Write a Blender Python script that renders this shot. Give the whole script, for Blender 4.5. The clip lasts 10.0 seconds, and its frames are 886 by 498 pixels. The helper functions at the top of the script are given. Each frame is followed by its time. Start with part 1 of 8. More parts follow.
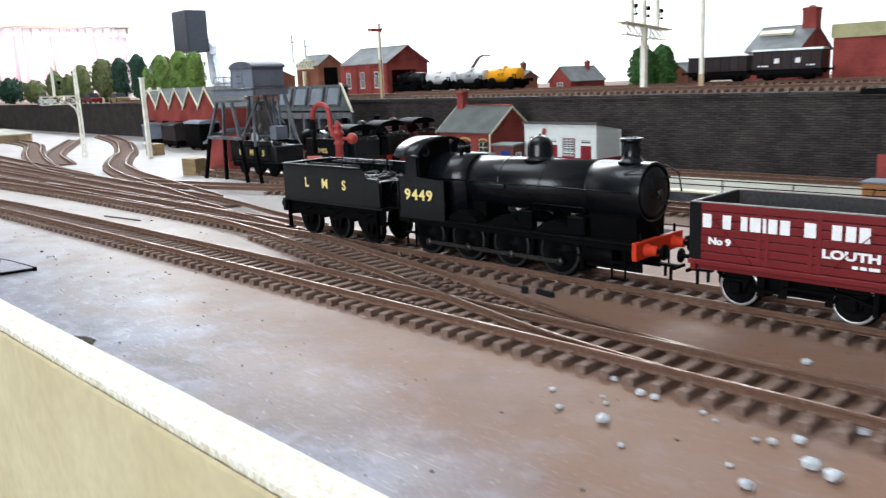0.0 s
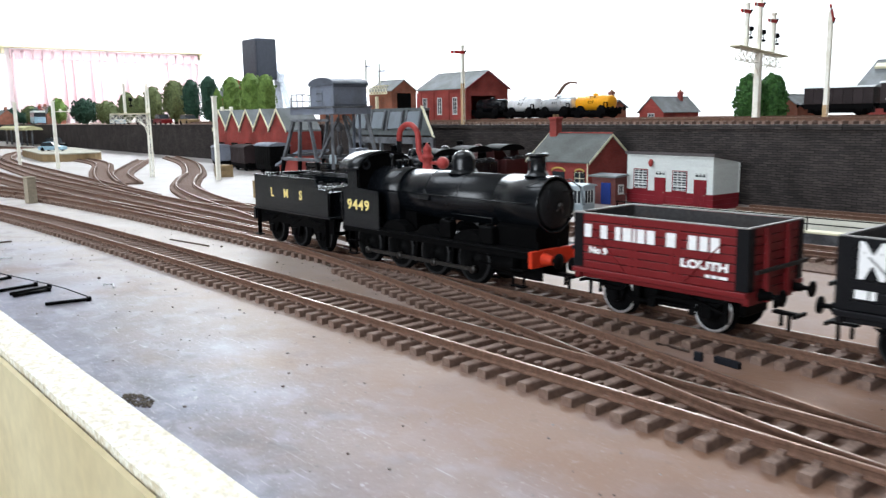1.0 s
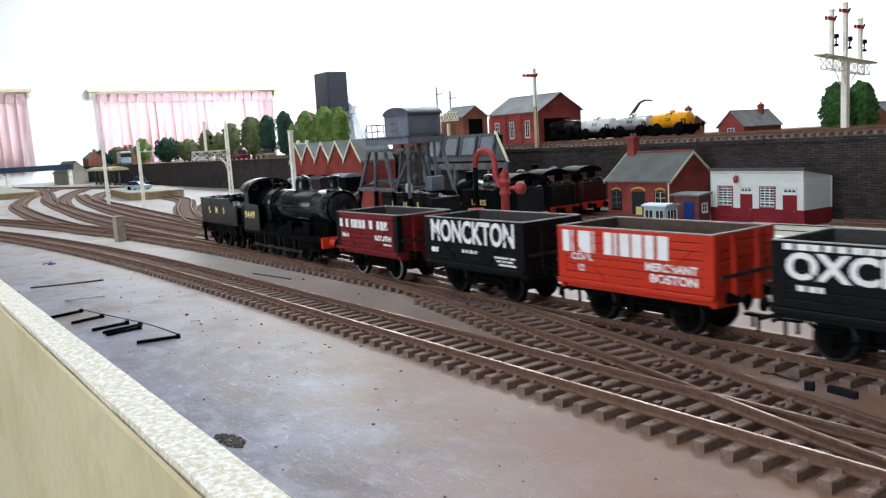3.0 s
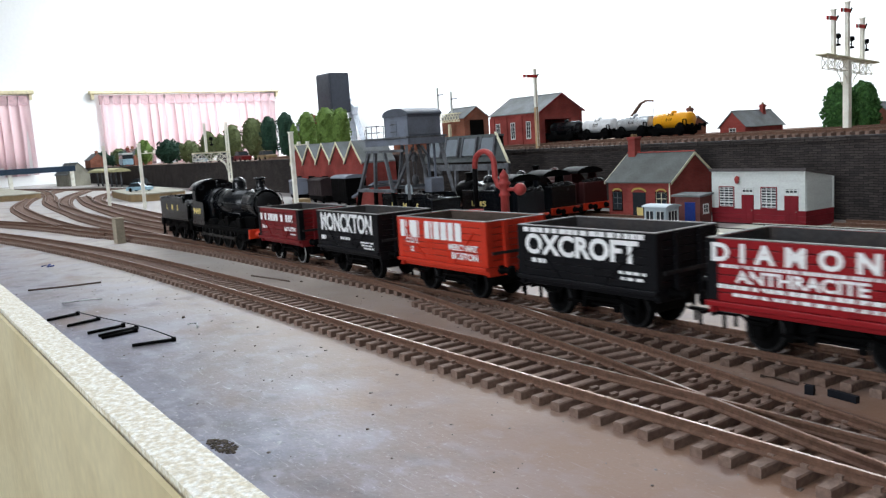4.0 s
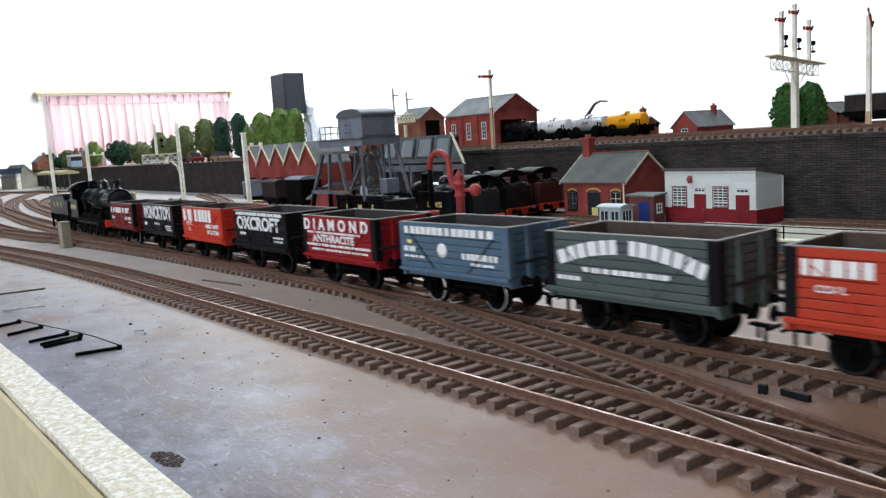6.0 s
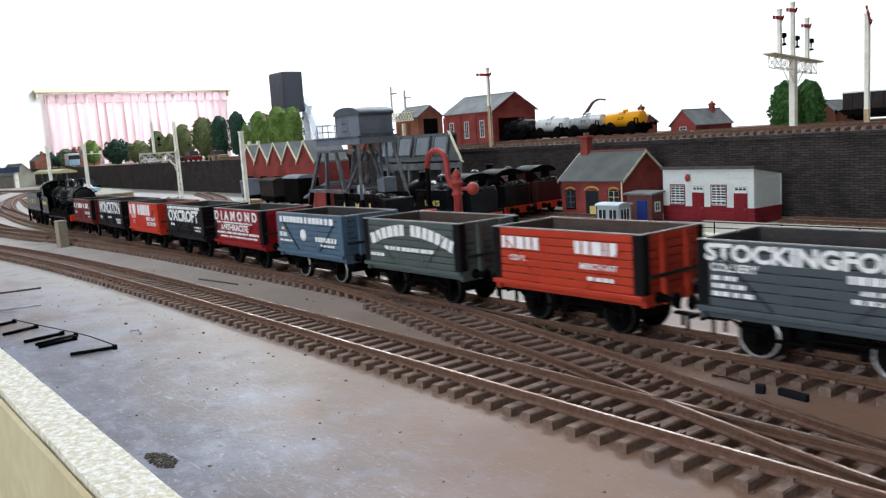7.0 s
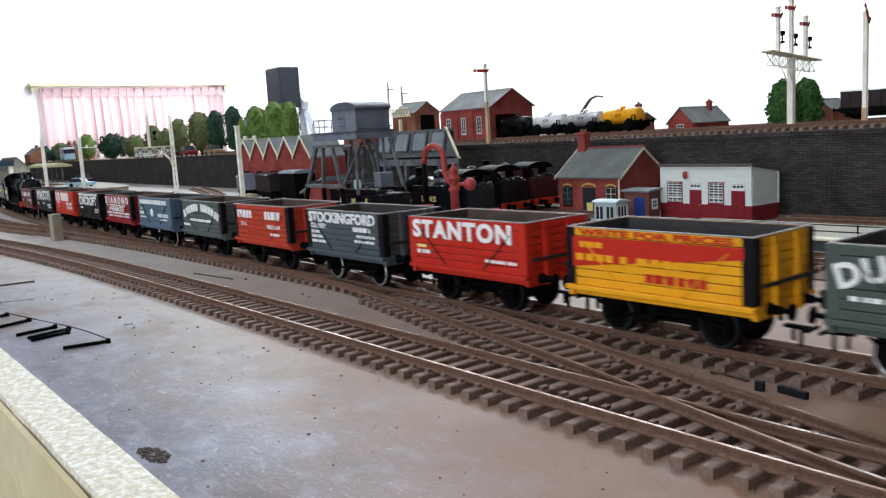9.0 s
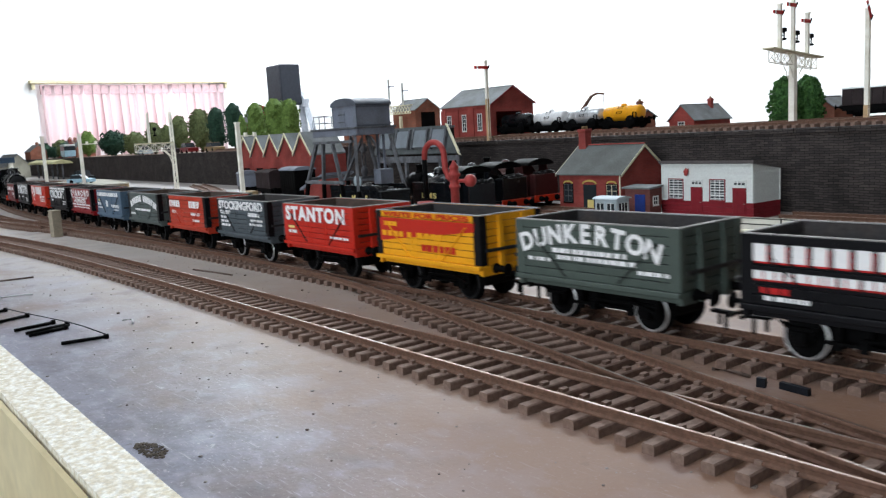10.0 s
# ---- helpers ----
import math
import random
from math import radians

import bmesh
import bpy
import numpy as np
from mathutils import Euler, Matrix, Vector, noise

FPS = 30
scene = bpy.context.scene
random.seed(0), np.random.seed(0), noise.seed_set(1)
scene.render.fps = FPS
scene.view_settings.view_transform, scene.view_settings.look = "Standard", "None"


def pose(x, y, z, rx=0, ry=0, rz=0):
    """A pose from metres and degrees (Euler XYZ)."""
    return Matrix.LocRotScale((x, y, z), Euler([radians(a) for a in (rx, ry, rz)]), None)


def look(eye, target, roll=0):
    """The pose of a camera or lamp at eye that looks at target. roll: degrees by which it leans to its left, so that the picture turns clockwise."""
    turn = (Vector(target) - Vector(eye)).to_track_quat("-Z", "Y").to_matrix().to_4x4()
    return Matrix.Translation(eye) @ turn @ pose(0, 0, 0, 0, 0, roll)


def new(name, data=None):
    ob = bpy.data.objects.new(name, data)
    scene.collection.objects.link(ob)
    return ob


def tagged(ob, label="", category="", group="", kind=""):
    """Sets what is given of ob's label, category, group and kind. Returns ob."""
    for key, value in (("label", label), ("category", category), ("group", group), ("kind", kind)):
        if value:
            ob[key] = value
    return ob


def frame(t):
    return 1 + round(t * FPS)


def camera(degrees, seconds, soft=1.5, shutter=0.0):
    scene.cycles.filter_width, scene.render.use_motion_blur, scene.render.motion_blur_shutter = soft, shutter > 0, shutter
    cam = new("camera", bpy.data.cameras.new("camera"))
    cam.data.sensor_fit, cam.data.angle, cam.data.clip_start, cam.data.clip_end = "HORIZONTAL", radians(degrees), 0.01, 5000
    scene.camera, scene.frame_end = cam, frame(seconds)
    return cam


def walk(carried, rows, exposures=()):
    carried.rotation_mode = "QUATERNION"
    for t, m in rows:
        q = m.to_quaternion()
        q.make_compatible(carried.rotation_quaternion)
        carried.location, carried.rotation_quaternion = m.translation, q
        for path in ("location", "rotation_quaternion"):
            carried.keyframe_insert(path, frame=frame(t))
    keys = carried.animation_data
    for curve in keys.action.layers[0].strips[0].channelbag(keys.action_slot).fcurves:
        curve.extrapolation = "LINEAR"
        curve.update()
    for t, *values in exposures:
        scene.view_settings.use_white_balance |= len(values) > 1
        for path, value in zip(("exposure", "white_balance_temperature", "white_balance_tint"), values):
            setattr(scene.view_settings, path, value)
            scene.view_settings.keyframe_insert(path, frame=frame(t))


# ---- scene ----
cam = camera(57.0, 10.0, soft=1.3, shutter=0.5)
PATH = [
    (0, (0.077, -0.033, 0.077), (-1.316, 1.343, -0.33), -2.4),
    (0.5, (0.04, -0.016, 0.071), (-1.411, 1.309, -0.304), -2.7),
    (1, (0.014, -0.009, 0.069), (-1.479, 1.282, -0.256), -0.9),
    (1.5, (0.005, -0.006, 0.069), (-1.52, 1.254, -0.227), -2.0),
    (2, (0.005, -0.008, 0.069), (-1.556, 1.211, -0.207), -2.6),
    (2.5, (0.007, -0.009, 0.07), (-1.594, 1.16, -0.195), -3.1),
    (4, (0.006, -0.005, 0.07), (-1.608, 1.148, -0.187), -3.5),
    (4.5, (0.005, -0.004, 0.07), (-1.585, 1.181, -0.186), -3.6),
    (5, (0.005, -0.002, 0.07), (-1.564, 1.212, -0.186), -3.6),
    (5.5, (0.004, -0.002, 0.07), (-1.552, 1.228, -0.189), -3.6),
    (7, (0.003, 0.0, 0.07), (-1.546, 1.237, -0.196), -3.7),
    (7.5, (0.002, 0.0, 0.069), (-1.546, 1.237, -0.2), -3.7),
    (8, (0.002, 0.001, 0.069), (-1.545, 1.239, -0.203), -3.4),
    (8.5, (0.001, 0.001, 0.069), (-1.542, 1.243, -0.204), -3.3),
    (9, (0.001, 0.001, 0.069), (-1.541, 1.245, -0.205), -3.3),
    (9.5, (0.001, 0.001, 0.069), (-1.541, 1.244, -0.208), -3.3),
    (10, (0.0, 0.002, 0.068), (-1.542, 1.244, -0.211), -3.2),
]
walk(cam, [(t, look(eye, target, roll)) for t, eye, target, roll in PATH], exposures=[(0.0, 0.1, 6150, 9), (1.0, 0.1, 6150, 9), (2.5, -0.2, 6150, 9), (4.5, -0.35, 6150, 9), (10.0, -0.35, 6150, 9)])

# ---- light: a white room, three added fill lamps in unseen openings, a curtained window ----
world = bpy.data.worlds.new("world")
scene.world = world
world.use_nodes = True
wn = world.node_tree.nodes
sky = wn.new("ShaderNodeTexSky")
sky.sky_type, sky.sun_disc, sky.sun_elevation, sky.sun_rotation = "NISHITA", False, radians(35), radians(140)
world.node_tree.links.new(sky.outputs[0], wn["Background"].inputs[0])
wn["Background"].inputs[1].default_value = 0.1


def window_lamp(name, m, sx, sy, watts, colour):
    lamp = bpy.data.lights.new(name, "AREA")
    lamp.shape, lamp.size, lamp.size_y, lamp.energy, lamp.color = "RECTANGLE", sx, sy, watts, colour
    ob = new(name, lamp)
    ob.matrix_world = m
    return ob


# overhead fills added in unseen ceiling openings; the second brightens the white walls
window_lamp("rooflight_lamp", look((-0.9, -0.25, 1.53), (-0.9, -0.25, 0)), 1.5, 0.9, 21, (0.93, 0.97, 1.0))
window_lamp("rooflight_lamp", look((-3.1, 2.2, 1.53), (-3.1, 2.2, 0)), 4.6, 0.9, 232, (0.945, 0.98, 1.0))
# fill added behind the camera for the sides that face it
window_lamp("window_lamp", look((0.2, -2.06, 0.55), (-0.6, 1.5, 0.45)), 1.4, 0.9, 40, (0.95, 0.98, 1.0))

# ---- materials ----
MM = 0.001
MATS = {}


def mat(name, col, rough=0.6, metal=0.0, vary=0.15, grain=900.0, stain=60.0, bump=0.15, col2=None, amount=0.35, rvar=0.1, spec=0.2):
    """A surface with fine grain, broad stains, uneven gloss and fine relief. col2: a second colour that shows in patches."""
    if name in MATS:
        return MATS[name]
    m = bpy.data.materials.new(name)
    MATS[name] = m
    m.use_nodes = True
    nt = m.node_tree
    n, link = nt.nodes, nt.links.new
    b = n["Principled BSDF"]
    tc = n.new("ShaderNodeTexCoord")
    info = n.new("ShaderNodeObjectInfo")
    off = n.new("ShaderNodeVectorMath")
    off.operation = "ADD"
    link(tc.outputs["Object"], off.inputs[0])
    link(info.outputs["Random"], off.inputs[1])
    fine, broad = n.new("ShaderNodeTexNoise"), n.new("ShaderNodeTexNoise")
    for t, sc, d in ((fine, grain, 3), (broad, stain, 4)):
        t.inputs["Scale"].default_value, t.inputs["Detail"].default_value = sc, d
        link(off.outputs[0], t.inputs["Vector"])
    c2 = col2 or tuple(c * 0.6 for c in col)
    ramp = n.new("ShaderNodeMapRange")
    ramp.inputs[1].default_value, ramp.inputs[2].default_value = 0.62 - amount * 0.5, 0.78 - amount * 0.35
    link(broad.outputs[0], ramp.inputs[0])
    mix = n.new("ShaderNodeMix")
    mix.data_type = "RGBA"
    mix.inputs[6].default_value, mix.inputs[7].default_value = (*col, 1), (*c2, 1)
    strength = n.new("ShaderNodeMath")
    strength.operation = "MULTIPLY"
    strength.inputs[1].default_value = min(1.0, amount * 1.6)
    link(ramp.outputs[0], strength.inputs[0])
    link(strength.outputs[0], mix.inputs[0])
    hsv = n.new("ShaderNodeHueSaturation")
    val = n.new("ShaderNodeMapRange")
    val.inputs[1].default_value, val.inputs[2].default_value = 0.3, 0.7
    val.inputs[3].default_value, val.inputs[4].default_value = 1 - vary, 1 + vary
    link(fine.outputs[0], val.inputs[0])
    link(val.outputs[0], hsv.inputs["Value"])
    link(mix.outputs[2], hsv.inputs["Color"])
    link(hsv.outputs[0], b.inputs["Base Color"])
    rr = n.new("ShaderNodeMapRange")
    rr.inputs[3].default_value, rr.inputs[4].default_value = max(0.03, rough - rvar), min(1, rough + rvar)
    link(broad.outputs[0], rr.inputs[0])
    link(rr.outputs[0], b.inputs["Roughness"])
    b.inputs["Metallic"].default_value = metal
    b.inputs["Specular IOR Level"].default_value = spec
    if bump:
        bp = n.new("ShaderNodeBump")
        bp.inputs["Strength"].default_value, bp.inputs["Distance"].default_value = bump, 0.0004
        link(fine.outputs[0], bp.inputs["Height"])
        link(bp.outputs[0], b.inputs["Normal"])
    return m


def board_mat():
    """Worn painted board: lilac grey in front, brown ground paint round the tracks, sandy grey behind, with scuffs."""
    m = mat("board_paint", (0.114, 0.116, 0.182), rough=0.5, vary=0.2, grain=620, stain=26, bump=0.3, col2=(0.125, 0.102, 0.112), amount=0.42, rvar=0.16, spec=0.3)
    nt = m.node_tree
    n, link = nt.nodes, nt.links.new
    b = n["Principled BSDF"]
    base = b.inputs["Base Color"].links[0].from_socket
    tc = n.new("ShaderNodeTexCoord")
    sep = n.new("ShaderNodeSeparateXYZ")
    link(tc.outputs["Object"], sep.inputs[0])
    wob = n.new("ShaderNodeTexNoise")
    wob.inputs["Scale"].default_value, wob.inputs["Detail"].default_value = 22, 5
    link(tc.outputs["Object"], wob.inputs["Vector"])
    add = n.new("ShaderNodeMath")
    add.operation = "MULTIPLY_ADD"
    add.inputs[1].default_value = 0.075
    link(wob.outputs[0], add.inputs[0])
    skew = n.new("ShaderNodeMath")
    skew.operation = "MULTIPLY_ADD"
    skew.inputs[1].default_value = 0.16
    link(sep.outputs[0], skew.inputs[0])
    link(sep.outputs[1], skew.inputs[2])
    link(skew.outputs[0], add.inputs[2])

    def band(lo, hi, col, src):
        r = n.new("ShaderNodeMapRange")
        r.inputs[1].default_value, r.inputs[2].default_value = lo, hi
        link(add.outputs[0], r.inputs[0])
        x = n.new("ShaderNodeMix")
        x.data_type = "RGBA"
        x.inputs[7].default_value = (*col, 1)
        link(r.outputs[0], x.inputs[0])
        link(src, x.inputs[6])
        # the brown ground paint is matt, the lilac paint has a sheen
        sheen = n.new("ShaderNodeMapRange")
        sheen.inputs[3].default_value, sheen.inputs[4].default_value = 0.42, 0.08
        link(r.outputs[0], sheen.inputs[0])
        link(sheen.outputs[0], b.inputs["Specular IOR Level"])
        return x.outputs[2]

    out = band(0.070, 0.126, (0.225, 0.132, 0.088), base)
    # behind the front track the paint turns sandy towards the far end
    far = n.new("ShaderNodeMapRange")
    far.inputs[1].default_value, far.inputs[2].default_value = -0.08, -0.5
    link(sep.outputs[0], far.inputs[0])
    # starts in front of the track, painting in the curtained window's sheen there
    y2 = n.new("ShaderNodeMapRange")
    y2.inputs[1].default_value, y2.inputs[2].default_value = 0.03, 0.13
    link(sep.outputs[1], y2.inputs[0])
    both = n.new("ShaderNodeMath")
    both.operation = "MULTIPLY"
    link(far.outputs[0], both.inputs[0])
    link(y2.outputs[0], both.inputs[1])
    x = n.new("ShaderNodeMix")
    x.data_type = "RGBA"
    x.inputs[7].default_value = (0.37, 0.335, 0.30, 1)
    link(both.outputs[0], x.inputs[0])
    link(out, x.inputs[6])
    yard = n.new("ShaderNodeMapRange")
    yard.inputs[1].default_value, yard.inputs[2].default_value = 0.23, 0.27
    link(sep.outputs[1], yard.inputs[0])
    x2 = n.new("ShaderNodeMix")
    x2.data_type = "RGBA"
    x2.inputs[7].default_value = (0.36, 0.335, 0.315, 1)
    deep = n.new("ShaderNodeMath")
    deep.operation = "MULTIPLY"
    out_end = n.new("ShaderNodeMapRange")
    out_end.inputs[1].default_value, out_end.inputs[2].default_value, out_end.inputs[3].default_value = -0.15, -0.5, 0.12
    link(sep.outputs[0], out_end.inputs[0])
    link(yard.outputs[0], deep.inputs[0])
    link(out_end.outputs[0], deep.inputs[1])
    link(deep.outputs[0], x2.inputs[0])
    link(x.outputs[2], x2.inputs[6])
    # pale scuffs and specks
    vor = n.new("ShaderNodeTexNoise")
    vor.inputs["Scale"].default_value, vor.inputs["Detail"].default_value = 1000, 6
    mp = n.new("ShaderNodeMapping")
    mp.inputs["Rotation"].default_value[2], mp.inputs["Scale"].default_value = 0.7, (0.8, 1.0, 1)
    link(tc.outputs["Object"], mp.inputs[0])
    link(mp.outputs[0], vor.inputs["Vector"])
    th = n.new("ShaderNodeMapRange")
    th.inputs[1].default_value, th.inputs[2].default_value, th.inputs[4].default_value = 0.60, 0.76, 0.5
    link(vor.outputs[0], th.inputs[0])
    bare = n.new("ShaderNodeMapRange")
    bare.inputs[1].default_value, bare.inputs[2].default_value, bare.inputs[3].default_value, bare.inputs[4].default_value = 0.082, 0.132, 1.0, 0.22
    link(add.outputs[0], bare.inputs[0])
    dim = n.new("ShaderNodeMath")
    dim.operation = "MULTIPLY"
    link(th.outputs[0], dim.inputs[0])
    link(bare.outputs[0], dim.inputs[1])
    x3 = n.new("ShaderNodeMix")
    x3.data_type = "RGBA"
    x3.inputs[7].default_value = (0.62, 0.62, 0.64, 1)
    link(dim.outputs[0], x3.inputs[0])
    link(x2.outputs[2], x3.inputs[6])
    # thin crossing scratches and worn blotches
    src = x3.outputs[2]
    for rot, sc, lo, hi, k, col in ((0.0, (0.12, 0.12, 1), 0.48, 0.66, 0.3, (0.34, 0.36, 0.46)), (0.9, (0.34, 0.5, 1), 0.52, 0.64, 0.32, (0.36, 0.36, 0.43)),
                                    (2.1, (0.2, 0.26, 1), 0.54, 0.68, 0.5, (0.085, 0.07, 0.082)), (0.2, (0.06, 0.09, 1), 0.56, 0.66, 0.55, (0.18, 0.115, 0.08)),
                                    (-0.5, (0.35, 5.0, 1), 0.63, 0.75, 0.42, (0.56, 0.56, 0.59)), (1.1, (0.4, 5.5, 1), 0.65, 0.75, 0.45, (0.54, 0.54, 0.56)), (2.6, (0.5, 4.5, 1), 0.65, 0.76, 0.4, (0.56, 0.56, 0.58)),
                                    (1.7, (0.9, 1.2, 1), 0.66, 0.74, 0.5, (0.60, 0.60, 0.64)), (0.4, (1.0, 1.0, 1), 0.66, 0.70, 0.55, (0.05, 0.04, 0.035))):
        mp2, no2, th2, xx = n.new("ShaderNodeMapping"), n.new("ShaderNodeTexNoise"), n.new("ShaderNodeMapRange"), n.new("ShaderNodeMix")
        mp2.inputs["Rotation"].default_value[2], mp2.inputs["Scale"].default_value = rot, sc
        mp2.inputs["Location"].default_value = (rot * 3.1, k, 0)
        no2.inputs["Scale"].default_value, no2.inputs["Detail"].default_value = 260, 6
        th2.inputs[1].default_value, th2.inputs[2].default_value, th2.inputs[4].default_value = lo, hi, k
        xx.data_type = "RGBA"
        xx.inputs[7].default_value = (*col, 1)
        link(tc.outputs["Object"], mp2.inputs[0])
        link(mp2.outputs[0], no2.inputs["Vector"])
        link(no2.outputs[0], th2.inputs[0])
        fade = n.new("ShaderNodeMath")
        fade.operation = "MULTIPLY"
        link(th2.outputs[0], fade.inputs[0])
        link(bare.outputs[0], fade.inputs[1])
        link(fade.outputs[0], xx.inputs[0])
        link(src, xx.inputs[6])
        src = xx.outputs[2]
    link(src, b.inputs["Base Color"])
    return m


BOARD = board_mat()
STRIP = mat("chipped_cream_paint", (0.83, 0.815, 0.75), 0.5, vary=0.16, grain=1600, stain=620, bump=0.3, col2=(0.56, 0.485, 0.33), amount=0.5)
FASCIA = mat("cream_fascia_paint", (0.70, 0.61, 0.39), 0.6, vary=0.06, grain=200, stain=18, bump=0.2, col2=(0.58, 0.48, 0.28), amount=0.4)
WALLPAINT = mat("white_room_paint", (0.86, 0.86, 0.85), 0.8, vary=0.02, grain=60, stain=2, bump=0.05, amount=0.05)
FLOORWOOD = mat("floor_boards", (0.16, 0.15, 0.14), 0.5, vary=0.2, grain=40, stain=3)
RUST = mat("rusty_rail_side", (0.135, 0.076, 0.052), 0.7, vary=0.25, grain=700, stain=80, col2=(0.13, 0.07, 0.05))
STEEL = mat("bright_rail_head", (0.38, 0.345, 0.315), 0.44, metal=0.85, vary=0.15, grain=600, stain=70, bump=0.03, col2=(0.2, 0.125, 0.09), amount=0.6)
SLEEPER = mat("brown_sleeper", (0.185, 0.122, 0.096), 0.8, vary=0.22, grain=800, stain=120, bump=0.3, col2=(0.22, 0.155, 0.125), amount=0.5)
BLACK = mat("satin_black_paint", (0.004, 0.005, 0.0065), 0.25, vary=0.2, grain=900, stain=60, bump=0.02, rvar=0.07, spec=0.36)
MATTBLACK = mat("matt_black", (0.003, 0.003, 0.0032), 0.55, vary=0.3, grain=900, bump=0.05, spec=0.035)
YELLOW_LINE = mat("straw_lettering", (0.85, 0.68, 0.25), 0.5, vary=0.05, bump=0)
WHITE_PAINT = mat("white_lettering", (0.82, 0.82, 0.82), 0.55, vary=0.06, grain=1500, stain=200, bump=0, amount=0.15, col2=(0.5, 0.5, 0.5))
BUFFER_RED = mat("buffer_beam_red", (0.62, 0.045, 0.015), 0.45, vary=0.1, bump=0.03)
WHEEL_STEEL = mat("bright_tyre", (0.62, 0.62, 0.63), 0.32, metal=0.8, vary=0.1, bump=0.02)
COAL = mat("coal", (0.012, 0.012, 0.013), 0.35, vary=0.4, bump=0.4)
GREYROOF = mat("slate_grey", (0.19, 0.205, 0.215), 0.75, vary=0.18, grain=900, stain=60, col2=(0.13, 0.14, 0.13), amount=0.45)

# dull so that the unseen south and east walls return less light
DULLWALL = mat("dull_unseen_wall", (0.17, 0.165, 0.16), 0.8, vary=0.08, grain=60, stain=4, bump=0.05)

# ---- builders (millimetres inside, metres outside) ----


def finish(bm, name, materials):
    me = bpy.data.meshes.new(name)
    bmesh.ops.recalc_face_normals(bm, faces=bm.faces)
    bm.to_mesh(me)
    bm.free()
    me.transform(Matrix.Scale(MM, 4))
    for m in materials if isinstance(materials, (list, tuple)) else [materials]:
        me.materials.append(m)
    return me


def part(name, bm, material, parent=None, label="", at=None):
    """Links a bmesh as one mesh object, under parent; at: a pose in the parent's space."""
    me = bm if isinstance(bm, bpy.types.Mesh) else finish(bm, name, material)
    ob = new(name, me)
    if parent is not None:
        ob.parent = parent
    if at is not None:
        ob.matrix_basis = at
    if label:
        ob["label"] = label
    return ob


def thing(name, m, label, category, group="", kind=""):
    ob = new(name)
    ob.empty_display_size = 0.005
    ob.matrix_basis = m
    return tagged(ob, label, category, group, kind)


def P(x, y, z, rx=0, ry=0, rz=0):
    """A pose in millimetres and degrees."""
    return pose(x * MM, y * MM, z * MM, rx, ry, rz)


def BM():
    return bmesh.new()


def box(bm, x0, x1, y0, y1, z0, z1, mi=0, ch=0.0):
    """A box, with its edges along x, y and z chamfered by ch."""
    if ch <= 0:
        v = [bm.verts.new((x, y, z)) for z in (z0, z1) for y in (y0, y1) for x in (x0, x1)]
        fs = [(0, 2, 3, 1), (4, 5, 7, 6), (0, 1, 5, 4), (2, 6, 7, 3), (0, 4, 6, 2), (1, 3, 7, 5)]
        out = [bm.faces.new([v[i] for i in f]) for f in fs]
    else:
        X, Y, Z = (x0, x1), (y0, y1), (z0, z1)
        V = {}
        for a in (0, 1):
            for b in (0, 1):
                for c in (0, 1):
                    sx, sy, sz = (1 - 2 * a) * ch, (1 - 2 * b) * ch, (1 - 2 * c) * ch
                    V[a, b, c, 0] = bm.verts.new((X[a], Y[b] + sy, Z[c] + sz))
                    V[a, b, c, 1] = bm.verts.new((X[a] + sx, Y[b], Z[c] + sz))
                    V[a, b, c, 2] = bm.verts.new((X[a] + sx, Y[b] + sy, Z[c]))
        out = []
        ring = ((0, 0), (1, 0), (1, 1), (0, 1))
        for a in (0, 1):
            out.append(bm.faces.new([V[a, p, q, 0] for p, q in ring]))
            out.append(bm.faces.new([V[p, a, q, 1] for p, q in ring]))
            out.append(bm.faces.new([V[p, q, a, 2] for p, q in ring]))
        for a in (0, 1):
            for b in (0, 1):
                out.append(bm.faces.new([V[0, a, b, 1], V[1, a, b, 1], V[1, a, b, 2], V[0, a, b, 2]]))
                out.append(bm.faces.new([V[a, 0, b, 0], V[a, 1, b, 0], V[a, 1, b, 2], V[a, 0, b, 2]]))
                out.append(bm.faces.new([V[a, b, 0, 0], V[a, b, 1, 0], V[a, b, 1, 1], V[a, b, 0, 1]]))
                for c in (0, 1):
                    out.append(bm.faces.new([V[a, b, c, i] for i in range(3)]))
    for f in out:
        f.material_index = mi
    return out


def rod(bm, p0, p1, r0, r1=None, n=10, mi=0, caps=True):
    """A round bar from p0 to p1."""
    p0, p1 = Vector(p0), Vector(p1)
    r1 = r0 if r1 is None else r1
    q = (p1 - p0).to_track_quat("Z", "Y")
    rings = []
    for p, r in ((p0, r0), (p1, r1)):
        rings.append([bm.verts.new(p + q @ Vector((r * math.cos(6.28318 * i / n), r * math.sin(6.28318 * i / n), 0))) for i in range(n)])
    for i in range(n):
        f = bm.faces.new((rings[0][i], rings[0][(i + 1) % n], rings[1][(i + 1) % n], rings[1][i]))
        f.smooth, f.material_index = n > 6, mi
    if caps:
        for r in rings:
            bm.faces.new(r).material_index = mi


def bar(bm, p0, p1, w, h, mi=0):
    """A square bar from p0 to p1, w wide and h high."""
    p0, p1 = Vector(p0), Vector(p1)
    q = (p1 - p0).to_track_quat("Z", "Y")
    a = [[bm.verts.new(p + q @ Vector((sx * w / 2, sy * h / 2, 0))) for sx, sy in ((-1, -1), (1, -1), (1, 1), (-1, 1))] for p in (p0, p1)]
    for i in range(4):
        bm.faces.new((a[0][i], a[0][(i + 1) % 4], a[1][(i + 1) % 4], a[1][i])).material_index = mi
    for r in a:
        bm.faces.new(r).material_index = mi


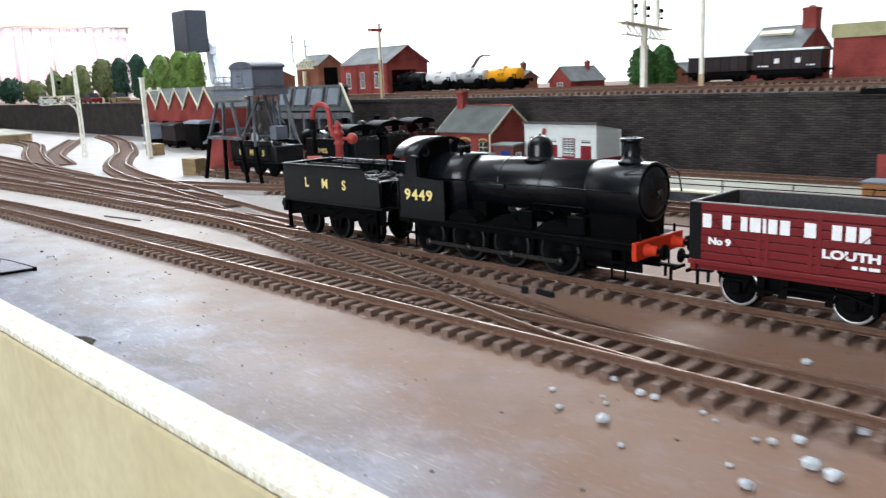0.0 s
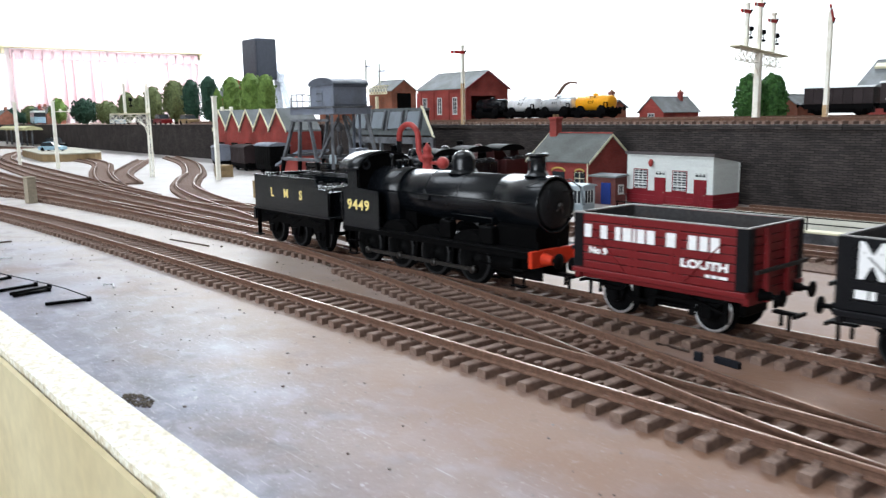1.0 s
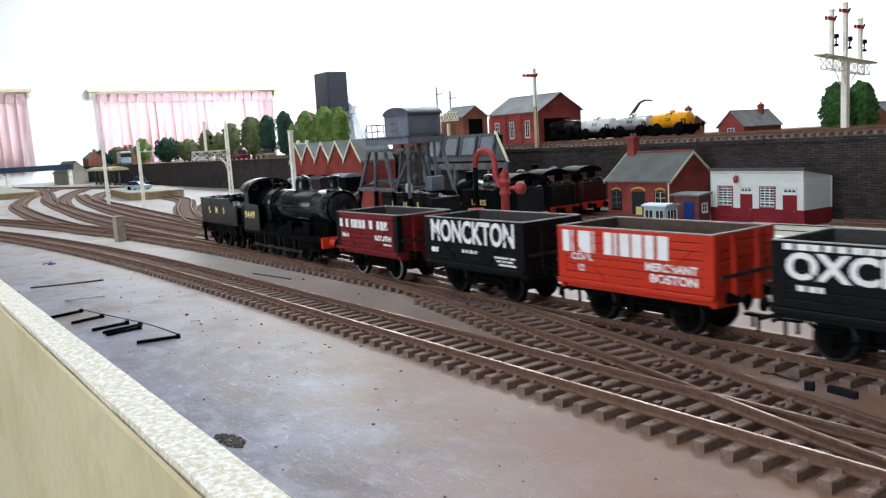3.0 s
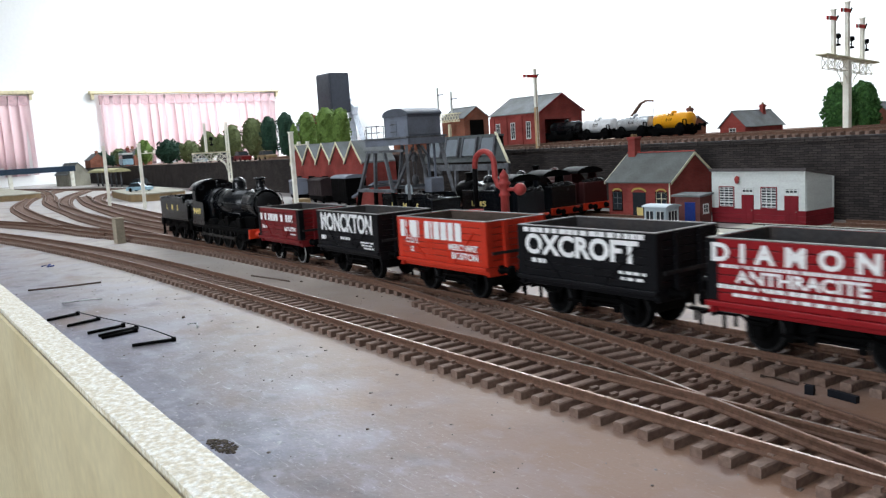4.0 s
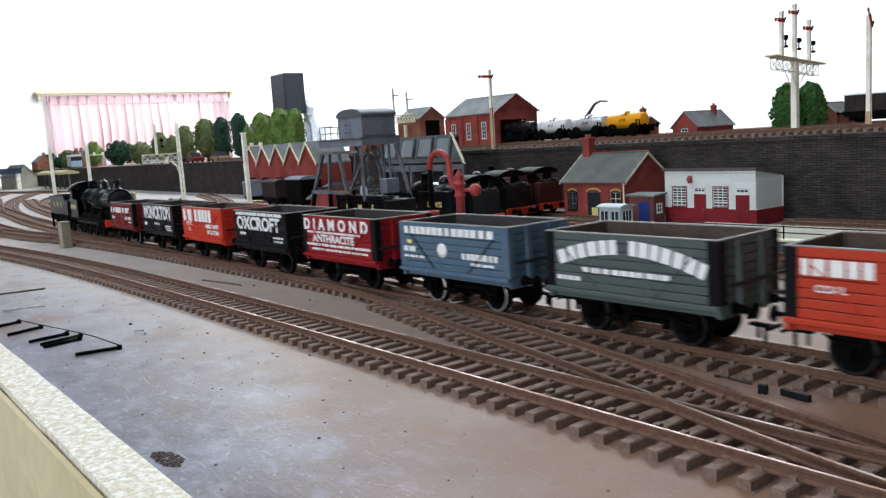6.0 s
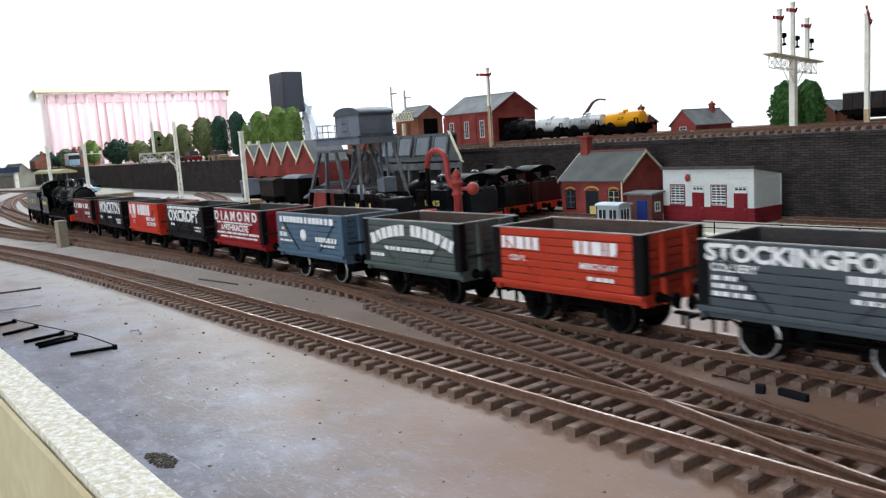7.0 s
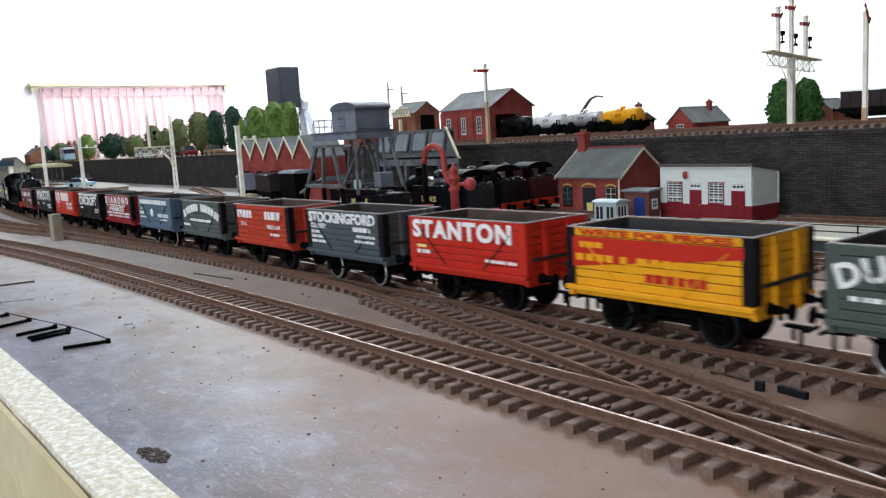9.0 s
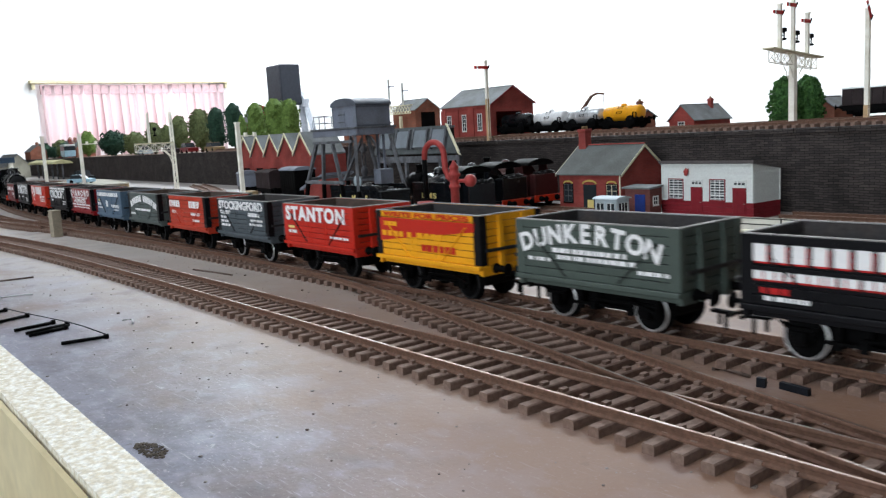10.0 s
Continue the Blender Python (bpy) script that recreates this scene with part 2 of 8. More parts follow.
def lathe(bm, prof, at=(0, 0, 0), axis="z", n=20, mi=0):
    """Turns a profile of (radius, height) round an axis."""
    rings = []
    for r, h in prof:
        ring = []
        for i in range(n):
            c, s = r * math.cos(6.28318 * i / n), r * math.sin(6.28318 * i / n)
            v = {"z": (c, s, h), "x": (h, c, s), "y": (c, h, s)}[axis]
            ring.append(bm.verts.new((v[0] + at[0], v[1] + at[1], v[2] + at[2])))
        rings.append(ring)
    for a, b in zip(rings, rings[1:]):
        for i in range(n):
            f = bm.faces.new((a[i], a[(i + 1) % n], b[(i + 1) % n], b[i]))
            f.smooth, f.material_index = True, mi
    for r, (rad, _) in ((rings[0], prof[0]), (rings[-1], prof[-1])):
        if rad > 0.01:
            bm.faces.new(r).material_index = mi


def prism(bm, pts, lo, hi, axis="x", mi=0, smooth=False):
    """A flat outline pushed along an axis. axis x: pts are (y, z); y: (x, z); z: (x, y)."""
    def at(p, h):
        return {"x": (h, p[0], p[1]), "y": (p[0], h, p[1]), "z": (p[0], p[1], h)}[axis]
    a = [bm.verts.new(at(p, lo)) for p in pts]
    b = [bm.verts.new(at(p, hi)) for p in pts]
    for i in range(len(pts)):
        f = bm.faces.new((a[i], a[(i + 1) % len(pts)], b[(i + 1) % len(pts)], b[i]))
        f.material_index, f.smooth = mi, smooth
    for r in (a, b):
        bm.faces.new(r).material_index = mi


def tube(bm, pts, r, n=8, mi=0):
    """A bent round pipe through points."""
    pts = [Vector(p) for p in pts]
    rings = []
    for i, p in enumerate(pts):
        d = (pts[min(i + 1, len(pts) - 1)] - pts[max(i - 1, 0)]).normalized()
        q = d.to_track_quat("Z", "Y")
        rings.append([bm.verts.new(p + q @ Vector((r * math.cos(6.28318 * k / n), r * math.sin(6.28318 * k / n), 0))) for k in range(n)])
    for a, b in zip(rings, rings[1:]):
        s = min(range(n), key=lambda k: (a[0].co - b[k].co).length)
        for i in range(n):
            f = bm.faces.new((a[i], a[(i + 1) % n], b[(i + 1 + s) % n], b[(i + s) % n]))
            f.smooth, f.material_index = True, mi
    bm.faces.new(rings[0]).material_index = mi
    bm.faces.new(rings[-1]).material_index = mi


def words(body, size, bold=0.0, extrude=0.06, spacing=1.0, shear=0.0):
    """A flat mesh of letters in the built-in font, centred, in the plane y = 0, facing -y. size: letter height in millimetres."""
    cu = bpy.data.curves.new("lettering", "FONT")
    cu.body, cu.size, cu.extrude, cu.offset, cu.space_character, cu.shear = body, size * MM * 1.38, extrude * MM, bold * MM, spacing, shear
    cu.align_x, cu.align_y = "CENTER", "CENTER"
    cu.resolution_u = 3
    ob = new("lettering", cu)
    me = bpy.data.meshes.new_from_object(ob.evaluated_get(bpy.context.evaluated_depsgraph_get()))
    bpy.data.objects.remove(ob)
    me.transform(pose(0, 0, 0, 90))
    return me


def letters(parent, body, x, z, size, y, material, width=None, **k):
    """Lettering on a near side at y, fitted to a width."""
    me = words(body, size, **k)
    if width:
        xs = [v.co.x for v in me.vertices]
        me.transform(Matrix.Diagonal((width * MM / (max(xs) - min(xs)), 1, 1, 1)))
    me.materials.append(material)
    return part("lettering", me, None, parent, at=P(x, y, z))


def bars(parent, spans, z, h, y, material, name="lettering_bar"):
    """Plain bars of the size of a line of writing: spans are (x0, x1)."""
    bm = BM()
    for a, b in spans:
        box(bm, a, b, y - 0.06, y + 0.06, z - h / 2, z + h / 2)
    return part(name, bm, material, parent)


def lump(bm, at, r, seed, mi=0, squash=0.7):
    """An uneven small stone."""
    res = bmesh.ops.create_icosphere(bm, subdivisions=1, radius=r)
    rng = random.Random(seed)
    for v in res["verts"]:
        v.co = Vector((v.co.x * rng.uniform(0.75, 1.2), v.co.y * rng.uniform(0.75, 1.2), v.co.z * squash * rng.uniform(0.8, 1.1))) + Vector(at)

# ---- the room ----


def structure(name, bm, material, label, m=None):
    return tagged(part(name, bm, material, at=m), label, name.rstrip("_123456789").replace("_", " "), kind="structure")


def wall_with_holes(bm, axis, at, thick, u0, u1, z0, z1, holes):
    """A wall across u and z with openings (ua, ub, za, zb) through it, in one row."""
    def b(a, c, lo, hi):
        if axis == "x":
            box(bm, at, at + thick, a, c, lo, hi)
        else:
            box(bm, a, c, at, at + thick, lo, hi)
    u = u0
    for ua, ub, za, zb in sorted(holes):
        b(u, ua, z0, z1)
        b(ua, ub, z0, za)
        b(ua, ub, zb, z1)
        u = ub
    b(u, u1, z0, z1)


ROOM = (-5600, 1300, -2100, 3000, -850, 1550)
bm = BM()
wall_with_holes(bm, "x", ROOM[0] - 120, 120, ROOM[2], ROOM[3], ROOM[4], ROOM[5], [(-150, 900, 80, 540), (1330, 2480, 80, 540)])
structure("wall_west", bm, WALLPAINT, "white painted plaster wall with two curtained windows")
bm = BM()
box(bm, ROOM[0] - 120, ROOM[1] + 120, ROOM[3], ROOM[3] + 120, ROOM[4], ROOM[5])
structure("wall_north", bm, WALLPAINT, "plain white painted plaster wall")
bm = BM()
box(bm, ROOM[1], ROOM[1] + 120, ROOM[2], ROOM[3], ROOM[4], ROOM[5])
structure("wall_east", bm, DULLWALL, "plain unseen wall, kept dull grey to cut bounced light")
# unseen wall, opened only for the added fill lamp
bm = BM()
wall_with_holes(bm, "y", ROOM[2] - 120, 120, ROOM[0] - 120, ROOM[1] + 120, ROOM[4], ROOM[5], [(-500, 900, 100, 1000)])
structure("wall_south", bm, DULLWALL, "dull grey papered wall with one wide window")
# unseen floor, dark so that less light bounces back up
bm = BM()
box(bm, ROOM[0] - 120, ROOM[1] + 120, ROOM[2] - 120, ROOM[3] + 120, ROOM[4] - 60, ROOM[4])
structure("floor", bm, FLOORWOOD, "unseen boarded room floor, kept dark to cut bounced light")
# unseen ceiling, left open where the two added lamps hang
bm = BM()
for x0, x1, y0, y1 in ((-5720, 1420, -2220, -700), (-5720, 1420, 200, 1750), (-5720, 1420, 2650, 3120), (-5720, -1650, -700, 200), (-150, 1420, -700, 200),
                       (-5720, -5400, 1750, 2650), (-800, 1420, 1750, 2650)):
    box(bm, x0, x1, y0, y1, ROOM[5], ROOM[5] + 60)
structure("ceiling", bm, WALLPAINT, "unseen white ceiling with openings for two added lamps")

CURTAIN = bpy.data.materials.new("thin_pink_curtain")
CURTAIN.use_nodes = True
cn = CURTAIN.node_tree
cb, ct, cm = cn.nodes["Principled BSDF"], cn.nodes.new("ShaderNodeBsdfTranslucent"), cn.nodes.new("ShaderNodeMixShader")
cnoise = cn.nodes.new("ShaderNodeTexNoise")
cnoise.inputs["Scale"].default_value = 300
cramp = cn.nodes.new("ShaderNodeMix")
cramp.data_type = "RGBA"
cramp.inputs[6].default_value, cramp.inputs[7].default_value = (0.85, 0.69, 0.71, 1), (0.90, 0.79, 0.80, 1)
cn.links.new(cnoise.outputs[0], cramp.inputs[0])
cn.links.new(cramp.outputs[2], cb.inputs["Base Color"])
cn.links.new(cramp.outputs[2], ct.inputs["Color"])
cb.inputs["Roughness"].default_value = 0.9
cm.inputs[0].default_value = 0.45
cn.links.new(cb.outputs[0], cm.inputs[1])
cn.links.new(ct.outputs[0], cm.inputs[2])
cn.links.new(cm.outputs[0], cn.nodes["Material Output"].inputs[0])
GLOW = bpy.data.materials.new("bright_sky_outside")
GLOW.use_nodes = True
GLOW.node_tree.nodes["Principled BSDF"].inputs["Emission Color"].default_value = (1, 0.985, 0.98, 1)
GLOW.node_tree.nodes["Principled BSDF"].inputs["Emission Strength"].default_value = 2.1
CURTAIN_HEAD = mat("pink_curtain_heading", (0.66, 0.45, 0.47), 0.9, vary=0.1, grain=200, stain=40, bump=0.1)
RAILWOOD = mat("cream_curtain_rail", (0.72, 0.64, 0.42), 0.5, bump=0.05)


def curtain(y0, y1, z0, z1, folds, seed):
    th = thing("curtain", P(-5575, 0, 0), "thin pale pink gathered curtain hanging in the window", "curtain", "curtains of the end wall")
    rng = random.Random(seed)
    bm = BM()
    nx, cols = folds * 6, []
    ph = [rng.uniform(-0.9, 0.9) for _ in range(folds + 2)]
    deep = [rng.uniform(0.15, 1.0) ** 1.4 for _ in range(folds + 2)]
    for i in range(nx + 1):
        u = i / nx
        f = u * folds
        k = int(f)
        ang = 6.28318 * f + ph[k] * (1 - (f - k)) + ph[k + 1] * (f - k)
        col = []
        for z in (z0, z0 + 0.4 * (z1 - z0), z1 - 45, z1 - 25, z1):
            lay = deep[k] * (1 - (f - k)) + deep[k + 1] * (f - k)
            amp = 46 * lay if z < z1 - 45 else 9
            over = (13 if z > z0 else 18) * lay * math.cos(ang)
            sag = 10 * math.sin(u * 3.1416 * 1.3) if z == z0 else 0
            col.append(bm.verts.new((amp * math.sin(ang) + 5 * math.sin(2.3 * ang), y0 + u * (y1 - y0) + over, z - sag)))
        cols.append(col)
    for a, b in zip(cols, cols[1:]):
        for j in range(4):
            bm.faces.new((a[j], b[j], b[j + 1], a[j + 1])).smooth = True
    bmesh.ops.solidify(bm, geom=bm.faces[:], thickness=0.8)
    part("cloth", bm, CURTAIN, th)
    bm = BM()
    ys = [y0 + (y1 - y0) * i / (folds * 3) for i in range(folds * 3 + 1)]
    prism(bm, [(-16 + 7 * (i % 2) + rng.uniform(-2, 2), v) for i, v in enumerate(ys)] + [(3, v) for v in reversed(ys)], z1 - 52, z1 + 6, "z")
    part("gathered_heading", bm, CURTAIN_HEAD, th, "darker pink gathered curtain heading")
    bm = BM()
    box(bm, -22, 24, y0 - 60, y1 + 40, z1 + 14, z1 + 36, ch=3)
    for y in (y0 - 40, y1 + 20):
        box(bm, -25, 10, y - 8, y + 8, z1 - 20, z1 + 14)
    part("curtain_rail", bm, RAILWOOD, th, "cream wooden curtain rail")


curtain(1350, 2560, 20, 500, 21, 3)
curtain(-60, 930, 20, 505, 17, 4)
for i, (y0, y1) in enumerate(((-150, 900), (1330, 2480))):
    bm = BM()
    for a, b in ((y0, y0 + 40), ((y0 + y1) / 2 - 20, (y0 + y1) / 2 + 20), (y1 - 40, y1)):
        box(bm, -5690, -5640, a, b, 80, 540)
    box(bm, -5692, -5638, y0 + 40, y1 - 40, 80, 120)
    box(bm, -5692, -5638, y0 + 40, y1 - 40, 500, 540)
    structure("window_%d" % (i + 1), bm, WALLPAINT, "white painted window frame behind curtain")
bm = BM()
box(bm, -5900, -5890, -400, 2800, -300, 900)
structure("backdrop", bm, GLOW, "bright daylight outside the curtained windows")

# ---- the layout's board, edge and retaining wall ----


def edge_y(x):
    """The inner edge of the raised lip along the front."""
    return 46 - 0.014 * x if x > -500 else 53


def wall_y(x):
    return 534 - 0.06 * x


bm = BM()
front = [(x, edge_y(x)) for x in (500, 200, -40, -250, -450, -900, -3700)]
prism(bm, front + [(-3700, 1500), (500, 1500)], -12, 0, "z")
structure("ground", bm, BOARD, "worn painted layout board in lilac grey and brown")
bm = BM()
rng = random.Random(5)
xs = [500 - i * 12 for i in range(120)]
inner = [(x, edge_y(x) + rng.uniform(-0.12, 0.1)) for x in xs]
outer = [(x, edge_y(x) - 10.4 + rng.uniform(-0.3, 0.3)) for x in reversed(xs)]
prism(bm, inner + outer, -12, 10.0, "z")
structure("trim", bm, STRIP, "chipped cream painted edge strip of the layout board")
bm = BM()
prism(bm, [(x, edge_y(x) - 10.9) for x in xs] + [(x, edge_y(x) - 12.2) for x in reversed(xs)], -190, 8.4, "z")
structure("fascia", bm, FASCIA, "cream yellow painted fascia board under the edge")
bm = BM()
prism(bm, [(x, edge_y(x) - 10.2) for x in xs] + [(x, edge_y(x) - 0.5) for x in reversed(xs)], -190, -12.1, "z")
structure("edge_beam", bm, FLOORWOOD, "timber beam behind the fascia board")
bm = BM()
for x in (-2500, -1200, 300):
    for y in (150, 1350):
        box(bm, x - 35, x + 35, y - 35, y + 35, ROOM[4], -12)
    box(bm, x - 34, x + 34, 185, 1315, -80, -12)
structure("trestle", bm, FLOORWOOD, "plain timber trestle under the layout board")


def brick_mat(name, c1, c2, mortar, w, h, bump=0.5, rough=0.8, gap=0.12, wander=0.0):
    """Courses of small printed bricks with recessed joints; w and h in millimetres, on walls facing any way."""
    m = bpy.data.materials.new(name)
    m.use_nodes = True
    n, link = m.node_tree.nodes, m.node_tree.links.new
    b = n["Principled BSDF"]
    tc, sep, geo = n.new("ShaderNodeTexCoord"), n.new("ShaderNodeSeparateXYZ"), n.new("ShaderNodeNewGeometry")
    link(tc.outputs["Object"], sep.inputs[0])
    add = n.new("ShaderNodeMath")
    link(sep.outputs[0], add.inputs[0])
    link(sep.outputs[1], add.inputs[1])
    comb = n.new("ShaderNodeCombineXYZ")
    link(add.outputs[0], comb.inputs[0])
    link(sep.outputs[2], comb.inputs[1])
    br = n.new("ShaderNodeTexBrick")
    way = comb.outputs[0]
    if wander:
        # uneven courses of hand-laid stone
        wn2, mul, plus = n.new("ShaderNodeTexNoise"), n.new("ShaderNodeVectorMath"), n.new("ShaderNodeVectorMath")
        wn2.inputs["Scale"].default_value, wn2.inputs["Detail"].default_value = 90, 3
        mul.operation, plus.operation = "SCALE", "ADD"
        mul.inputs["Scale"].default_value = wander * 2
        link(tc.outputs["Object"], wn2.inputs["Vector"])
        link(wn2.outputs["Color"], mul.inputs[0])
        link(way, plus.inputs[0])
        link(mul.outputs[0], plus.inputs[1])
        way = plus.outputs[0]
    link(way, br.inputs["Vector"])
    br.inputs["Color1"].default_value, br.inputs["Color2"].default_value, br.inputs["Mortar"].default_value = (*c1, 1), (*c2, 1), (*mortar, 1)
    br.inputs["Scale"].default_value = 1.0
    br.inputs["Brick Width"].default_value, br.inputs["Row Height"].default_value = w * MM, h * MM
    br.inputs["Mortar Size"].default_value = h * MM * gap
    br.inputs["Bias"].default_value = 0.1
    no = n.new("ShaderNodeTexNoise")
    no.inputs["Scale"].default_value, no.inputs["Detail"].default_value = 45, 5
    link(tc.outputs["Object"], no.inputs["Vector"])
    hs, vr = n.new("ShaderNodeHueSaturation"), n.new("ShaderNodeMapRange")
    vr.inputs[1].default_value, vr.inputs[2].default_value, vr.inputs[3].default_value, vr.inputs[4].default_value = 0.3, 0.7, 0.7, 1.3
    link(no.outputs[0], vr.inputs[0])
    link(vr.outputs[0], hs.inputs["Value"])
    link(br.outputs["Color"], hs.inputs["Color"])
    link(hs.outputs[0], b.inputs["Base Color"])
    b.inputs["Roughness"].default_value = rough
    b.inputs["Specular IOR Level"].default_value = 0.15
    bp, inv = n.new("ShaderNodeBump"), n.new("ShaderNodeMath")
    inv.operation = "SUBTRACT"
    inv.inputs[0].default_value = 1
    link(br.outputs["Fac"], inv.inputs[1])
    bp.inputs["Strength"].default_value, bp.inputs["Distance"].default_value = bump, 0.0004
    link(inv.outputs[0], bp.inputs["Height"])
    link(bp.outputs[0], b.inputs["Normal"])
    return m


DARKSTONE = brick_mat("sooty_stone_courses", (0.029, 0.025, 0.0245), (0.058, 0.048, 0.044), (0.015, 0.0135, 0.0135), 6.4, 1.75, wander=0.0011)
REDBRICK = brick_mat("red_brick", (0.235, 0.042, 0.036), (0.275, 0.056, 0.046), (0.22, 0.066, 0.058), 2.9, 1.0, bump=0.25, gap=0.1)
BROWNBRICK = brick_mat("brown_brick", (0.24, 0.085, 0.055), (0.28, 0.11, 0.07), (0.2, 0.12, 0.09), 2.9, 1.0, bump=0.25, gap=0.1)
PLUMBRICK = brick_mat("plum_brick", (0.13, 0.045, 0.042), (0.16, 0.06, 0.052), (0.12, 0.06, 0.055), 2.9, 1.0, bump=0.25, gap=0.1)
PALEBRICK = brick_mat("pale_pinkish_brick", (0.42, 0.27, 0.22), (0.47, 0.32, 0.26), (0.40, 0.31, 0.27), 2.9, 1.0, bump=0.2, gap=0.1)
BALLAST = mat("upper_ballast", (0.16, 0.105, 0.08), 0.9, vary=0.35, grain=700, stain=50, bump=0.6, col2=(0.1, 0.075, 0.06))

UP = 58.0
bm = BM()
prism(bm, [(500, wall_y(500)), (-3700, wall_y(-3700)), (-3700, wall_y(-3700) + 14), (500, wall_y(500) + 14)], 0, UP - 3, "z")
retaining = structure("wall_retaining", bm, DARKSTONE, "sooty dark stone retaining wall in thin courses")
for i in range(130):
    x = 480 - i * 32
    bm = BM()
    prism(bm, [(x, wall_y(x) - 1.2), (x - 31.4, wall_y(x - 31.4) - 1.2), (x - 31.4, wall_y(x - 31.4) + 15), (x, wall_y(x) + 15)], UP - 2.98, UP + 0.3, "z")
    part("coping_stone", bm, DARKSTONE, retaining)
bm = BM()
prism(bm, [(60, wall_y(60) - 1.1), (51, wall_y(51) - 1.1), (51, wall_y(51) + 1), (60, wall_y(60) + 1)], 0.02, UP - 3.05, "z")
part("pilaster", bm, DARKSTONE, retaining)
bm = BM()
prism(bm, [(500, wall_y(500) + 14.1), (-3700, wall_y(-3700) + 14.1), (-3700, 1480), (500, 1480)], UP - 16, UP, "z")
structure("ground_upper", bm, BALLAST, "dark ballasted upper level behind the retaining wall")

bm = BM()
prism(bm, [(420, 334), (420, 400), (-215, 400), (-300, 372), (-300, 352), (-215, 334)], 0, 0.7, "z")
structure("track_bed_1", bm, BALLAST, "dark ballast bed in front of the platform")
bm = BM()
box(bm, -272, 420, 466, 536, 0, 0.7)
structure("track_bed_2", bm, BALLAST, "dark ballast bed between platform and wall")

# ---- tracks ----


def smooth_line(pts, step=4.0):
    """A smooth line through points, at even steps."""
    p = np.array(pts, float)
    p = np.vstack([2 * p[0] - p[1], p, 2 * p[-1] - p[-2]])
    out = []
    for i in range(1, len(p) - 2):
        m = max(2, int(np.linalg.norm(p[i + 1] - p[i]) / 2))
        t = np.linspace(0, 1, m, endpoint=False)[:, None]
        a, b, c, d = p[i - 1:i + 3]
        out.append(0.5 * (2 * b + (c - a) * t + (2 * a - 5 * b + 4 * c - d) * t ** 2 + (3 * b - a - 3 * c + d) * t ** 3))
    q = np.vstack(out + [p[-2:-1]])
    s = np.r_[0, np.cumsum(np.linalg.norm(np.diff(q, axis=0), axis=1))]
    u = np.linspace(0, s[-1], max(2, int(s[-1] / step)))
    return np.stack([np.interp(u, s, q[:, 0]), np.interp(u, s, q[:, 1])], 1)


def rail_mesh(line, z):
    """A rail with foot, web and bright head along a line."""
    d = np.gradient(line, axis=0)
    d /= np.linalg.norm(d, axis=1)[:, None]
    nrm = np.stack([-d[:, 1], d[:, 0]], 1)
    prof = [(-1.05, 0), (1.05, 0), (1.05, 0.4), (0.3, 0.75), (0.3, 1.6), (0.52, 1.85), (0.52, 2.45), (0.38, 2.6), (-0.38, 2.6), (-0.52, 2.45), (-0.52, 1.85), (-0.3, 1.6), (-0.3, 0.75), (-1.05, 0.4)]
    k = len(prof)
    verts = [(*(line[i] + nrm[i] * o), z + h) for i in range(len(line)) for o, h in prof]
    faces, mi = [], []
    for i in range(len(line) - 1):
        for j in range(k):
            faces.append((i * k + j, i * k + (j + 1) % k, (i + 1) * k + (j + 1) % k, (i + 1) * k + j))
            mi.append(1 if j in (7,) else 0)
    faces += [tuple(range(k)), tuple((len(line) - 1) * k + j for j in range(k))]
    mi += [0, 0]
    me = bpy.data.meshes.new("rail")
    me.from_pydata([tuple(c * MM for c in v) for v in verts], [], faces)
    me.polygons.foreach_set("material_index", mi)
    me.materials.append(RUST)
    me.materials.append(STEEL)
    return me


def sleeper_bm(bm, m=None, length=30.0):
    n0 = len(bm.verts)
    w, t, h = length / 2, 1.55, 2.35
    prism(bm, [(-t, 0), (t, 0), (t, h - 0.35), (t - 0.3, h), (-t + 0.3, h), (-t, h - 0.35)], -w, w, "y")
    for s in (-1, 1):
        for o in (-1.7, 1.7):
            box(bm, -0.75, 0.75, s * 8.6 + o - 0.65, s * 8.6 + o + 0.65, h - 0.1, h + 0.85)
    if m is not None:
        bm.verts.ensure_lookup_table()
        bmesh.ops.transform(bm, matrix=m, verts=bm.verts[n0:])


_bm = BM()
sleeper_bm(_bm)
SLEEPER_MESH = finish(_bm, "sleeper", SLEEPER)


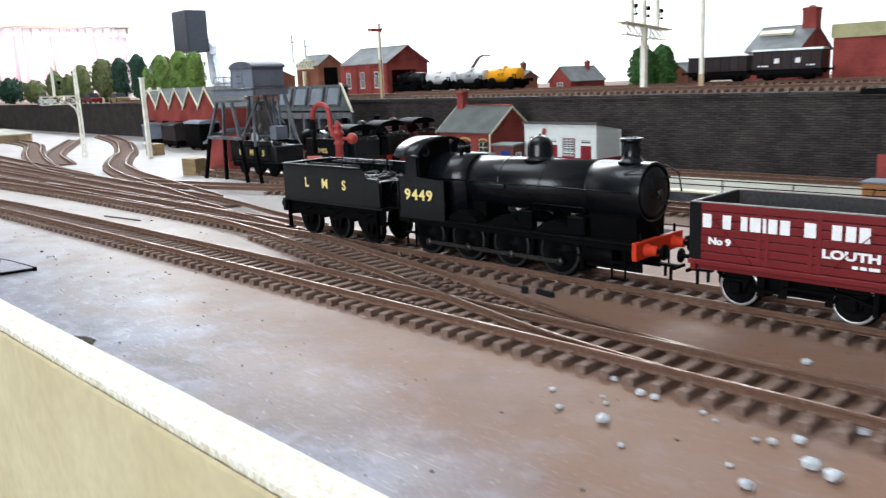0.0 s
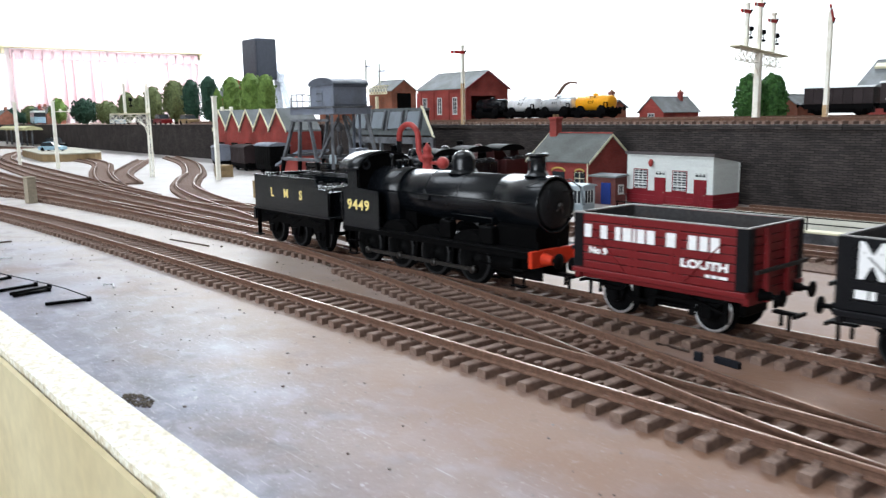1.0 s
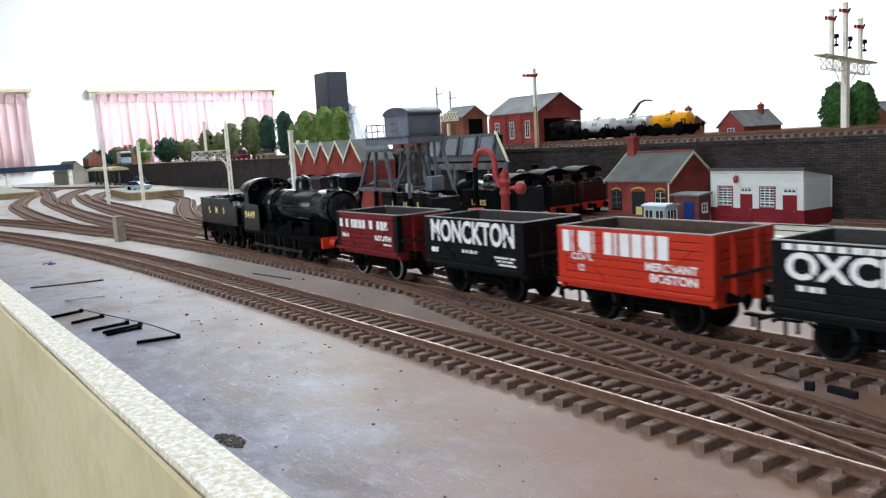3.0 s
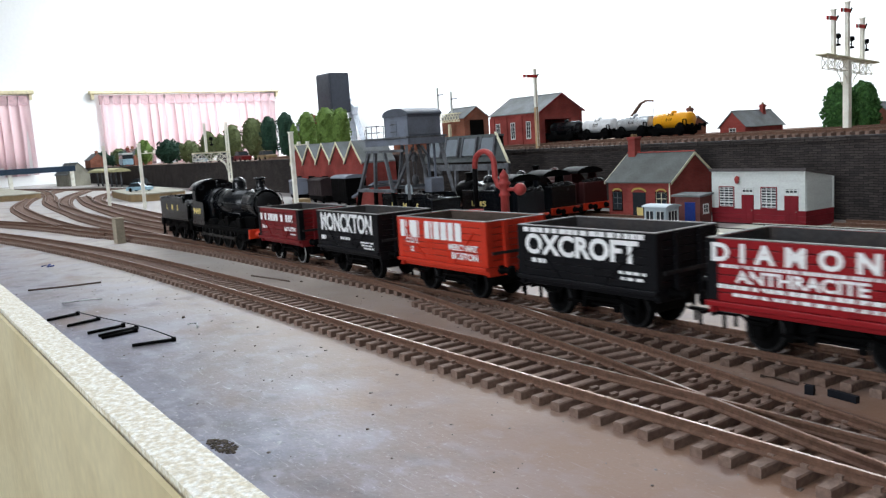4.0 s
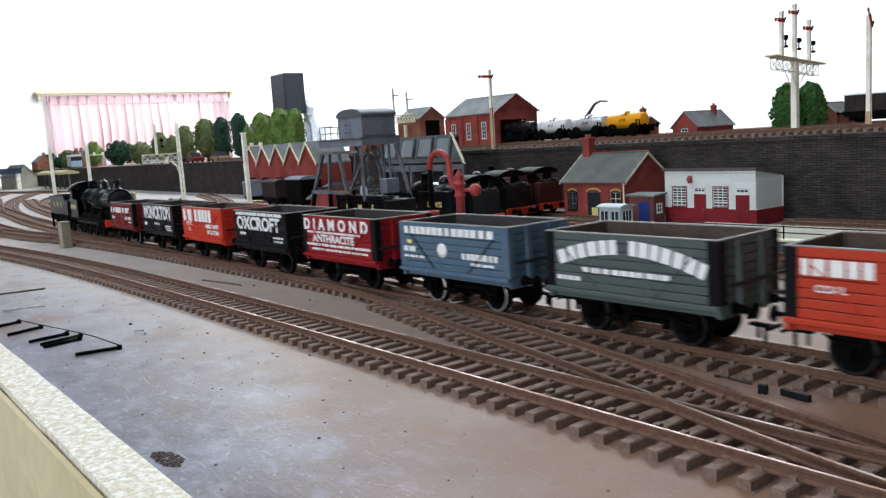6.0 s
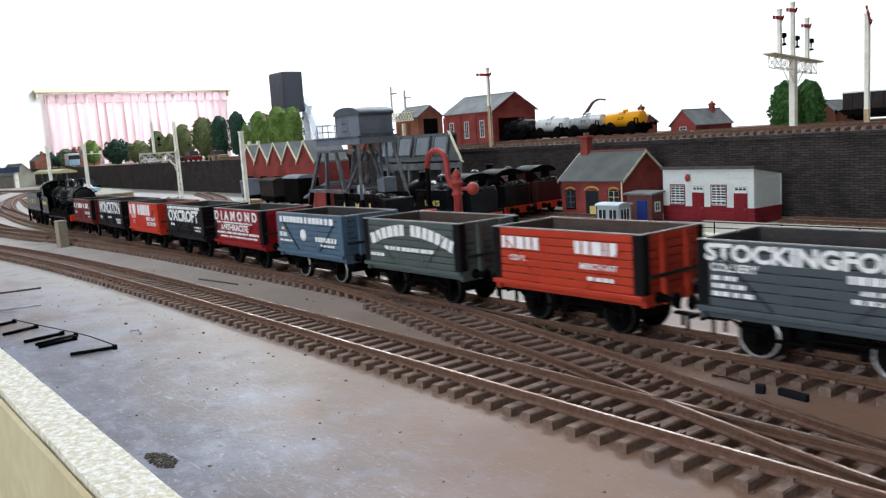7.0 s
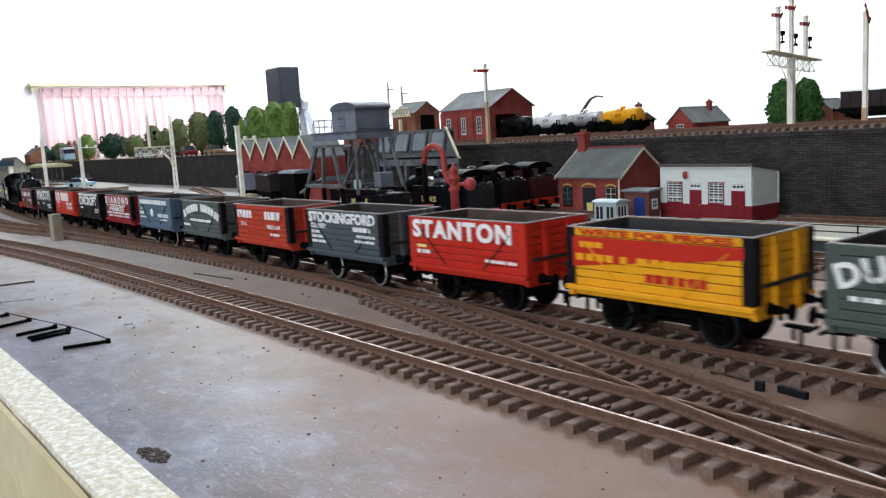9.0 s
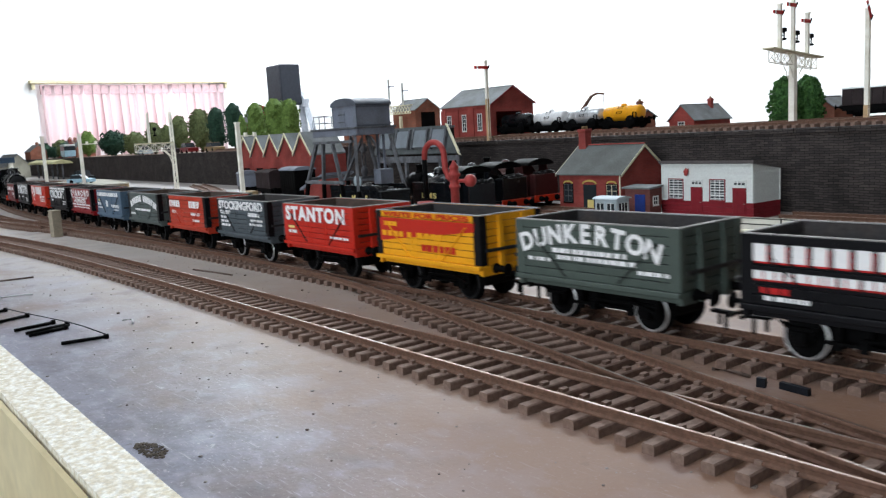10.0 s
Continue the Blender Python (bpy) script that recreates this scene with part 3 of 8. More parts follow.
def track(pts, label, z=0.0, near=None, no_sleeper=None, longer=None, pitch=7.2, head=True):
    """Two rails on sleepers. near: the stretch of x whose sleepers are separate pieces; no_sleeper, longer: tests on x."""
    th = thing("railway_track", P(0, 0, 0), label, "railway track", "tracks of the layout")
    line = smooth_line(pts)
    d = np.gradient(line, axis=0)
    d /= np.linalg.norm(d, axis=1)[:, None]
    nrm = np.stack([-d[:, 1], d[:, 0]], 1)
    for s in (-1, 1):
        part("rail", rail_mesh(line + nrm * 8.6 * s, z + 2.4), None, th)
    seg = np.r_[0, np.cumsum(np.linalg.norm(np.diff(line, axis=0), axis=1))]
    rest = []
    rng = random.Random(len(pts))
    for s in np.arange(pitch / 2, seg[-1], pitch):
        x, y = np.interp(s, seg, line[:, 0]), np.interp(s, seg, line[:, 1])
        dx, dy = np.interp(s, seg, d[:, 0]), np.interp(s, seg, d[:, 1])
        if no_sleeper and no_sleeper(x):
            continue
        ang = math.degrees(math.atan2(dy, dx)) + rng.uniform(-1.2, 1.2)
        if abs(ang) > 90:
            ang += 180
        add = longer(x) if longer else 0.0
        a = radians(ang)
        m = P(x - math.sin(a) * add / 2, y + math.cos(a) * add / 2, z, 0, 0, ang) @ Matrix.Diagonal((1, 1 + add / 30.0, 1, 1))
        if near and near[0] < x < near[1]:
            part("sleeper", SLEEPER_MESH, None, th, at=m)
        else:
            m.translation = m.translation / MM
            rest.append(m)
    if rest:
        base = _rest_mesh()
        nv = len(base[0])
        v = np.concatenate([(np.array(m)[:3, :3] @ base[0].T).T + np.array(m.translation) for m in rest]) * MM
        f = [tuple(i + k * nv for i in face) for k in range(len(rest)) for face in base[1]]
        me = bpy.data.meshes.new("sleepers")
        me.from_pydata(v.tolist(), [], f)
        me.materials.append(SLEEPER)
        tagged(part("sleepers", me, None, th), kind="stuff")
    return th


def _rest_mesh():
    return (np.array([v.co[:] for v in SLEEPER_MESH.vertices]) / MM, [tuple(p.vertices) for p in SLEEPER_MESH.polygons])


def train_y(x):
    s = max(0.0, -x - 250.0)
    return 211 + 0.026 * s * s / (s + 80) + 1.2e-4 * max(0.0, -x - 900) ** 2


CROSS = [(-20, 149), (-60, 154), (-100, 163), (-152, 175.5), (-195, 184), (-240, 193), (-290, 202), (-340, 208), (-400, 211)]
CL = smooth_line(CROSS)


def cross_y(x):
    return float(np.interp(x, CL[::-1, 0], CL[::-1, 1]))


def a_longer(x):
    return max(0.0, cross_y(x) - 149) if -150 < x < -20 else 0.0


def b_shorter(x):
    return -max(0.0, 211 - cross_y(x)) if -400 < x < -285 else 0.0


line_a = [(x, 149) for x in (400, 200, 0, -200, -420)] + [(x, 149 - (x + 420) ** 2 / 6800) for x in (-560, -700, -850, -1000, -1150)]
line_b = [(x, 211) for x in (400, 200, 0, -200, -480)] + [(x, 211 - (x + 480) ** 2 / 6800) for x in (-600, -750, -900, -1100, -1300, -1500)]
track(line_a, "front running line with rusty rails on brown sleepers", near=(-420, -30), longer=a_longer)
track(line_b, "second running line with rusty rails on brown sleepers", near=(-420, -30), longer=b_shorter)
track(CROSS, "crossover track joining the two front lines", near=(-420, -30), no_sleeper=lambda x: x > -150 or x < -285)
track([(x, train_y(x)) for x in (-400, -500, -650, -800, -1000, -1200, -1500, -1900, -2300)], "line curving away to the far junction", z=0.05, no_sleeper=lambda x: x > -700)
line_c = [(-270, 215), (-340, 226), (-430, 241), (-600, 252), (-800, 262), (-1060, 276), (-1500, 330), (-1900, 400)]
track(line_c, "third line leaving the main line by a turnout", no_sleeper=lambda x: x > -400)
track([(-430, 246), (-530, 268), (-650, 293), (-760, 326), (-870, 378), (-960, 425), (-1180, 515), (-1400, 580)], "yard siding curving towards the retaining wall", no_sleeper=lambda x: x > -520)
track([(-680, 260), (-800, 275), (-920, 303), (-1080, 352), (-1300, 425), (-1500, 450)], "second yard siding curving off the third line", no_sleeper=lambda x: x > -760)
track([(400, 368), (0, 368), (-220, 366), (-330, 346), (-430, 306), (-520, 280), (-600, 267)], "loop line behind the running lines", no_sleeper=lambda x: x < -440)
track([(400, 503), (0, 505), (-270, 507)], "wall side line behind the platform")
track([(400, wall_y(400) + 40), (-200, wall_y(-200) + 40), (-900, wall_y(-900) + 40), (-1500, wall_y(-1500) + 40)], "upper level line along the wall top", z=UP)
track([(400, 850), (0, 812), (-200, 785), (-320, 762), (-430, 733), (-560, 712), (-660, 716), (-800, 725)], "upper level goods siding", z=UP)

# ---- the train ----
RAILTOP = 5.0
TIMES = (0.0, 1.0, 2.5, 4.0, 5.0, 7.2, 8.4, 10.0)
AHEAD = (407.4, 296.0, 132.0, -25.0, -130.5, -369.5, -499.5, -671.0)
PITCH = 84.0
MOVERS = []


def run(t):
    """Where the sixth wagon's middle is along the line at t."""
    return float(np.interp(t, TIMES, AHEAD))


_wheel_cache = {}


def wheelset(parent, x, r, rim, spokes=8, width=2.6):
    """An axle with two wheels, which turns on its thing."""
    key = (r, rim.name, spokes)
    if key not in _wheel_cache:
        bm = BM()
        rod(bm, (0, -10, 0), (0, 10, 0), 0.9, n=8)
        ax = finish(bm, "axle", MATTBLACK)
        bm = BM()
        n = 24
        lathe(bm, [(0.05, -1.4), (r * 0.2, -1.4), (r * 0.24, -0.5), (r * 0.76, -0.4), (r * 0.83, -0.9), (r * 0.87, -1.1), (r * 0.98, -1.1), (r, -0.9),
                   (r, 0.6), (r + 0.7, 0.9), (r + 0.7, 1.3), (r * 0.8, 1.3), (r * 0.24, 0.6), (0.05, 0.6)], axis="y", n=n)
        for f in bm.faces:
            c = f.calc_center_median()
            f.material_index = 1 if math.hypot(c.x, c.z) > 0.86 * r and c.y < -0.8 else 0
            k = int((math.atan2(c.z, c.x) + math.pi) / 6.28318 * n)
            if 0.3 * r < math.hypot(c.x, c.z) < 0.7 * r and c.y < 0 and k % 3 == 0:
                for v in f.verts:
                    v.co.y -= 0.12
        wh = finish(bm, "wheel", [MATTBLACK, rim])
        _wheel_cache[key] = ax, wh
    ax, wh = _wheel_cache[key]
    ob = part("wheelset", ax, None, parent, at=P(x, 0, r))
    for s in (1, -1):
        part("wheel", wh, None, ob, at=P(0, -8.6 * s, 0, 0, 0, 0 if s == 1 else 180))
    MOVERS.append((ob, x, r))
    return ob


def coupling(parent, x, s):
    bm = BM()
    bar(bm, (x, 0, 7.2), (x + s * 8, 0, 7.0), 2.2, 0.8)
    bar(bm, (x + s * 7.5, -3.5, 7.0), (x + s * 7.5, 3.5, 7.0), 0.8, 1.0)
    bar(bm, (x + s * 5, -0.8, 7.0), (x + s * 5, -0.8, 2.2), 0.7, 1.0)
    bar(bm, (x + s * 2, 0.8, 7.0), (x + s * 2, 0.8, 3.0), 0.7, 1.0)
    part("coupling", bm, MATTBLACK, parent)


def buffer(parent, x, y, s, z=13.2, mats=None, shank=1.25):
    bm = BM()
    lathe(bm, [(shank * 1.5, 0), (shank * 1.5, 0.6 * s), (shank, 0.6 * s), (shank, 3.4 * s), (0.7, 3.4 * s), (0.7, 6.0 * s), (2.35, 6.2 * s), (2.35, 6.7 * s), (1.6, 7.0 * s)], at=(x, y, z), axis="x", n=14)
    part("buffer", bm, mats or MATTBLACK, parent)


IRON_STRAP = mat("dark_iron_strap", (0.02, 0.02, 0.021), 0.5, vary=0.2, grain=900, stain=120, bump=0.05)


def wagon(colour, inside, label, rim, strap=None, under=None, planks=7, light_edge=True, L=32.6, z1=33.0):
    """An open coal wagon with planked sides, straps, doors, solebars, buffers, brake gear and wheels."""
    th = thing("coal_wagon", P(0, 211, RAILTOP), label, "coal wagon", "coal wagons of the train")
    strap, under = strap or colour, under or colour
    Wd, z0, wb = 15.6, 14.6, 18 * L / 32.6
    h = (z1 - z0) / planks
    bm = BM()
    box(bm, -L, L, -0.55, 0.55, 0.12, h - 0.12, ch=0.16)
    side = finish(bm, "plank", colour)
    bm = BM()
    box(bm, -0.55, 0.55, -Wd + 1.2, Wd - 1.2, 0.12, h - 0.12, ch=0.16)
    endp = finish(bm, "plank", colour)
    for i in range(planks):
        for s in (-1, 1):
            part("plank", side, None, th, at=P(0, s * (Wd - 0.55), z0 + i * h))
            part("plank", endp, None, th, at=P(s * (L - 0.6), 0, z0 + i * h))
    bm = BM()
    box(bm, -L + 1.2, L - 1.2, -Wd + 1.15, Wd - 1.15, z0 - 0.6, z0 + 0.5)
    for s in (-1, 1):
        box(bm, -L + 1.3, L - 1.3, s * (Wd - 1.35) - 0.12, s * (Wd - 1.35) + 0.12, z0 + 0.6, z1 - 0.15)
        box(bm, s * (L - 1.4) - 0.12, s * (L - 1.4) + 0.12, -Wd + 1.6, Wd - 1.6, z0 + 0.6, z1 - 0.15)
    part("lining", bm, inside, th, "dark planked inside of the wagon")
    bm = BM()
    e = 0.28
    for s in (-1, 1):
        box(bm, -L, L, s * (Wd - 0.6) - 0.55, s * (Wd - 0.6) + 0.55, z1 + 0.01, z1 + e)
        box(bm, s * (L - 0.6) - 0.55, s * (L - 0.6) + 0.55, -Wd + 1.2, Wd - 1.2, z1 + 0.01, z1 + e)
    part("capping", bm, EDGE if light_edge else strap, th)
    # solebars and headstocks
    for s in (-1, 1):
        bm = BM()
        box(bm, -L + 1.6, L - 1.6, s * 12.6 - 0.8, s * 12.6 + 0.8, 11.0, z0 - 0.65, ch=0.15)
        box(bm, -L + 1.0, L - 1.0, s * 13.9 - 0.6, s * 13.9 + 1.0 * (s > 0) + 0.6 * (s < 0), z0 - 1.4, z0 + 0.05, ch=0.1)
        part("solebar", bm, under, th)
        bm = BM()
        box(bm, s * (L - 0.7) - 0.9, s * (L - 0.7) + 0.9, -Wd + 0.6, Wd - 0.6, 10.8, z0 - 0.02, ch=0.15)
        part("headstock", bm, under, th)
        for y in (-8.8, 8.8):
            buffer(th, s * (L + 0.2), y, s)
        coupling(th, s * L, s)
        bm = BM()
        box(bm, -L - 0.2, L + 0.2, s * (Wd + 0.35) - 0.75, s * (Wd + 0.35) + 0.75, z0 - 1.5, z0 - 0.02, ch=0.15)
        part("curb_rail", bm, under, th)
        bm = BM()
        box(bm, s * (L + 2.0) - 0.35, s * (L + 2.0) + 0.35, -Wd + 1.0, Wd - 1.0, z0 + 5.2, z0 + 6.4, ch=0.1)
        part("end_bar", bm, IRON_STRAP, th)
        # corner plates
        for c in (-1, 1):
            bm = BM()
            w = 3.6
            box(bm, s * (L + 0.05) - 0.2, s * (L + 0.05) + 0.2, c * (Wd - 1.5) - 1.5, c * (Wd - 1.5) + 1.5, z0 + 0.2, z1 - 0.1)
            box(bm, min(s * L, s * (L - w)), max(s * L, s * (L - w)), c * (Wd + 0.03) - 0.08, c * (Wd + 0.03) + 0.08, z0 + 0.2, z1 - 0.1)
            part("corner_plate", bm, strap, th)
        # end stanchions
        for y in (-6, 6):
            bm = BM()
            prism(bm, [(s * L, 11), (s * (L + 1.6), 11), (s * (L + 1.2), z1 - 6), (s * (L + 0.5), z1 - 0.5), (s * L, z1 - 0.5)], y - 1.1, y + 1.1, "y")
            part("end_stanchion", bm, colour, th)
        # door straps and diagonals on each side
        for x in (-8.5, 8.5, -6.2, 6.2):
            bm = BM()
            box(bm, x - 0.65, x + 0.65, s * (Wd + 0.02) - 0.1, s * (Wd + 0.02) + 0.1, z0 - 1.4, z1 - 4.0 if abs(x) < 7 else z1 - 1.2)
            part("door_strap", bm, colour, th)
        for d in (-1, 1):
            bm = BM()
            bar(bm, (d * (L - 7.5), s * (Wd + 0.04), z1 - 4.5), (d * 10.5, s * (Wd + 0.04), z0 + 0.6), 1.0, 0.3)
            part("diagonal_strap", bm, IRON_STRAP, th)
        # W irons, axle boxes, brake lever
        for x in (-wb, wb):
            bm = BM()
            prism(bm, [(x - 4.8, 11.2), (x + 4.8, 11.2), (x + 2.0, 4.6), (x - 2.0, 4.6)], s * 11.2 - 0.35, s * 11.2 + 0.35, "y")
            prism(bm, [(x - 6.0, 10.6), (x - 3, 9.4), (x + 3, 9.4), (x + 6.0, 10.6), (x + 3, 8.4), (x - 3, 8.4)], s * 12.4 - 0.7, s * 12.4 + 0.7, "y")
            box(bm, x - 1.9, x + 1.9, s * 12.5 - 1.3, s * 12.5 + 1.3, 4.6, 8.6, ch=0.4)
            part("axle_guard", bm, MATTBLACK, th)
        bm = BM()
        bar(bm, (-2, s * 13.4, 8.6), (16, s * 14.3, 9.4), 0.9, 0.7)
        bar(bm, (16, s * 14.3, 9.4), (24, s * 14.6, 7.2), 0.9, 0.7)
        bar(bm, (-2, s * 11, 10.8), (-2, s * 13.2, 5.2), 2.4, 0.8)
        bar(bm, (-12, s * 10.5, 6), (12, s * 10.5, 6.2), 0.9, 0.9)
        for x in (-10, 10):
            bar(bm, (x, s * 9.2, 11), (x, s * 9.2, 4.0), 2.4, 1.4)
        box(bm, 23, 24.2, s * 14.2 - 0.5, s * 14.2 + 0.5, 4.5, 11.0)
        part("brake_gear", bm, MATTBLACK, th)
    bm = BM()
    box(bm, -L + 2, L - 2, -11.6, 11.6, 11.3, z0 - 0.7)
    part("underframe", bm, MATTBLACK, th)
    # solid chassis block, black to fill in the deep shade between the wheels
    bm = BM()
    box(bm, -25, 25, -6.6, 6.6, 5.2, 11.25, ch=0.4)
    part("chassis_weight", bm, MATTBLACK, th)
    for x in (-wb, wb):
        wheelset(th, x, 6.3, rim)
    return th


EDGE = mat("pale_grey_capping", (0.27, 0.255, 0.245), 0.6, vary=0.2, stain=200)
SPOKE_DARK = mat("dark_tyre", (0.02, 0.02, 0.021), 0.45, metal=0.2)
INSIDE_DARK = mat("dark_wagon_inside", (0.042, 0.040, 0.041), 0.75, vary=0.25, stain=120, col2=(0.066, 0.052, 0.046))
INSIDE_BROWN = mat("brown_wagon_inside", (0.085, 0.062, 0.050), 0.75, vary=0.2, stain=120)


def paint(name, col, **k):
    k = {"rough": 0.42, "vary": 0.07, "grain": 1500, "stain": 130, "bump": 0.04, "amount": 0.25, "col2": tuple(c * 0.72 for c in col), **k}
    return mat(name, col, **k)


MAROON = paint("maroon_wagon_paint", (0.155, 0.014, 0.016))
COALBLACK = paint("black_wagon_paint", (0.008, 0.008, 0.0095), spec=0.1)
ORANGERED = paint("orange_red_wagon_paint", (0.50, 0.035, 0.016))
CRIMSON = paint("crimson_wagon_paint", (0.25, 0.010, 0.014))
BLUEGREY = paint("blue_grey_wagon_paint", (0.085, 0.135, 0.195))
GREENGREY = paint("green_grey_wagon_paint", (0.085, 0.105, 0.10))
SLATEGREY = paint("slate_grey_wagon_paint", (0.072, 0.088, 0.100))
BRIGHTRED = paint("bright_red_wagon_paint", (0.48, 0.025, 0.014))
ORANGE = paint("orange_wagon_paint", (0.44, 0.046, 0.022))
YELLOW = paint("golden_yellow_wagon_paint", (0.80, 0.36, 0.012))
OLIVE = paint("olive_grey_wagon_paint", (0.072, 0.092, 0.080))
LETTER_Y = -15.82

# each: paint, inside, label, wheel rim, strap paint
SPECS = [
    (MAROON, INSIDE_DARK, "maroon seven-plank coal wagon with white lettering and white rims", WHEEL_STEEL, COALBLACK),
    (COALBLACK, INSIDE_DARK, "black coal wagon with very large white lettering", SPOKE_DARK, COALBLACK),
    (ORANGERED, INSIDE_BROWN, "orange red coal wagon with white merchant lettering", SPOKE_DARK, ORANGERED),
    (COALBLACK, INSIDE_DARK, "black coal wagon with two lines of white lettering", SPOKE_DARK, COALBLACK),
    (CRIMSON, INSIDE_DARK, "crimson coal wagon with spaced white lettering and black corners", SPOKE_DARK, COALBLACK),
    (BLUEGREY, INSIDE_DARK, "blue grey coal wagon with small white lettering and bright wheels", WHEEL_STEEL, BLUEGREY),
    (GREENGREY, INSIDE_BROWN, "green grey coal wagon with an arch of white lettering", SPOKE_DARK, COALBLACK),
    (ORANGE, INSIDE_BROWN, "orange coal wagon with two short white words", SPOKE_DARK, COALBLACK),
    (SLATEGREY, INSIDE_DARK, "slate grey coal wagon with white heading and bright wheels", WHEEL_STEEL, COALBLACK),
    (BRIGHTRED, INSIDE_BROWN, "bright red coal wagon with one large white word", SPOKE_DARK, BRIGHTRED),
    (YELLOW, INSIDE_DARK, "golden yellow coal wagon with a red band and black corners", SPOKE_DARK, COALBLACK),
    (OLIVE, INSIDE_DARK, "olive grey coal wagon with curved white lettering and bright wheels", WHEEL_STEEL, OLIVE),
    (COALBLACK, INSIDE_DARK, "black coal wagon with white lettering shaded in red", WHEEL_STEEL, COALBLACK),
]
WAGONS = [wagon(*s, L=30.2, z1=32.2) if i == 0 else wagon(*s) for i, s in enumerate(SPECS)]


def rows_of_bars(th, z, h, x0, x1, seed, material=WHITE_PAINT, lo=1.2, hi=3.2, gap=0.5, y=LETTER_Y):
    """A line of small writing that nobody can read, as plain bars."""
    rng = random.Random(seed)
    spans, x = [], x0
    while x < x1 - lo:
        w = min(rng.uniform(lo, hi), x1 - x)
        spans.append((x, x + w))
        x += w + gap * rng.choice((1, 1, 2.2))
    return bars(th, spans, z, h, y, material)


RED_LETTER = mat("red_letter_shade", (0.5, 0.02, 0.02), 0.5, bump=0)
W = WAGONS
for i, wg in enumerate(W):
    body = next(c for c in wg.children if c.name.startswith("plank")).data.materials[0]
    for c in wg.children:
        if c.name.startswith("diagonal_strap"):
            c.data.materials[0] = IRON_STRAP if i in (5, 8, 9, 11) else body
y = LETTER_Y
# names of persons stand as plain bars
bars(W[0], [(-26.0, -23.2), (-19.6, -17.0), (-14.0, -12.0), (-11.2, -8.0), (-7.4, -6.4), (-5.8, -3.2), (-2.4, 0.4), (4.4, 7.6), (11.8, 14.4), (15.4, 18.0), (18.8, 21.6)], 26.8, 4.2, y, WHITE_PAINT)
letters(W[0], "No 9", -20.5, 20.6, 2.1, y, WHITE_PAINT, width=7.2, bold=0.16)
letters(W[0], "LOUTH", 17.0, 20.6, 2.4, y, WHITE_PAINT, width=15, bold=0.16)
rows_of_bars(W[0], 17.8, 0.9, 17.5, 24.5, 1)
letters(W[1], "MONCKTON", 0, 27.0, 9.2, y, WHITE_PAINT, width=55, bold=0.35)
rows_of_bars(W[1], 19.0, 2.2, -28, -22.5, 2)
rows_of_bars(W[1], 19.6, 1.4, -6, 5, 3)
for k in range(3):
    rows_of_bars(W[1], 18.6 - 1.4 * k, 0.8, 15 + k * 1.5, 28, 4 + k)
bars(W[2], [(-30, -26.6), (-25.6, -24.9), (-22.4, -16.6), (-15.6, -15.0), (-10.5, -7.0), (-6.0, -4.8), (-3.6, 0.6), (1.6, 5.8), (7.0, 10.6), (12.0, 16.2)], 28.0, 7.6, y, WHITE_PAINT)
letters(W[2], "COAL", -21, 22.6, 2.4, y, WHITE_PAINT, width=10, bold=0.08)
letters(W[2], "12", -21.5, 18.8, 2.4, y, WHITE_PAINT, bold=0.08)
letters(W[2], "MERCHANT", 17, 21.6, 2.6, y, WHITE_PAINT, width=20, bold=0.1)
letters(W[2], "BOSTON", 18, 18.0, 2.8, y, WHITE_PAINT, width=18, bold=0.1)
rows_of_bars(W[3], 31.6, 1.7, -29, 29, 11, lo=2, hi=3.6)
letters(W[3], "OXCROFT", -1.5, 26.0, 7.2, y, WHITE_PAINT, width=54, bold=0.35)
rows_of_bars(W[3], 20.4, 1.6, -25, -17, 12)
rows_of_bars(W[3], 19.6, 1.0, 17, 30, 13)
rows_of_bars(W[3], 17.6, 1.0, 18, 28, 14)
letters(W[4], "DIAMOND", -2, 28.8, 5.2, y, WHITE_PAINT, width=58, bold=0.3, spacing=1.75)
letters(W[4], "ANTHRACITE", -4, 22.2, 3.6, y, WHITE_PAINT, width=38, bold=0.15)
rows_of_bars(W[4], 25.2, 1.0, -28, 20, 15, lo=1.0, hi=2.0)
rows_of_bars(W[4], 19.2, 1.2, -29, 28, 16)
rows_of_bars(W[4], 17.0, 1.0, -24, 28, 17)
rows_of_bars(W[5], 30.0, 3.0, -29, 27, 18, lo=2.2, hi=3.6, gap=0.7)
rows_of_bars(W[5], 22.2, 2.2, -30, -21, 19)
rows_of_bars(W[5], 19.2, 1.0, -30, -16, 20)
rows_of_bars(W[5], 21.2, 2.4, 7, 27, 21)
rows_of_bars(W[5], 18.4, 1.0, 12, 27, 22)
bm = BM()
lathe(bm, [(1.2, -0.1), (2.9, -0.1), (2.9, 0.1), (1.2, 0.1)], axis="y", n=16)
part("emblem", bm, WHITE_PAINT, W[5], at=P(-5, y, 22.6))
bars(W[5], [(-27.5, -24.6)], 25.2, 1.4, y, YELLOW_LINE, "yellow_patch")


def arched(th, spans, z, h, rise, tilt, material=WHITE_PAINT):
    """Letter-sized bars set in an arch."""
    for a, b in spans:
        mid = (a + b) / 2
        bm = BM()
        box(bm, -(b - a) / 2, (b - a) / 2, -0.06, 0.06, -h / 2, h / 2)
        part("lettering_bar", bm, material, th, at=P(mid, y, z + rise * (1 - (mid / 28) ** 2), 0, tilt * mid / 28, 0))


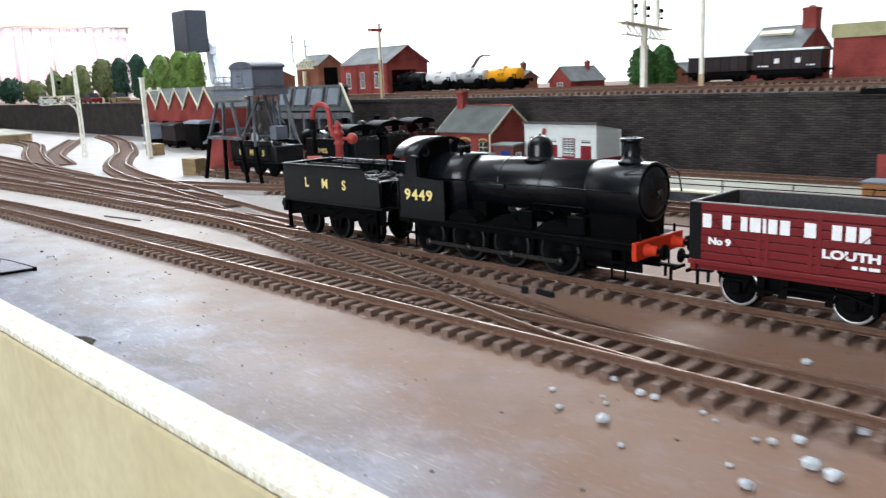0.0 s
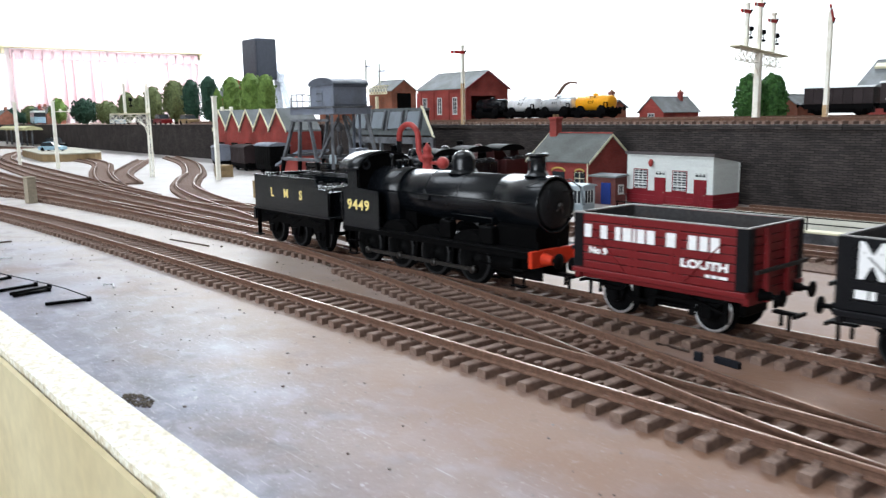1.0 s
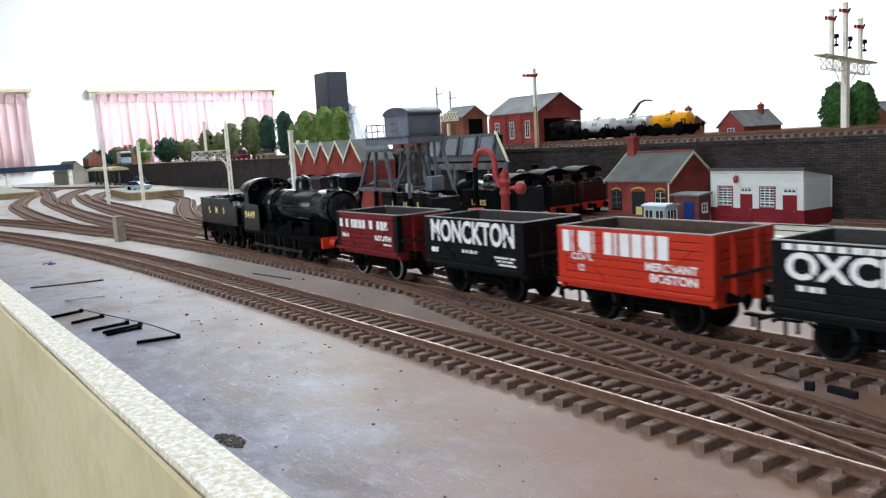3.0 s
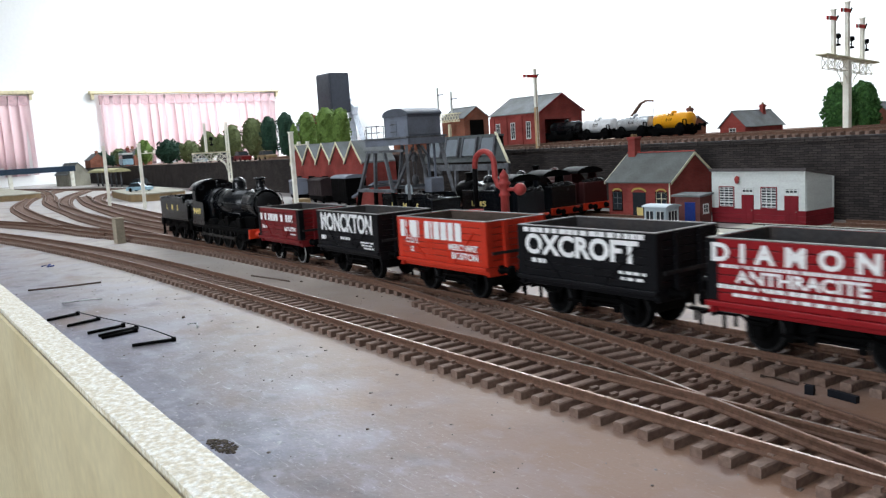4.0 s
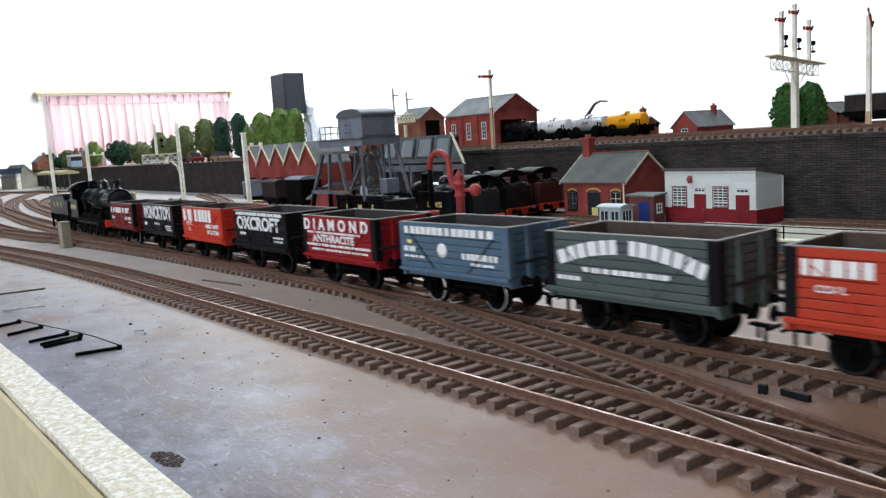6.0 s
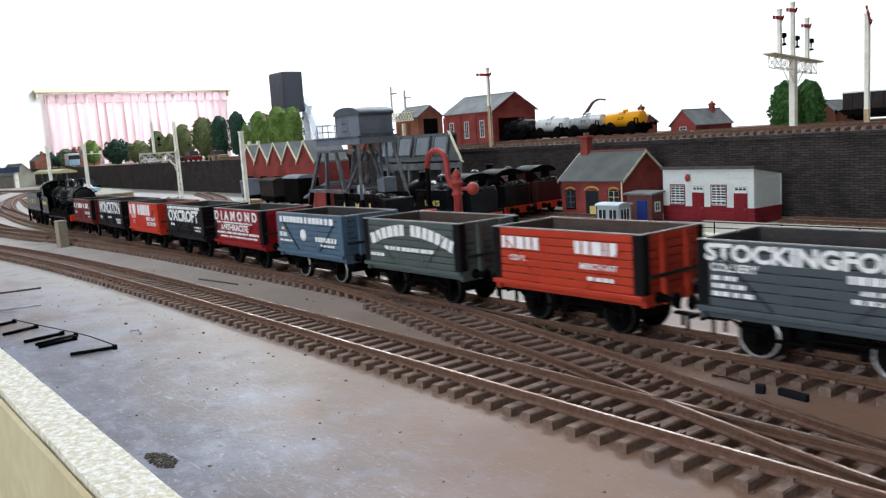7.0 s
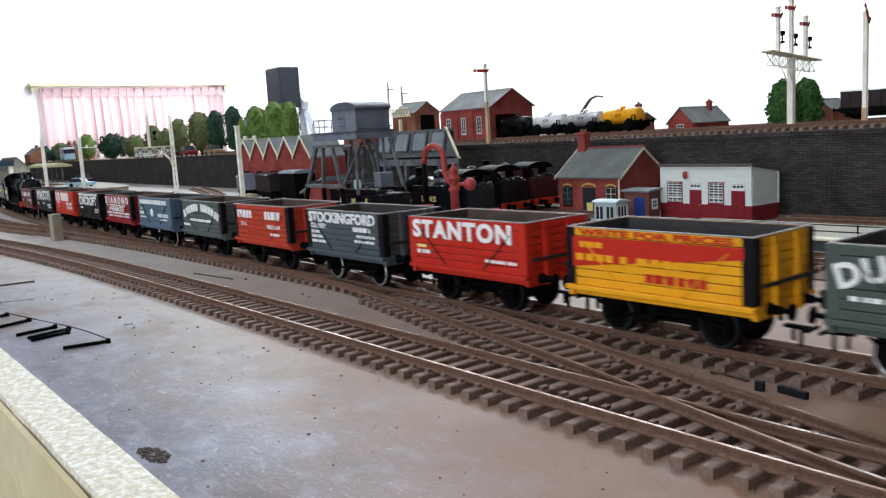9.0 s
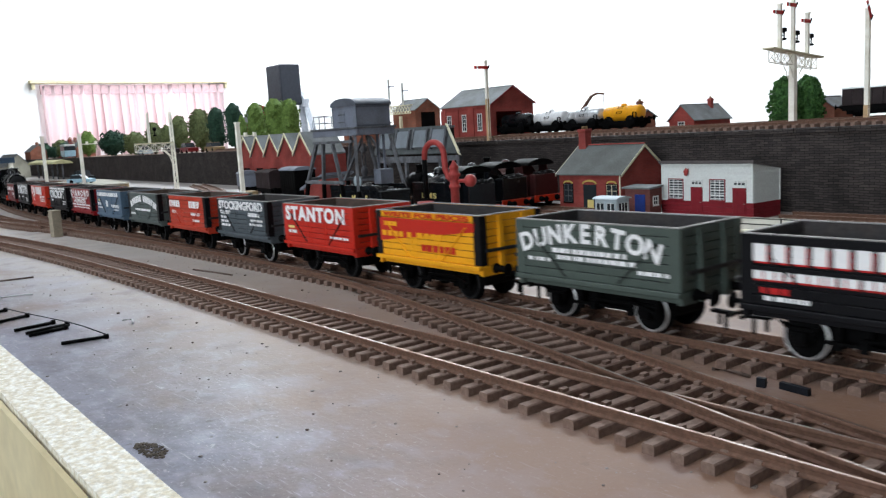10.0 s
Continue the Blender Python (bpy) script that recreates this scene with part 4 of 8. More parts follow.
arched(W[6], [(-27, -23.6), (-22.8, -19.6), (-18.8, -15.4), (-14.6, -10.6), (-9.8, -6.6), (-5.8, -2.8), (2.0, 4.8), (5.6, 9.0), (9.8, 12.8), (13.6, 17.0), (17.8, 21.2), (22.0, 25.4), (26, 28.6)], 24.0, 4.6, 5.2, 20)
rows_of_bars(W[6], 21.2, 1.6, -17, 18, 24)
rows_of_bars(W[6], 18.0, 1.4, -28, -18, 25)
bars(W[7], [(-28.0, -26.2), (-25.2, -21.8), (-20.8, -17.2), (-16.4, -13.8), (-12.8, -10.2), (6.0, 8.4), (9.4, 12.0), (13.0, 17.2), (18.2, 19.2), (20.2, 23.0)], 28.0, 4.2, y, WHITE_PAINT)
letters(W[7], "COAL", -20.5, 22.6, 2.0, y, WHITE_PAINT, width=8, bold=0.06)
letters(W[7], "MERCHANT", 15.5, 22.0, 1.9, y, WHITE_PAINT, width=15, bold=0.06)
rows_of_bars(W[7], 18.2, 1.3, 11, 22, 26)
letters(W[8], "STOCKINGFORD", -1.5, 29.6, 4.6, y, WHITE_PAINT, width=57, bold=0.25)
letters(W[8], "COLLIERY", -21.5, 25.6, 2.2, y, WHITE_PAINT, width=14, bold=0.08)
for k in range(3):
    rows_of_bars(W[8], 22.8 - 2.2 * k, 1.3, -28, -19 + 2 * k, 27 + k)
rows_of_bars(W[8], 25.4, 2.0, 9, 24, 31)
rows_of_bars(W[8], 22.4, 1.2, 12, 27, 32)
rows_of_bars(W[8], 20.2, 1.2, 10, 27, 33)
letters(W[9], "STANTON", -2, 28.2, 6.6, y, WHITE_PAINT, width=56, bold=0.4, spacing=1.15)
rows_of_bars(W[9], 19.6, 1.5, -28, -20, 34)
rows_of_bars(W[9], 18.6, 1.1, 12, 28, 35)
bars(W[9], [(-28, -22)], 21.8, 1.2, y, YELLOW_LINE, "yellow_patch")
# the yellow wagon's slanting red band, with yellow and red writing
bm = BM()
prism(bm, [(-30, 20.5), (-30, 30.2), (29.5, 30.2), (29.5, 27.0)], y - 0.03 + 0.1, y + 0.13, "y")
part("red_band", bm, BRIGHTRED, W[10], "slanting red painted band")
letters(W[10], "WRITE FOR PRICES", 0, 31.6, 1.9, y, BRIGHTRED, width=54, bold=0.1)
rows_of_bars(W[10], 27.8, 1.8, -27, -17, 36, YELLOW)
bars(W[10], [(-28.5, -25.5), (-24.5, -21.5), (-20.6, -17.6), (-16.8, -14), (-11.2, -8.6), (-5, -1), (0.0, 3.2), (4.2, 7.2), (8.2, 11.2), (12.0, 13.0), (14.0, 17.0)], 23.8, 2.2, y - 0.05, YELLOW)
rows_of_bars(W[10], 19.2, 2.6, -2, 20, 37, BRIGHTRED)
for i, ch in enumerate("DUNKERTON"):
    u = (i - 4) / 4
    me = words(ch, 6.0, bold=0.3)
    me.materials.append(WHITE_PAINT)
    part("lettering", me, None, W[11], at=P(-2 + 25.5 * u, y, 29.2 - 3.6 * u * u, 0, 17 * u, 0))
rows_of_bars(W[11], 23.6, 1.5, -16, 14, 38)
rows_of_bars(W[11], 21.4, 1.4, -14, 18, 39)
rows_of_bars(W[11], 20.2, 1.2, -27, -17, 40)
rows_of_bars(W[11], 19.2, 1.2, 18, 29, 41)
bars(W[12], [(-29 + i * 5.2, -25.4 + i * 5.2) for i in range(11)], 28.4, 4.6, y - 0.08, WHITE_PAINT)
bars(W[12], [(-28.5 + i * 5.2, -24.9 + i * 5.2) for i in range(11)], 27.9, 4.6, y, RED_LETTER, "letter_shade")
rows_of_bars(W[12], 22.6, 2.2, -29, 27, 42, y=y - 0.08)
rows_of_bars(W[12], 22.2, 2.4, -28.7, 27.3, 42, RED_LETTER)
rows_of_bars(W[12], 18.6, 1.6, -27, -18, 43, RED_LETTER)
rows_of_bars(W[12], 16.6, 1.2, -26, -14, 44)


def locomotive():
    """A black eight-coupled goods engine: frames, boiler, cab, splashers, chimney and dome."""
    th = thing("goods_locomotive", P(0, 211, RAILTOP), "satin black eight-coupled goods locomotive with red buffer beam", "steam locomotive", "goods train engine")
    ax, rp = 31.6, 16.2
    bm = BM()
    box(bm, -47, 68, -15.0, 15.0, rp - 1.0, rp, ch=0.2)
    for s in (-1, 1):
        box(bm, -47, 68, s * 14.4 - 0.4, s * 14.4 + 0.4, rp - 2.6, rp - 1.0)
    part("running_plate", bm, MATTBLACK, th)
    for s in (-1, 1):
        bm = BM()
        box(bm, -45, 66, s * 6.0 - 0.5, s * 6.0 + 0.5, 4.5, rp - 1.05)
        prism(bm, [(44, rp), (66, rp), (64, 20), (58, 23.5), (46, 23.5)], s * 7.5 - 0.6, s * 7.5 + 0.6, "y")
        part("frame_plate", bm, MATTBLACK, th)
        # outside cylinder with its slide bars
        bm = BM()
        lathe(bm, [(0.05, 46), (3.4, 46), (3.8, 46.5), (3.8, 57.5), (3.4, 58), (0.05, 58)], at=(0, s * 8.6, 10.2), axis="x", n=18)
        for z in (8.6, 11.8):
            box(bm, 36.5, 46, s * 9.4 - 0.5, s * 9.4 + 0.5, z - 0.35, z + 0.35)
        part("cylinder", bm, MATTBLACK, th)
        # sand pipes, brake hangers and leaf springs between the wheels
        for x in WHEELS_LOCO:
            bm = BM()
            bar(bm, (x + 10.6, s * 8.8, rp - 1.1), (x + 9.4, s * 8.8, 3.2), 0.7, 1.2)
            box(bm, x + 8.6, x + 10.2, s * 8.8 - 0.9, s * 8.8 + 0.9, 5.4, 10.6, ch=0.3)
            part("brake_hanger", bm, MATTBLACK, th)
        bm = BM()
        bar(bm, (-40, s * 7.6, 3.4), (46, s * 7.6, 3.4), 0.6, 0.8)
        part("brake_rod", bm, MATTBLACK, th)
    bm = BM()
    box(bm, -32, -4, -6.6, 6.6, rp + 0.02, 24)
    part("ashpan", bm, MATTBLACK, th)
    bm = BM()
    lathe(bm, [(9.6, -14), (9.9, -13.6), (9.9, 46.0)], at=(0, 0, ax), axis="x", n=48)
    part("boiler", bm, BLACK, th)
    # smokebox wrapper, recessed front with its door
    bm = BM()
    lathe(bm, [(10.0, 45.6), (10.3, 45.8), (10.3, 66.6), (10.15, 67.0), (9.7, 67.0), (9.6, 66.0), (0.05, 66.0)], at=(0, 0, ax), axis="x", n=48)
    box_ = part("smokebox", bm, BLACK, th)
    bm = BM()
    lathe(bm, [(8.6, 66.05), (8.6, 66.7), (8.0, 67.3), (5.0, 68.2), (2.0, 68.6), (0.05, 68.7)], at=(0, 0, ax), axis="x", n=40)
    door = part("smokebox_door", bm, SMOKEBLACK, box_)
    bm = BM()
    lathe(bm, [(1.0, 68.5), (1.0, 69.4), (0.6, 69.6), (0.05, 69.7)], at=(0, 0, ax), axis="x", n=12)
    bar(bm, (69.5, 0, ax), (69.5, -2.4, ax - 1.8), 0.35, 0.4)
    bar(bm, (69.8, 0, ax), (69.8, 0.6, ax - 2.8), 0.35, 0.4)
    part("door_dart", bm, ROD_STEEL, door)
    for z in (-4.5, 4.5):
        bm = BM()
        bar(bm, (67.9, 8.4, ax + z), (68.3, 2.6, ax + z), 0.4, 0.9)
        part("door_hinge", bm, SMOKEBLACK, door)
    bm = BM()
    prism(bm, [(-8.6, rp), (8.6, rp), (9.2, 23.4), (6, 25.0), (-6, 25.0), (-9.2, 23.4)], 46, 65.6, "x")
    part("smokebox_saddle", bm, MATTBLACK, th)
    for x in (-13.2, 5.0, 25.0, 45.4):
        bm = BM()
        lathe(bm, [(9.9, x - 0.4), (10.06, x - 0.35), (10.06, x + 0.35), (9.9, x + 0.4)], at=(0, 0, ax), axis="x", n=48)
        part("boiler_band", bm, BLACK, th)
    # firebox with rounded shoulders
    bm = BM()
    arc = [(10.5 * math.cos(a), ax + 0.3 + 10.2 * math.sin(a)) for a in np.linspace(-0.35, math.pi + 0.35, 25)]
    prism(bm, [(9.6, rp)] + arc + [(-9.6, rp)], -33, -11.4, "x", smooth=True)
    part("firebox", bm, BLACK, th)
    bm = BM()
    lathe(bm, [(5.0, 0), (4.1, 0.6), (3.3, 1.5), (3.05, 2.8), (2.95, 6.4), (3.1, 6.9), (4.0, 7.1), (4.15, 7.9), (3.6, 8.3), (2.4, 8.3), (2.3, 5)], at=(58.0, 0, ax + 9.9), n=28)
    part("chimney", bm, BLACK, th)
    bm = BM()
    lathe(bm, [(6.2, -0.4), (5.2, 0.4), (4.85, 1.6), (4.8, 4.6), (4.4, 6.4), (3.2, 7.9), (1.6, 8.6), (0.6, 8.8), (0.5, 9.3), (0.05, 9.4)], at=(18.3, 0, ax + 9.6), n=28)
    part("dome", bm, BLACK, th)
    # cab: sides with number, front with round windows, roof
    for s in (-1, 1):
        bm = BM()
        prism(bm, [(-46, rp - 0.6), (-19, rp - 0.6), (-19, 32.2), (-34, 33.0), (-34.4, 34.0), (-34.4, 41.8), (-37, 42.4), (-41.0, 42.4), (-41.0, 34.5), (-42.4, 33.0), (-46, 33.0)], s * 14.8 - 0.4, s * 14.8 + 0.4, "y")
        part("cab_side", bm, BLACK, th)
        bm = BM()
        tube(bm, [(-46, s * 15.6, 18), (-46, s * 15.6, 31)], 0.3, 6)
        tube(bm, [(-33, s * 11.6, ax + 1.0), (20, s * 11.2, ax + 1.0), (64, s * 11.2, ax + 1.0)], 0.3, 6)
        for x in (-8, 14, 36, 58):
            rod(bm, (x, s * 9.4, ax + 1.0), (x, s * 11.3, ax + 1.0), 0.3, n=5)
        part("handrail", bm, BLACK, th)
    bm = BM()
    front = [(14.4, rp), (14.4, 41)] + [(14.4 * math.cos(a), 41 + 7.2 * math.sin(a)) for a in np.linspace(0.1, math.pi - 0.1, 12)] + [(-14.4, 41), (-14.4, rp)]
    prism(bm, front, -34.4, -33.4, "x")
    part("cab_front", bm, MATTBLACK, th)
    for s in (-1, 1):
        bm = BM()
        lathe(bm, [(0.05, -33.5), (2.0, -33.3), (2.4, -33.1), (2.4, -33.5)], at=(0, s * 10.6, 43.0), axis="x", n=16)
        part("spectacle_window", bm, GLASS_CAB, th)
    bm = BM()
    up = [(15.6 * math.cos(a), 40.6 + 8.0 * math.sin(a)) for a in np.linspace(0.06, math.pi - 0.06, 22)]
    dn = [(15.0 * math.cos(a), 40.0 + 7.6 * math.sin(a)) for a in np.linspace(math.pi - 0.06, 0.06, 22)]
    prism(bm, up + dn, -47.5, -32.6, "x", smooth=True)
    part("cab_roof", bm, BLACK, th)
    for yy in (-2, 2):
        bm = BM()
        lathe(bm, [(1.0, 0), (1.0, 2.0), (1.3, 2.2), (1.3, 3.2), (0.05, 3.3)], at=(-21, yy, ax + 10.2), n=10)
        part("safety_valve", bm, BLACK, th)
    bm = BM()
    rod(bm, (-29, 0, ax + 10.2), (-29, 0, ax + 13.6), 0.4, n=6)
    lathe(bm, [(0.5, ax + 13.4), (0.9, ax + 13.8), (0.9, ax + 15.6), (0.05, ax + 15.8)], at=(-29, 0, 0), n=8)
    part("whistle", bm, BLACK, th)
    # splashers, sandboxes, reversing rod
    for s in (-1, 1):
        for x in WHEELS_LOCO[1:]:
            bm = BM()
            arcp = [(x + 10.4 * math.cos(a), 10.3 + 10.4 * math.sin(a)) for a in np.linspace(0.62, math.pi - 0.62, 12)]
            prism(bm, arcp, s * 10.4 - 2.4, s * 10.4 + 2.4, "y", smooth=False)
            part("splasher", bm, MATTBLACK, th)
        for x0, x1, zt in ((17.0, 23.5, 23.4), (39.5, 47.0, 23.0)):
            bm = BM()
            box(bm, x0, x1, s * 10.6 - 2.0, s * 10.6 + 2.0, rp + 0.02, zt, ch=0.5)
            lathe(bm, [(1.1, zt), (1.1, zt + 0.8), (0.05, zt + 0.9)], at=((x0 + x1) / 2, s * 10.6, 0), n=10)
            part("sandbox", bm, MATTBLACK, th)
        bm = BM()
        tube(bm, [(24, s * 11.4, 23.0), (24, s * 11.4, 26.0), (46, s * 11.4, 26.0), (46, s * 11.4, 23.0)], 0.35, 6)
        box(bm, 2, 9, s * 10.2 - 0.8, s * 10.2 + 0.8, ax - 1.6, ax + 0.4, ch=0.3)
        part("lubricator_pipe", bm, BLACK, th)
        bm = BM()
        tube(bm, [(60, s * 8.2, ax + 6.8), (66, s * 8.2, ax + 8.6), (71, s * 8.6, ax + 6.0), (71.8, s * 9.4, ax - 0.5)], 0.3, 6)
        part("front_handrail", bm, BLACK, th)
        for x in (-40, 62):
            bm = BM()
            bar(bm, (x - 2.6, s * 14.2, rp - 2.5), (x - 2.6, s * 14.2, 3.5), 0.5, 0.7)
            bar(bm, (x + 2.6, s * 14.2, rp - 2.5), (x + 2.6, s * 14.2, 3.5), 0.5, 0.7)
            for z in (3.2, 9.0):
                box(bm, x - 3.2, x + 3.2, s * 13.8 - 1.4, s * 13.8 + 1.0, z, z + 0.5)
            part("cab_step", bm, MATTBLACK, th)
    bm = BM()
    box(bm, 67.6, 69.4, -15.2, 15.2, 10.6, 16.6, ch=0.2)
    part("buffer_beam", bm, BUFFER_RED, th, "bright red buffer beam")
    for yy in (-8.8, 8.8):
        bm = BM()
        lathe(bm, [(2.3, 69.4), (2.3, 69.9), (1.9, 70.0), (1.65, 73.6), (1.5, 73.7)], at=(0, yy, 13.4), axis="x", n=16)
        part("buffer_housing", bm, BUFFER_RED, th)
        bm = BM()
        lathe(bm, [(0.8, 73.5), (0.8, 75.6), (2.7, 75.8), (2.7, 76.4), (0.05, 76.8)], at=(0, yy, 13.4), axis="x", n=16)
        part("buffer", bm, MATTBLACK, th)
    for yy in (-11, 0, 11):
        bm = BM()
        bar(bm, (68.4, yy, 16.6), (68.4, yy, 19.4), 0.8, 0.5)
        part("lamp_iron", bm, MATTBLACK, th)
    coupling(th, 69, 1)
    for x in WHEELS_LOCO:
        wheelset(th, x, 8.9, SPOKE_DARK, spokes=12)
    for s in (-1, 1):
        bm = BM()
        for a, b in zip(WHEELS_LOCO, WHEELS_LOCO[1:]):
            bar(bm, (a, s * 10.9, 0), (b, s * 10.9, 0), 0.9, 1.5)
        for x in WHEELS_LOCO:
            lathe(bm, [(0.05, -0.9), (1.5, -0.9), (1.5, 0.9), (0.05, 0.9)], at=(x, s * 10.9, 0), axis="y", n=10)
        RODS.append(part("coupling_rod", bm, ROD_STEEL, th, "dull steel coupling rod", at=P(0, 0, 8.9)))
    letters(th, "9449", -33.8, 25.4, 4.4, -15.3, YELLOW_LINE, width=16.4, bold=0.16, spacing=1.2)
    return th


SMOKEBLACK = mat("dusty_smokebox_black", (0.013, 0.013, 0.014), 0.5, vary=0.25, grain=900, stain=200, bump=0.08, spec=0.15)
GLASS_CAB = mat("dim_cab_glass", (0.02, 0.022, 0.026), 0.1, vary=0.1, bump=0)
ROD_STEEL = mat("oily_steel", (0.06, 0.056, 0.053), 0.4, metal=0.7)
RODS = []
WHEELS_LOCO = (-34.0, -11.5, 11.0, 34.0)
LOCO = locomotive()


def tender():
    th = thing("locomotive_tender", P(0, 211, RAILTOP), "satin black six-wheeled tender with straw letters", "tender", "goods train engine")
    bm = BM()
    box(bm, -37, 37, -14.8, 14.8, 16.6, 17.8, ch=0.2)
    part("footplate", bm, BLACK, th)
    bm = BM()
    side = [(-36, 17.8), (36, 17.8), (36, 28.6), (34.5, 30.2), (27, 30.6), (24, 34.2), (-36, 34.2)]
    for s in (-1, 1):
        prism(bm, side, s * 14.4 - 0.45, s * 14.4 + 0.45, "y")
    box(bm, -36.4, -35.4, -13.9, 13.9, 17.8, 34.2)
    box(bm, 34.6, 35.4, -13.9, 13.9, 17.8, 29.0)
    box(bm, -35.3, 34.5, -13.9, 13.9, 17.9, 29.0)
    part("tank", bm, BLACK, th)
    bm = BM()
    for s in (-1, 1):
        prism(bm, [(s * 14.0, 33.9), (s * 15.3, 34.6), (s * 15.3, 34.95), (s * 14.0, 34.9)], -36.6, 24, "x")
    prism(bm, [(-36.9, 34.2), (-37.3, 34.9), (-35.0, 34.9), (-35.0, 34.2)], -14.0, 14.0, "y")
    part("flare", bm, BLACK, th)
    bm = BM()
    for i in range(3):
        tube(bm, [(-28 + i * 4, -10, 33.6 + i * 0.8), (18, -10, 33.6 + i * 0.8)], 0.35, 6)
        tube(bm, [(-28 + i * 4, 10, 33.6 + i * 0.8), (18, 10, 33.6 + i * 0.8)], 0.35, 6)
    for x in (-20, -8, 4, 14):
        for yy in (-10, 10):
            bar(bm, (x, yy, 29), (x, yy, 36.4), 0.8, 0.8)
    part("coal_rail", bm, BLACK, th)
    bm = BM()
    rng = random.Random(8)
    for _ in range(70):
        lump(bm, (rng.uniform(-10, 28), rng.uniform(-11, 11), rng.uniform(28.6, 30.2)), rng.uniform(1.0, 2.0), rng.random())
    tagged(part("coal", bm, COAL, th, "small black coal lumps"), kind="stuff")
    bm = BM()
    lathe(bm, [(3.4, 29), (3.4, 32), (3.0, 32.6), (0.05, 32.7)], at=(-28, 0, 0), n=16)
    part("filler", bm, BLACK, th)
    for s in (-1, 1):
        bm = BM()
        prism(bm, [(-36, 16.6), (36, 16.6), (36, 9), (28, 10), (26, 5.2), (20, 5.2), (17, 10.6), (5, 10.6), (3, 5.2), (-3, 5.2), (-5, 10.6), (-17, 10.6), (-20, 5.2), (-26, 5.2), (-28, 10), (-36, 9)], s * 11.6 - 0.4, s * 11.6 + 0.4, "y")
        for x in WHEELS_TENDER:
            box(bm, x - 1.8, x + 1.8, s * 12.4 - 1.0, s * 12.4 + 1.0, 5.4, 9.4, ch=0.4)
            prism(bm, [(x - 7, 14.6), (x, 11.6), (x + 7, 14.6), (x, 13.6)], s * 12.6 - 0.6, s * 12.6 + 0.6, "y")
        part("outside_frame", bm, MATTBLACK, th)
        for x in (33, -34):
            bm = BM()
            bar(bm, (x, s * 14, 16.6), (x, s * 14, 3.2), 0.7, 2.0)
            box(bm, x - 2.2, x + 2.2, s * 14 - 1.4, s * 14 + 1.4, 2.8, 3.5)
            part("step", bm, MATTBLACK, th)
        bm = BM()
        tube(bm, [(36.5, s * 14.2, 19), (36.5, s * 14.2, 29)], 0.35, 6)
        part("handrail", bm, MATTBLACK, th)
    bm = BM()
    box(bm, -38.4, -36.6, -15, 15, 11.0, 17.4, ch=0.2)
    part("buffer_beam", bm, BLACK, th)
    for yy in (-8.8, 8.8):
        buffer(th, -38.4, yy, -1, z=13.6, mats=MATTBLACK, shank=1.5)
    bm = BM()
    lathe(bm, [(2.4, -0.3), (2.9, -0.3), (2.9, 0.3), (2.4, 0.3), (2.4, -0.3)], at=(37.0, -6, 26), axis="x", n=14)
    bar(bm, (37.0, -8.6, 26), (37.0, -3.4, 26), 0.5, 0.5)
    bar(bm, (37.0, -6, 17.8), (37.0, -6, 28.6), 0.7, 0.7)
    part("handbrake_wheel", bm, MATTBLACK, th)
    for x in WHEELS_TENDER:
        wheelset(th, x, 7.4, SPOKE_DARK, spokes=10)
    for ch, x in (("L", -17), ("M", -2.8), ("S", 11.5)):
        letters(th, ch, x, 26.2, 4.4, -14.95, YELLOW_LINE, bold=0.14)
    return th



WHEELS_TENDER = (-23.0, 0.0, 23.0)
TENDER = tender()


def train_rows(offset, times):
    rows = []
    for t in times:
        x = run(t) + offset
        a = math.degrees(math.atan2(train_y(x - 15) - train_y(x + 15), -30)) - 180
        rows.append((t, P(x, train_y(x), RAILTOP, 0, 0, a if a > -180 else a + 360)))
    return rows


def motions():
    """Keys the train along its line, its wheelsets and its coupling rods."""
    times = [i * 0.5 for i in range(21)]
    for i, wg in enumerate(WAGONS):
        walk(wg, train_rows((i - 5) * PITCH - (2.4 if i == 0 else 0), times))
    smith = -5 * PITCH
    walk(LOCO, train_rows(smith - 121.3, times))
    walk(TENDER, train_rows(smith - 216.5, times))
    fine = [i / 15 for i in range(151)]
    for ob, x, r in MOVERS:
        rows = []
        for t in fine:
            turn = math.degrees((run(t) - run(0)) / r)
            rows.append((t, P(x, 0, r, 0, turn, 0)))
        walk(ob, rows)
    for k, ob in enumerate(RODS):
        rows = []
        for t in fine:
            a = (run(t) - run(0)) / 8.9 + (1.2 if k else 2.8)
            rows.append((t, P(3.6 * math.sin(a), 0, 8.9 + 3.6 * math.cos(a))))
        walk(ob, rows)


# ---- buildings and furniture of the lower level ----
CREAM = mat("cream_paint", (0.74, 0.70, 0.50), 0.55, vary=0.05, bump=0.05)
WHITEWOOD = mat("white_clapboard", (0.66, 0.69, 0.67), 0.6, vary=0.07, grain=700, bump=0.08, col2=(0.58, 0.59, 0.58), amount=0.3)
MAROONWOOD = mat("maroon_board", (0.21, 0.018, 0.026), 0.55, vary=0.1)
GLASS_DARK = mat("dark_window_glass", (0.03, 0.035, 0.04), 0.08, vary=0.1, bump=0)
BLUE = mat("blue_door_paint", (0.02, 0.045, 0.22), 0.5)
PALEBLUE = mat("pale_blue_grey_paint", (0.42, 0.49, 0.53), 0.55, vary=0.06)
GREYWOOD = mat("weathered_grey_timber", (0.135, 0.142, 0.155), 0.7, vary=0.2, stain=120, col2=(0.05, 0.05, 0.054), amount=0.45)
TANKGREY = mat("grey_tank_paint", (0.175, 0.195, 0.24), 0.55, vary=0.1, stain=90, col2=(0.12, 0.128, 0.15), amount=0.35)
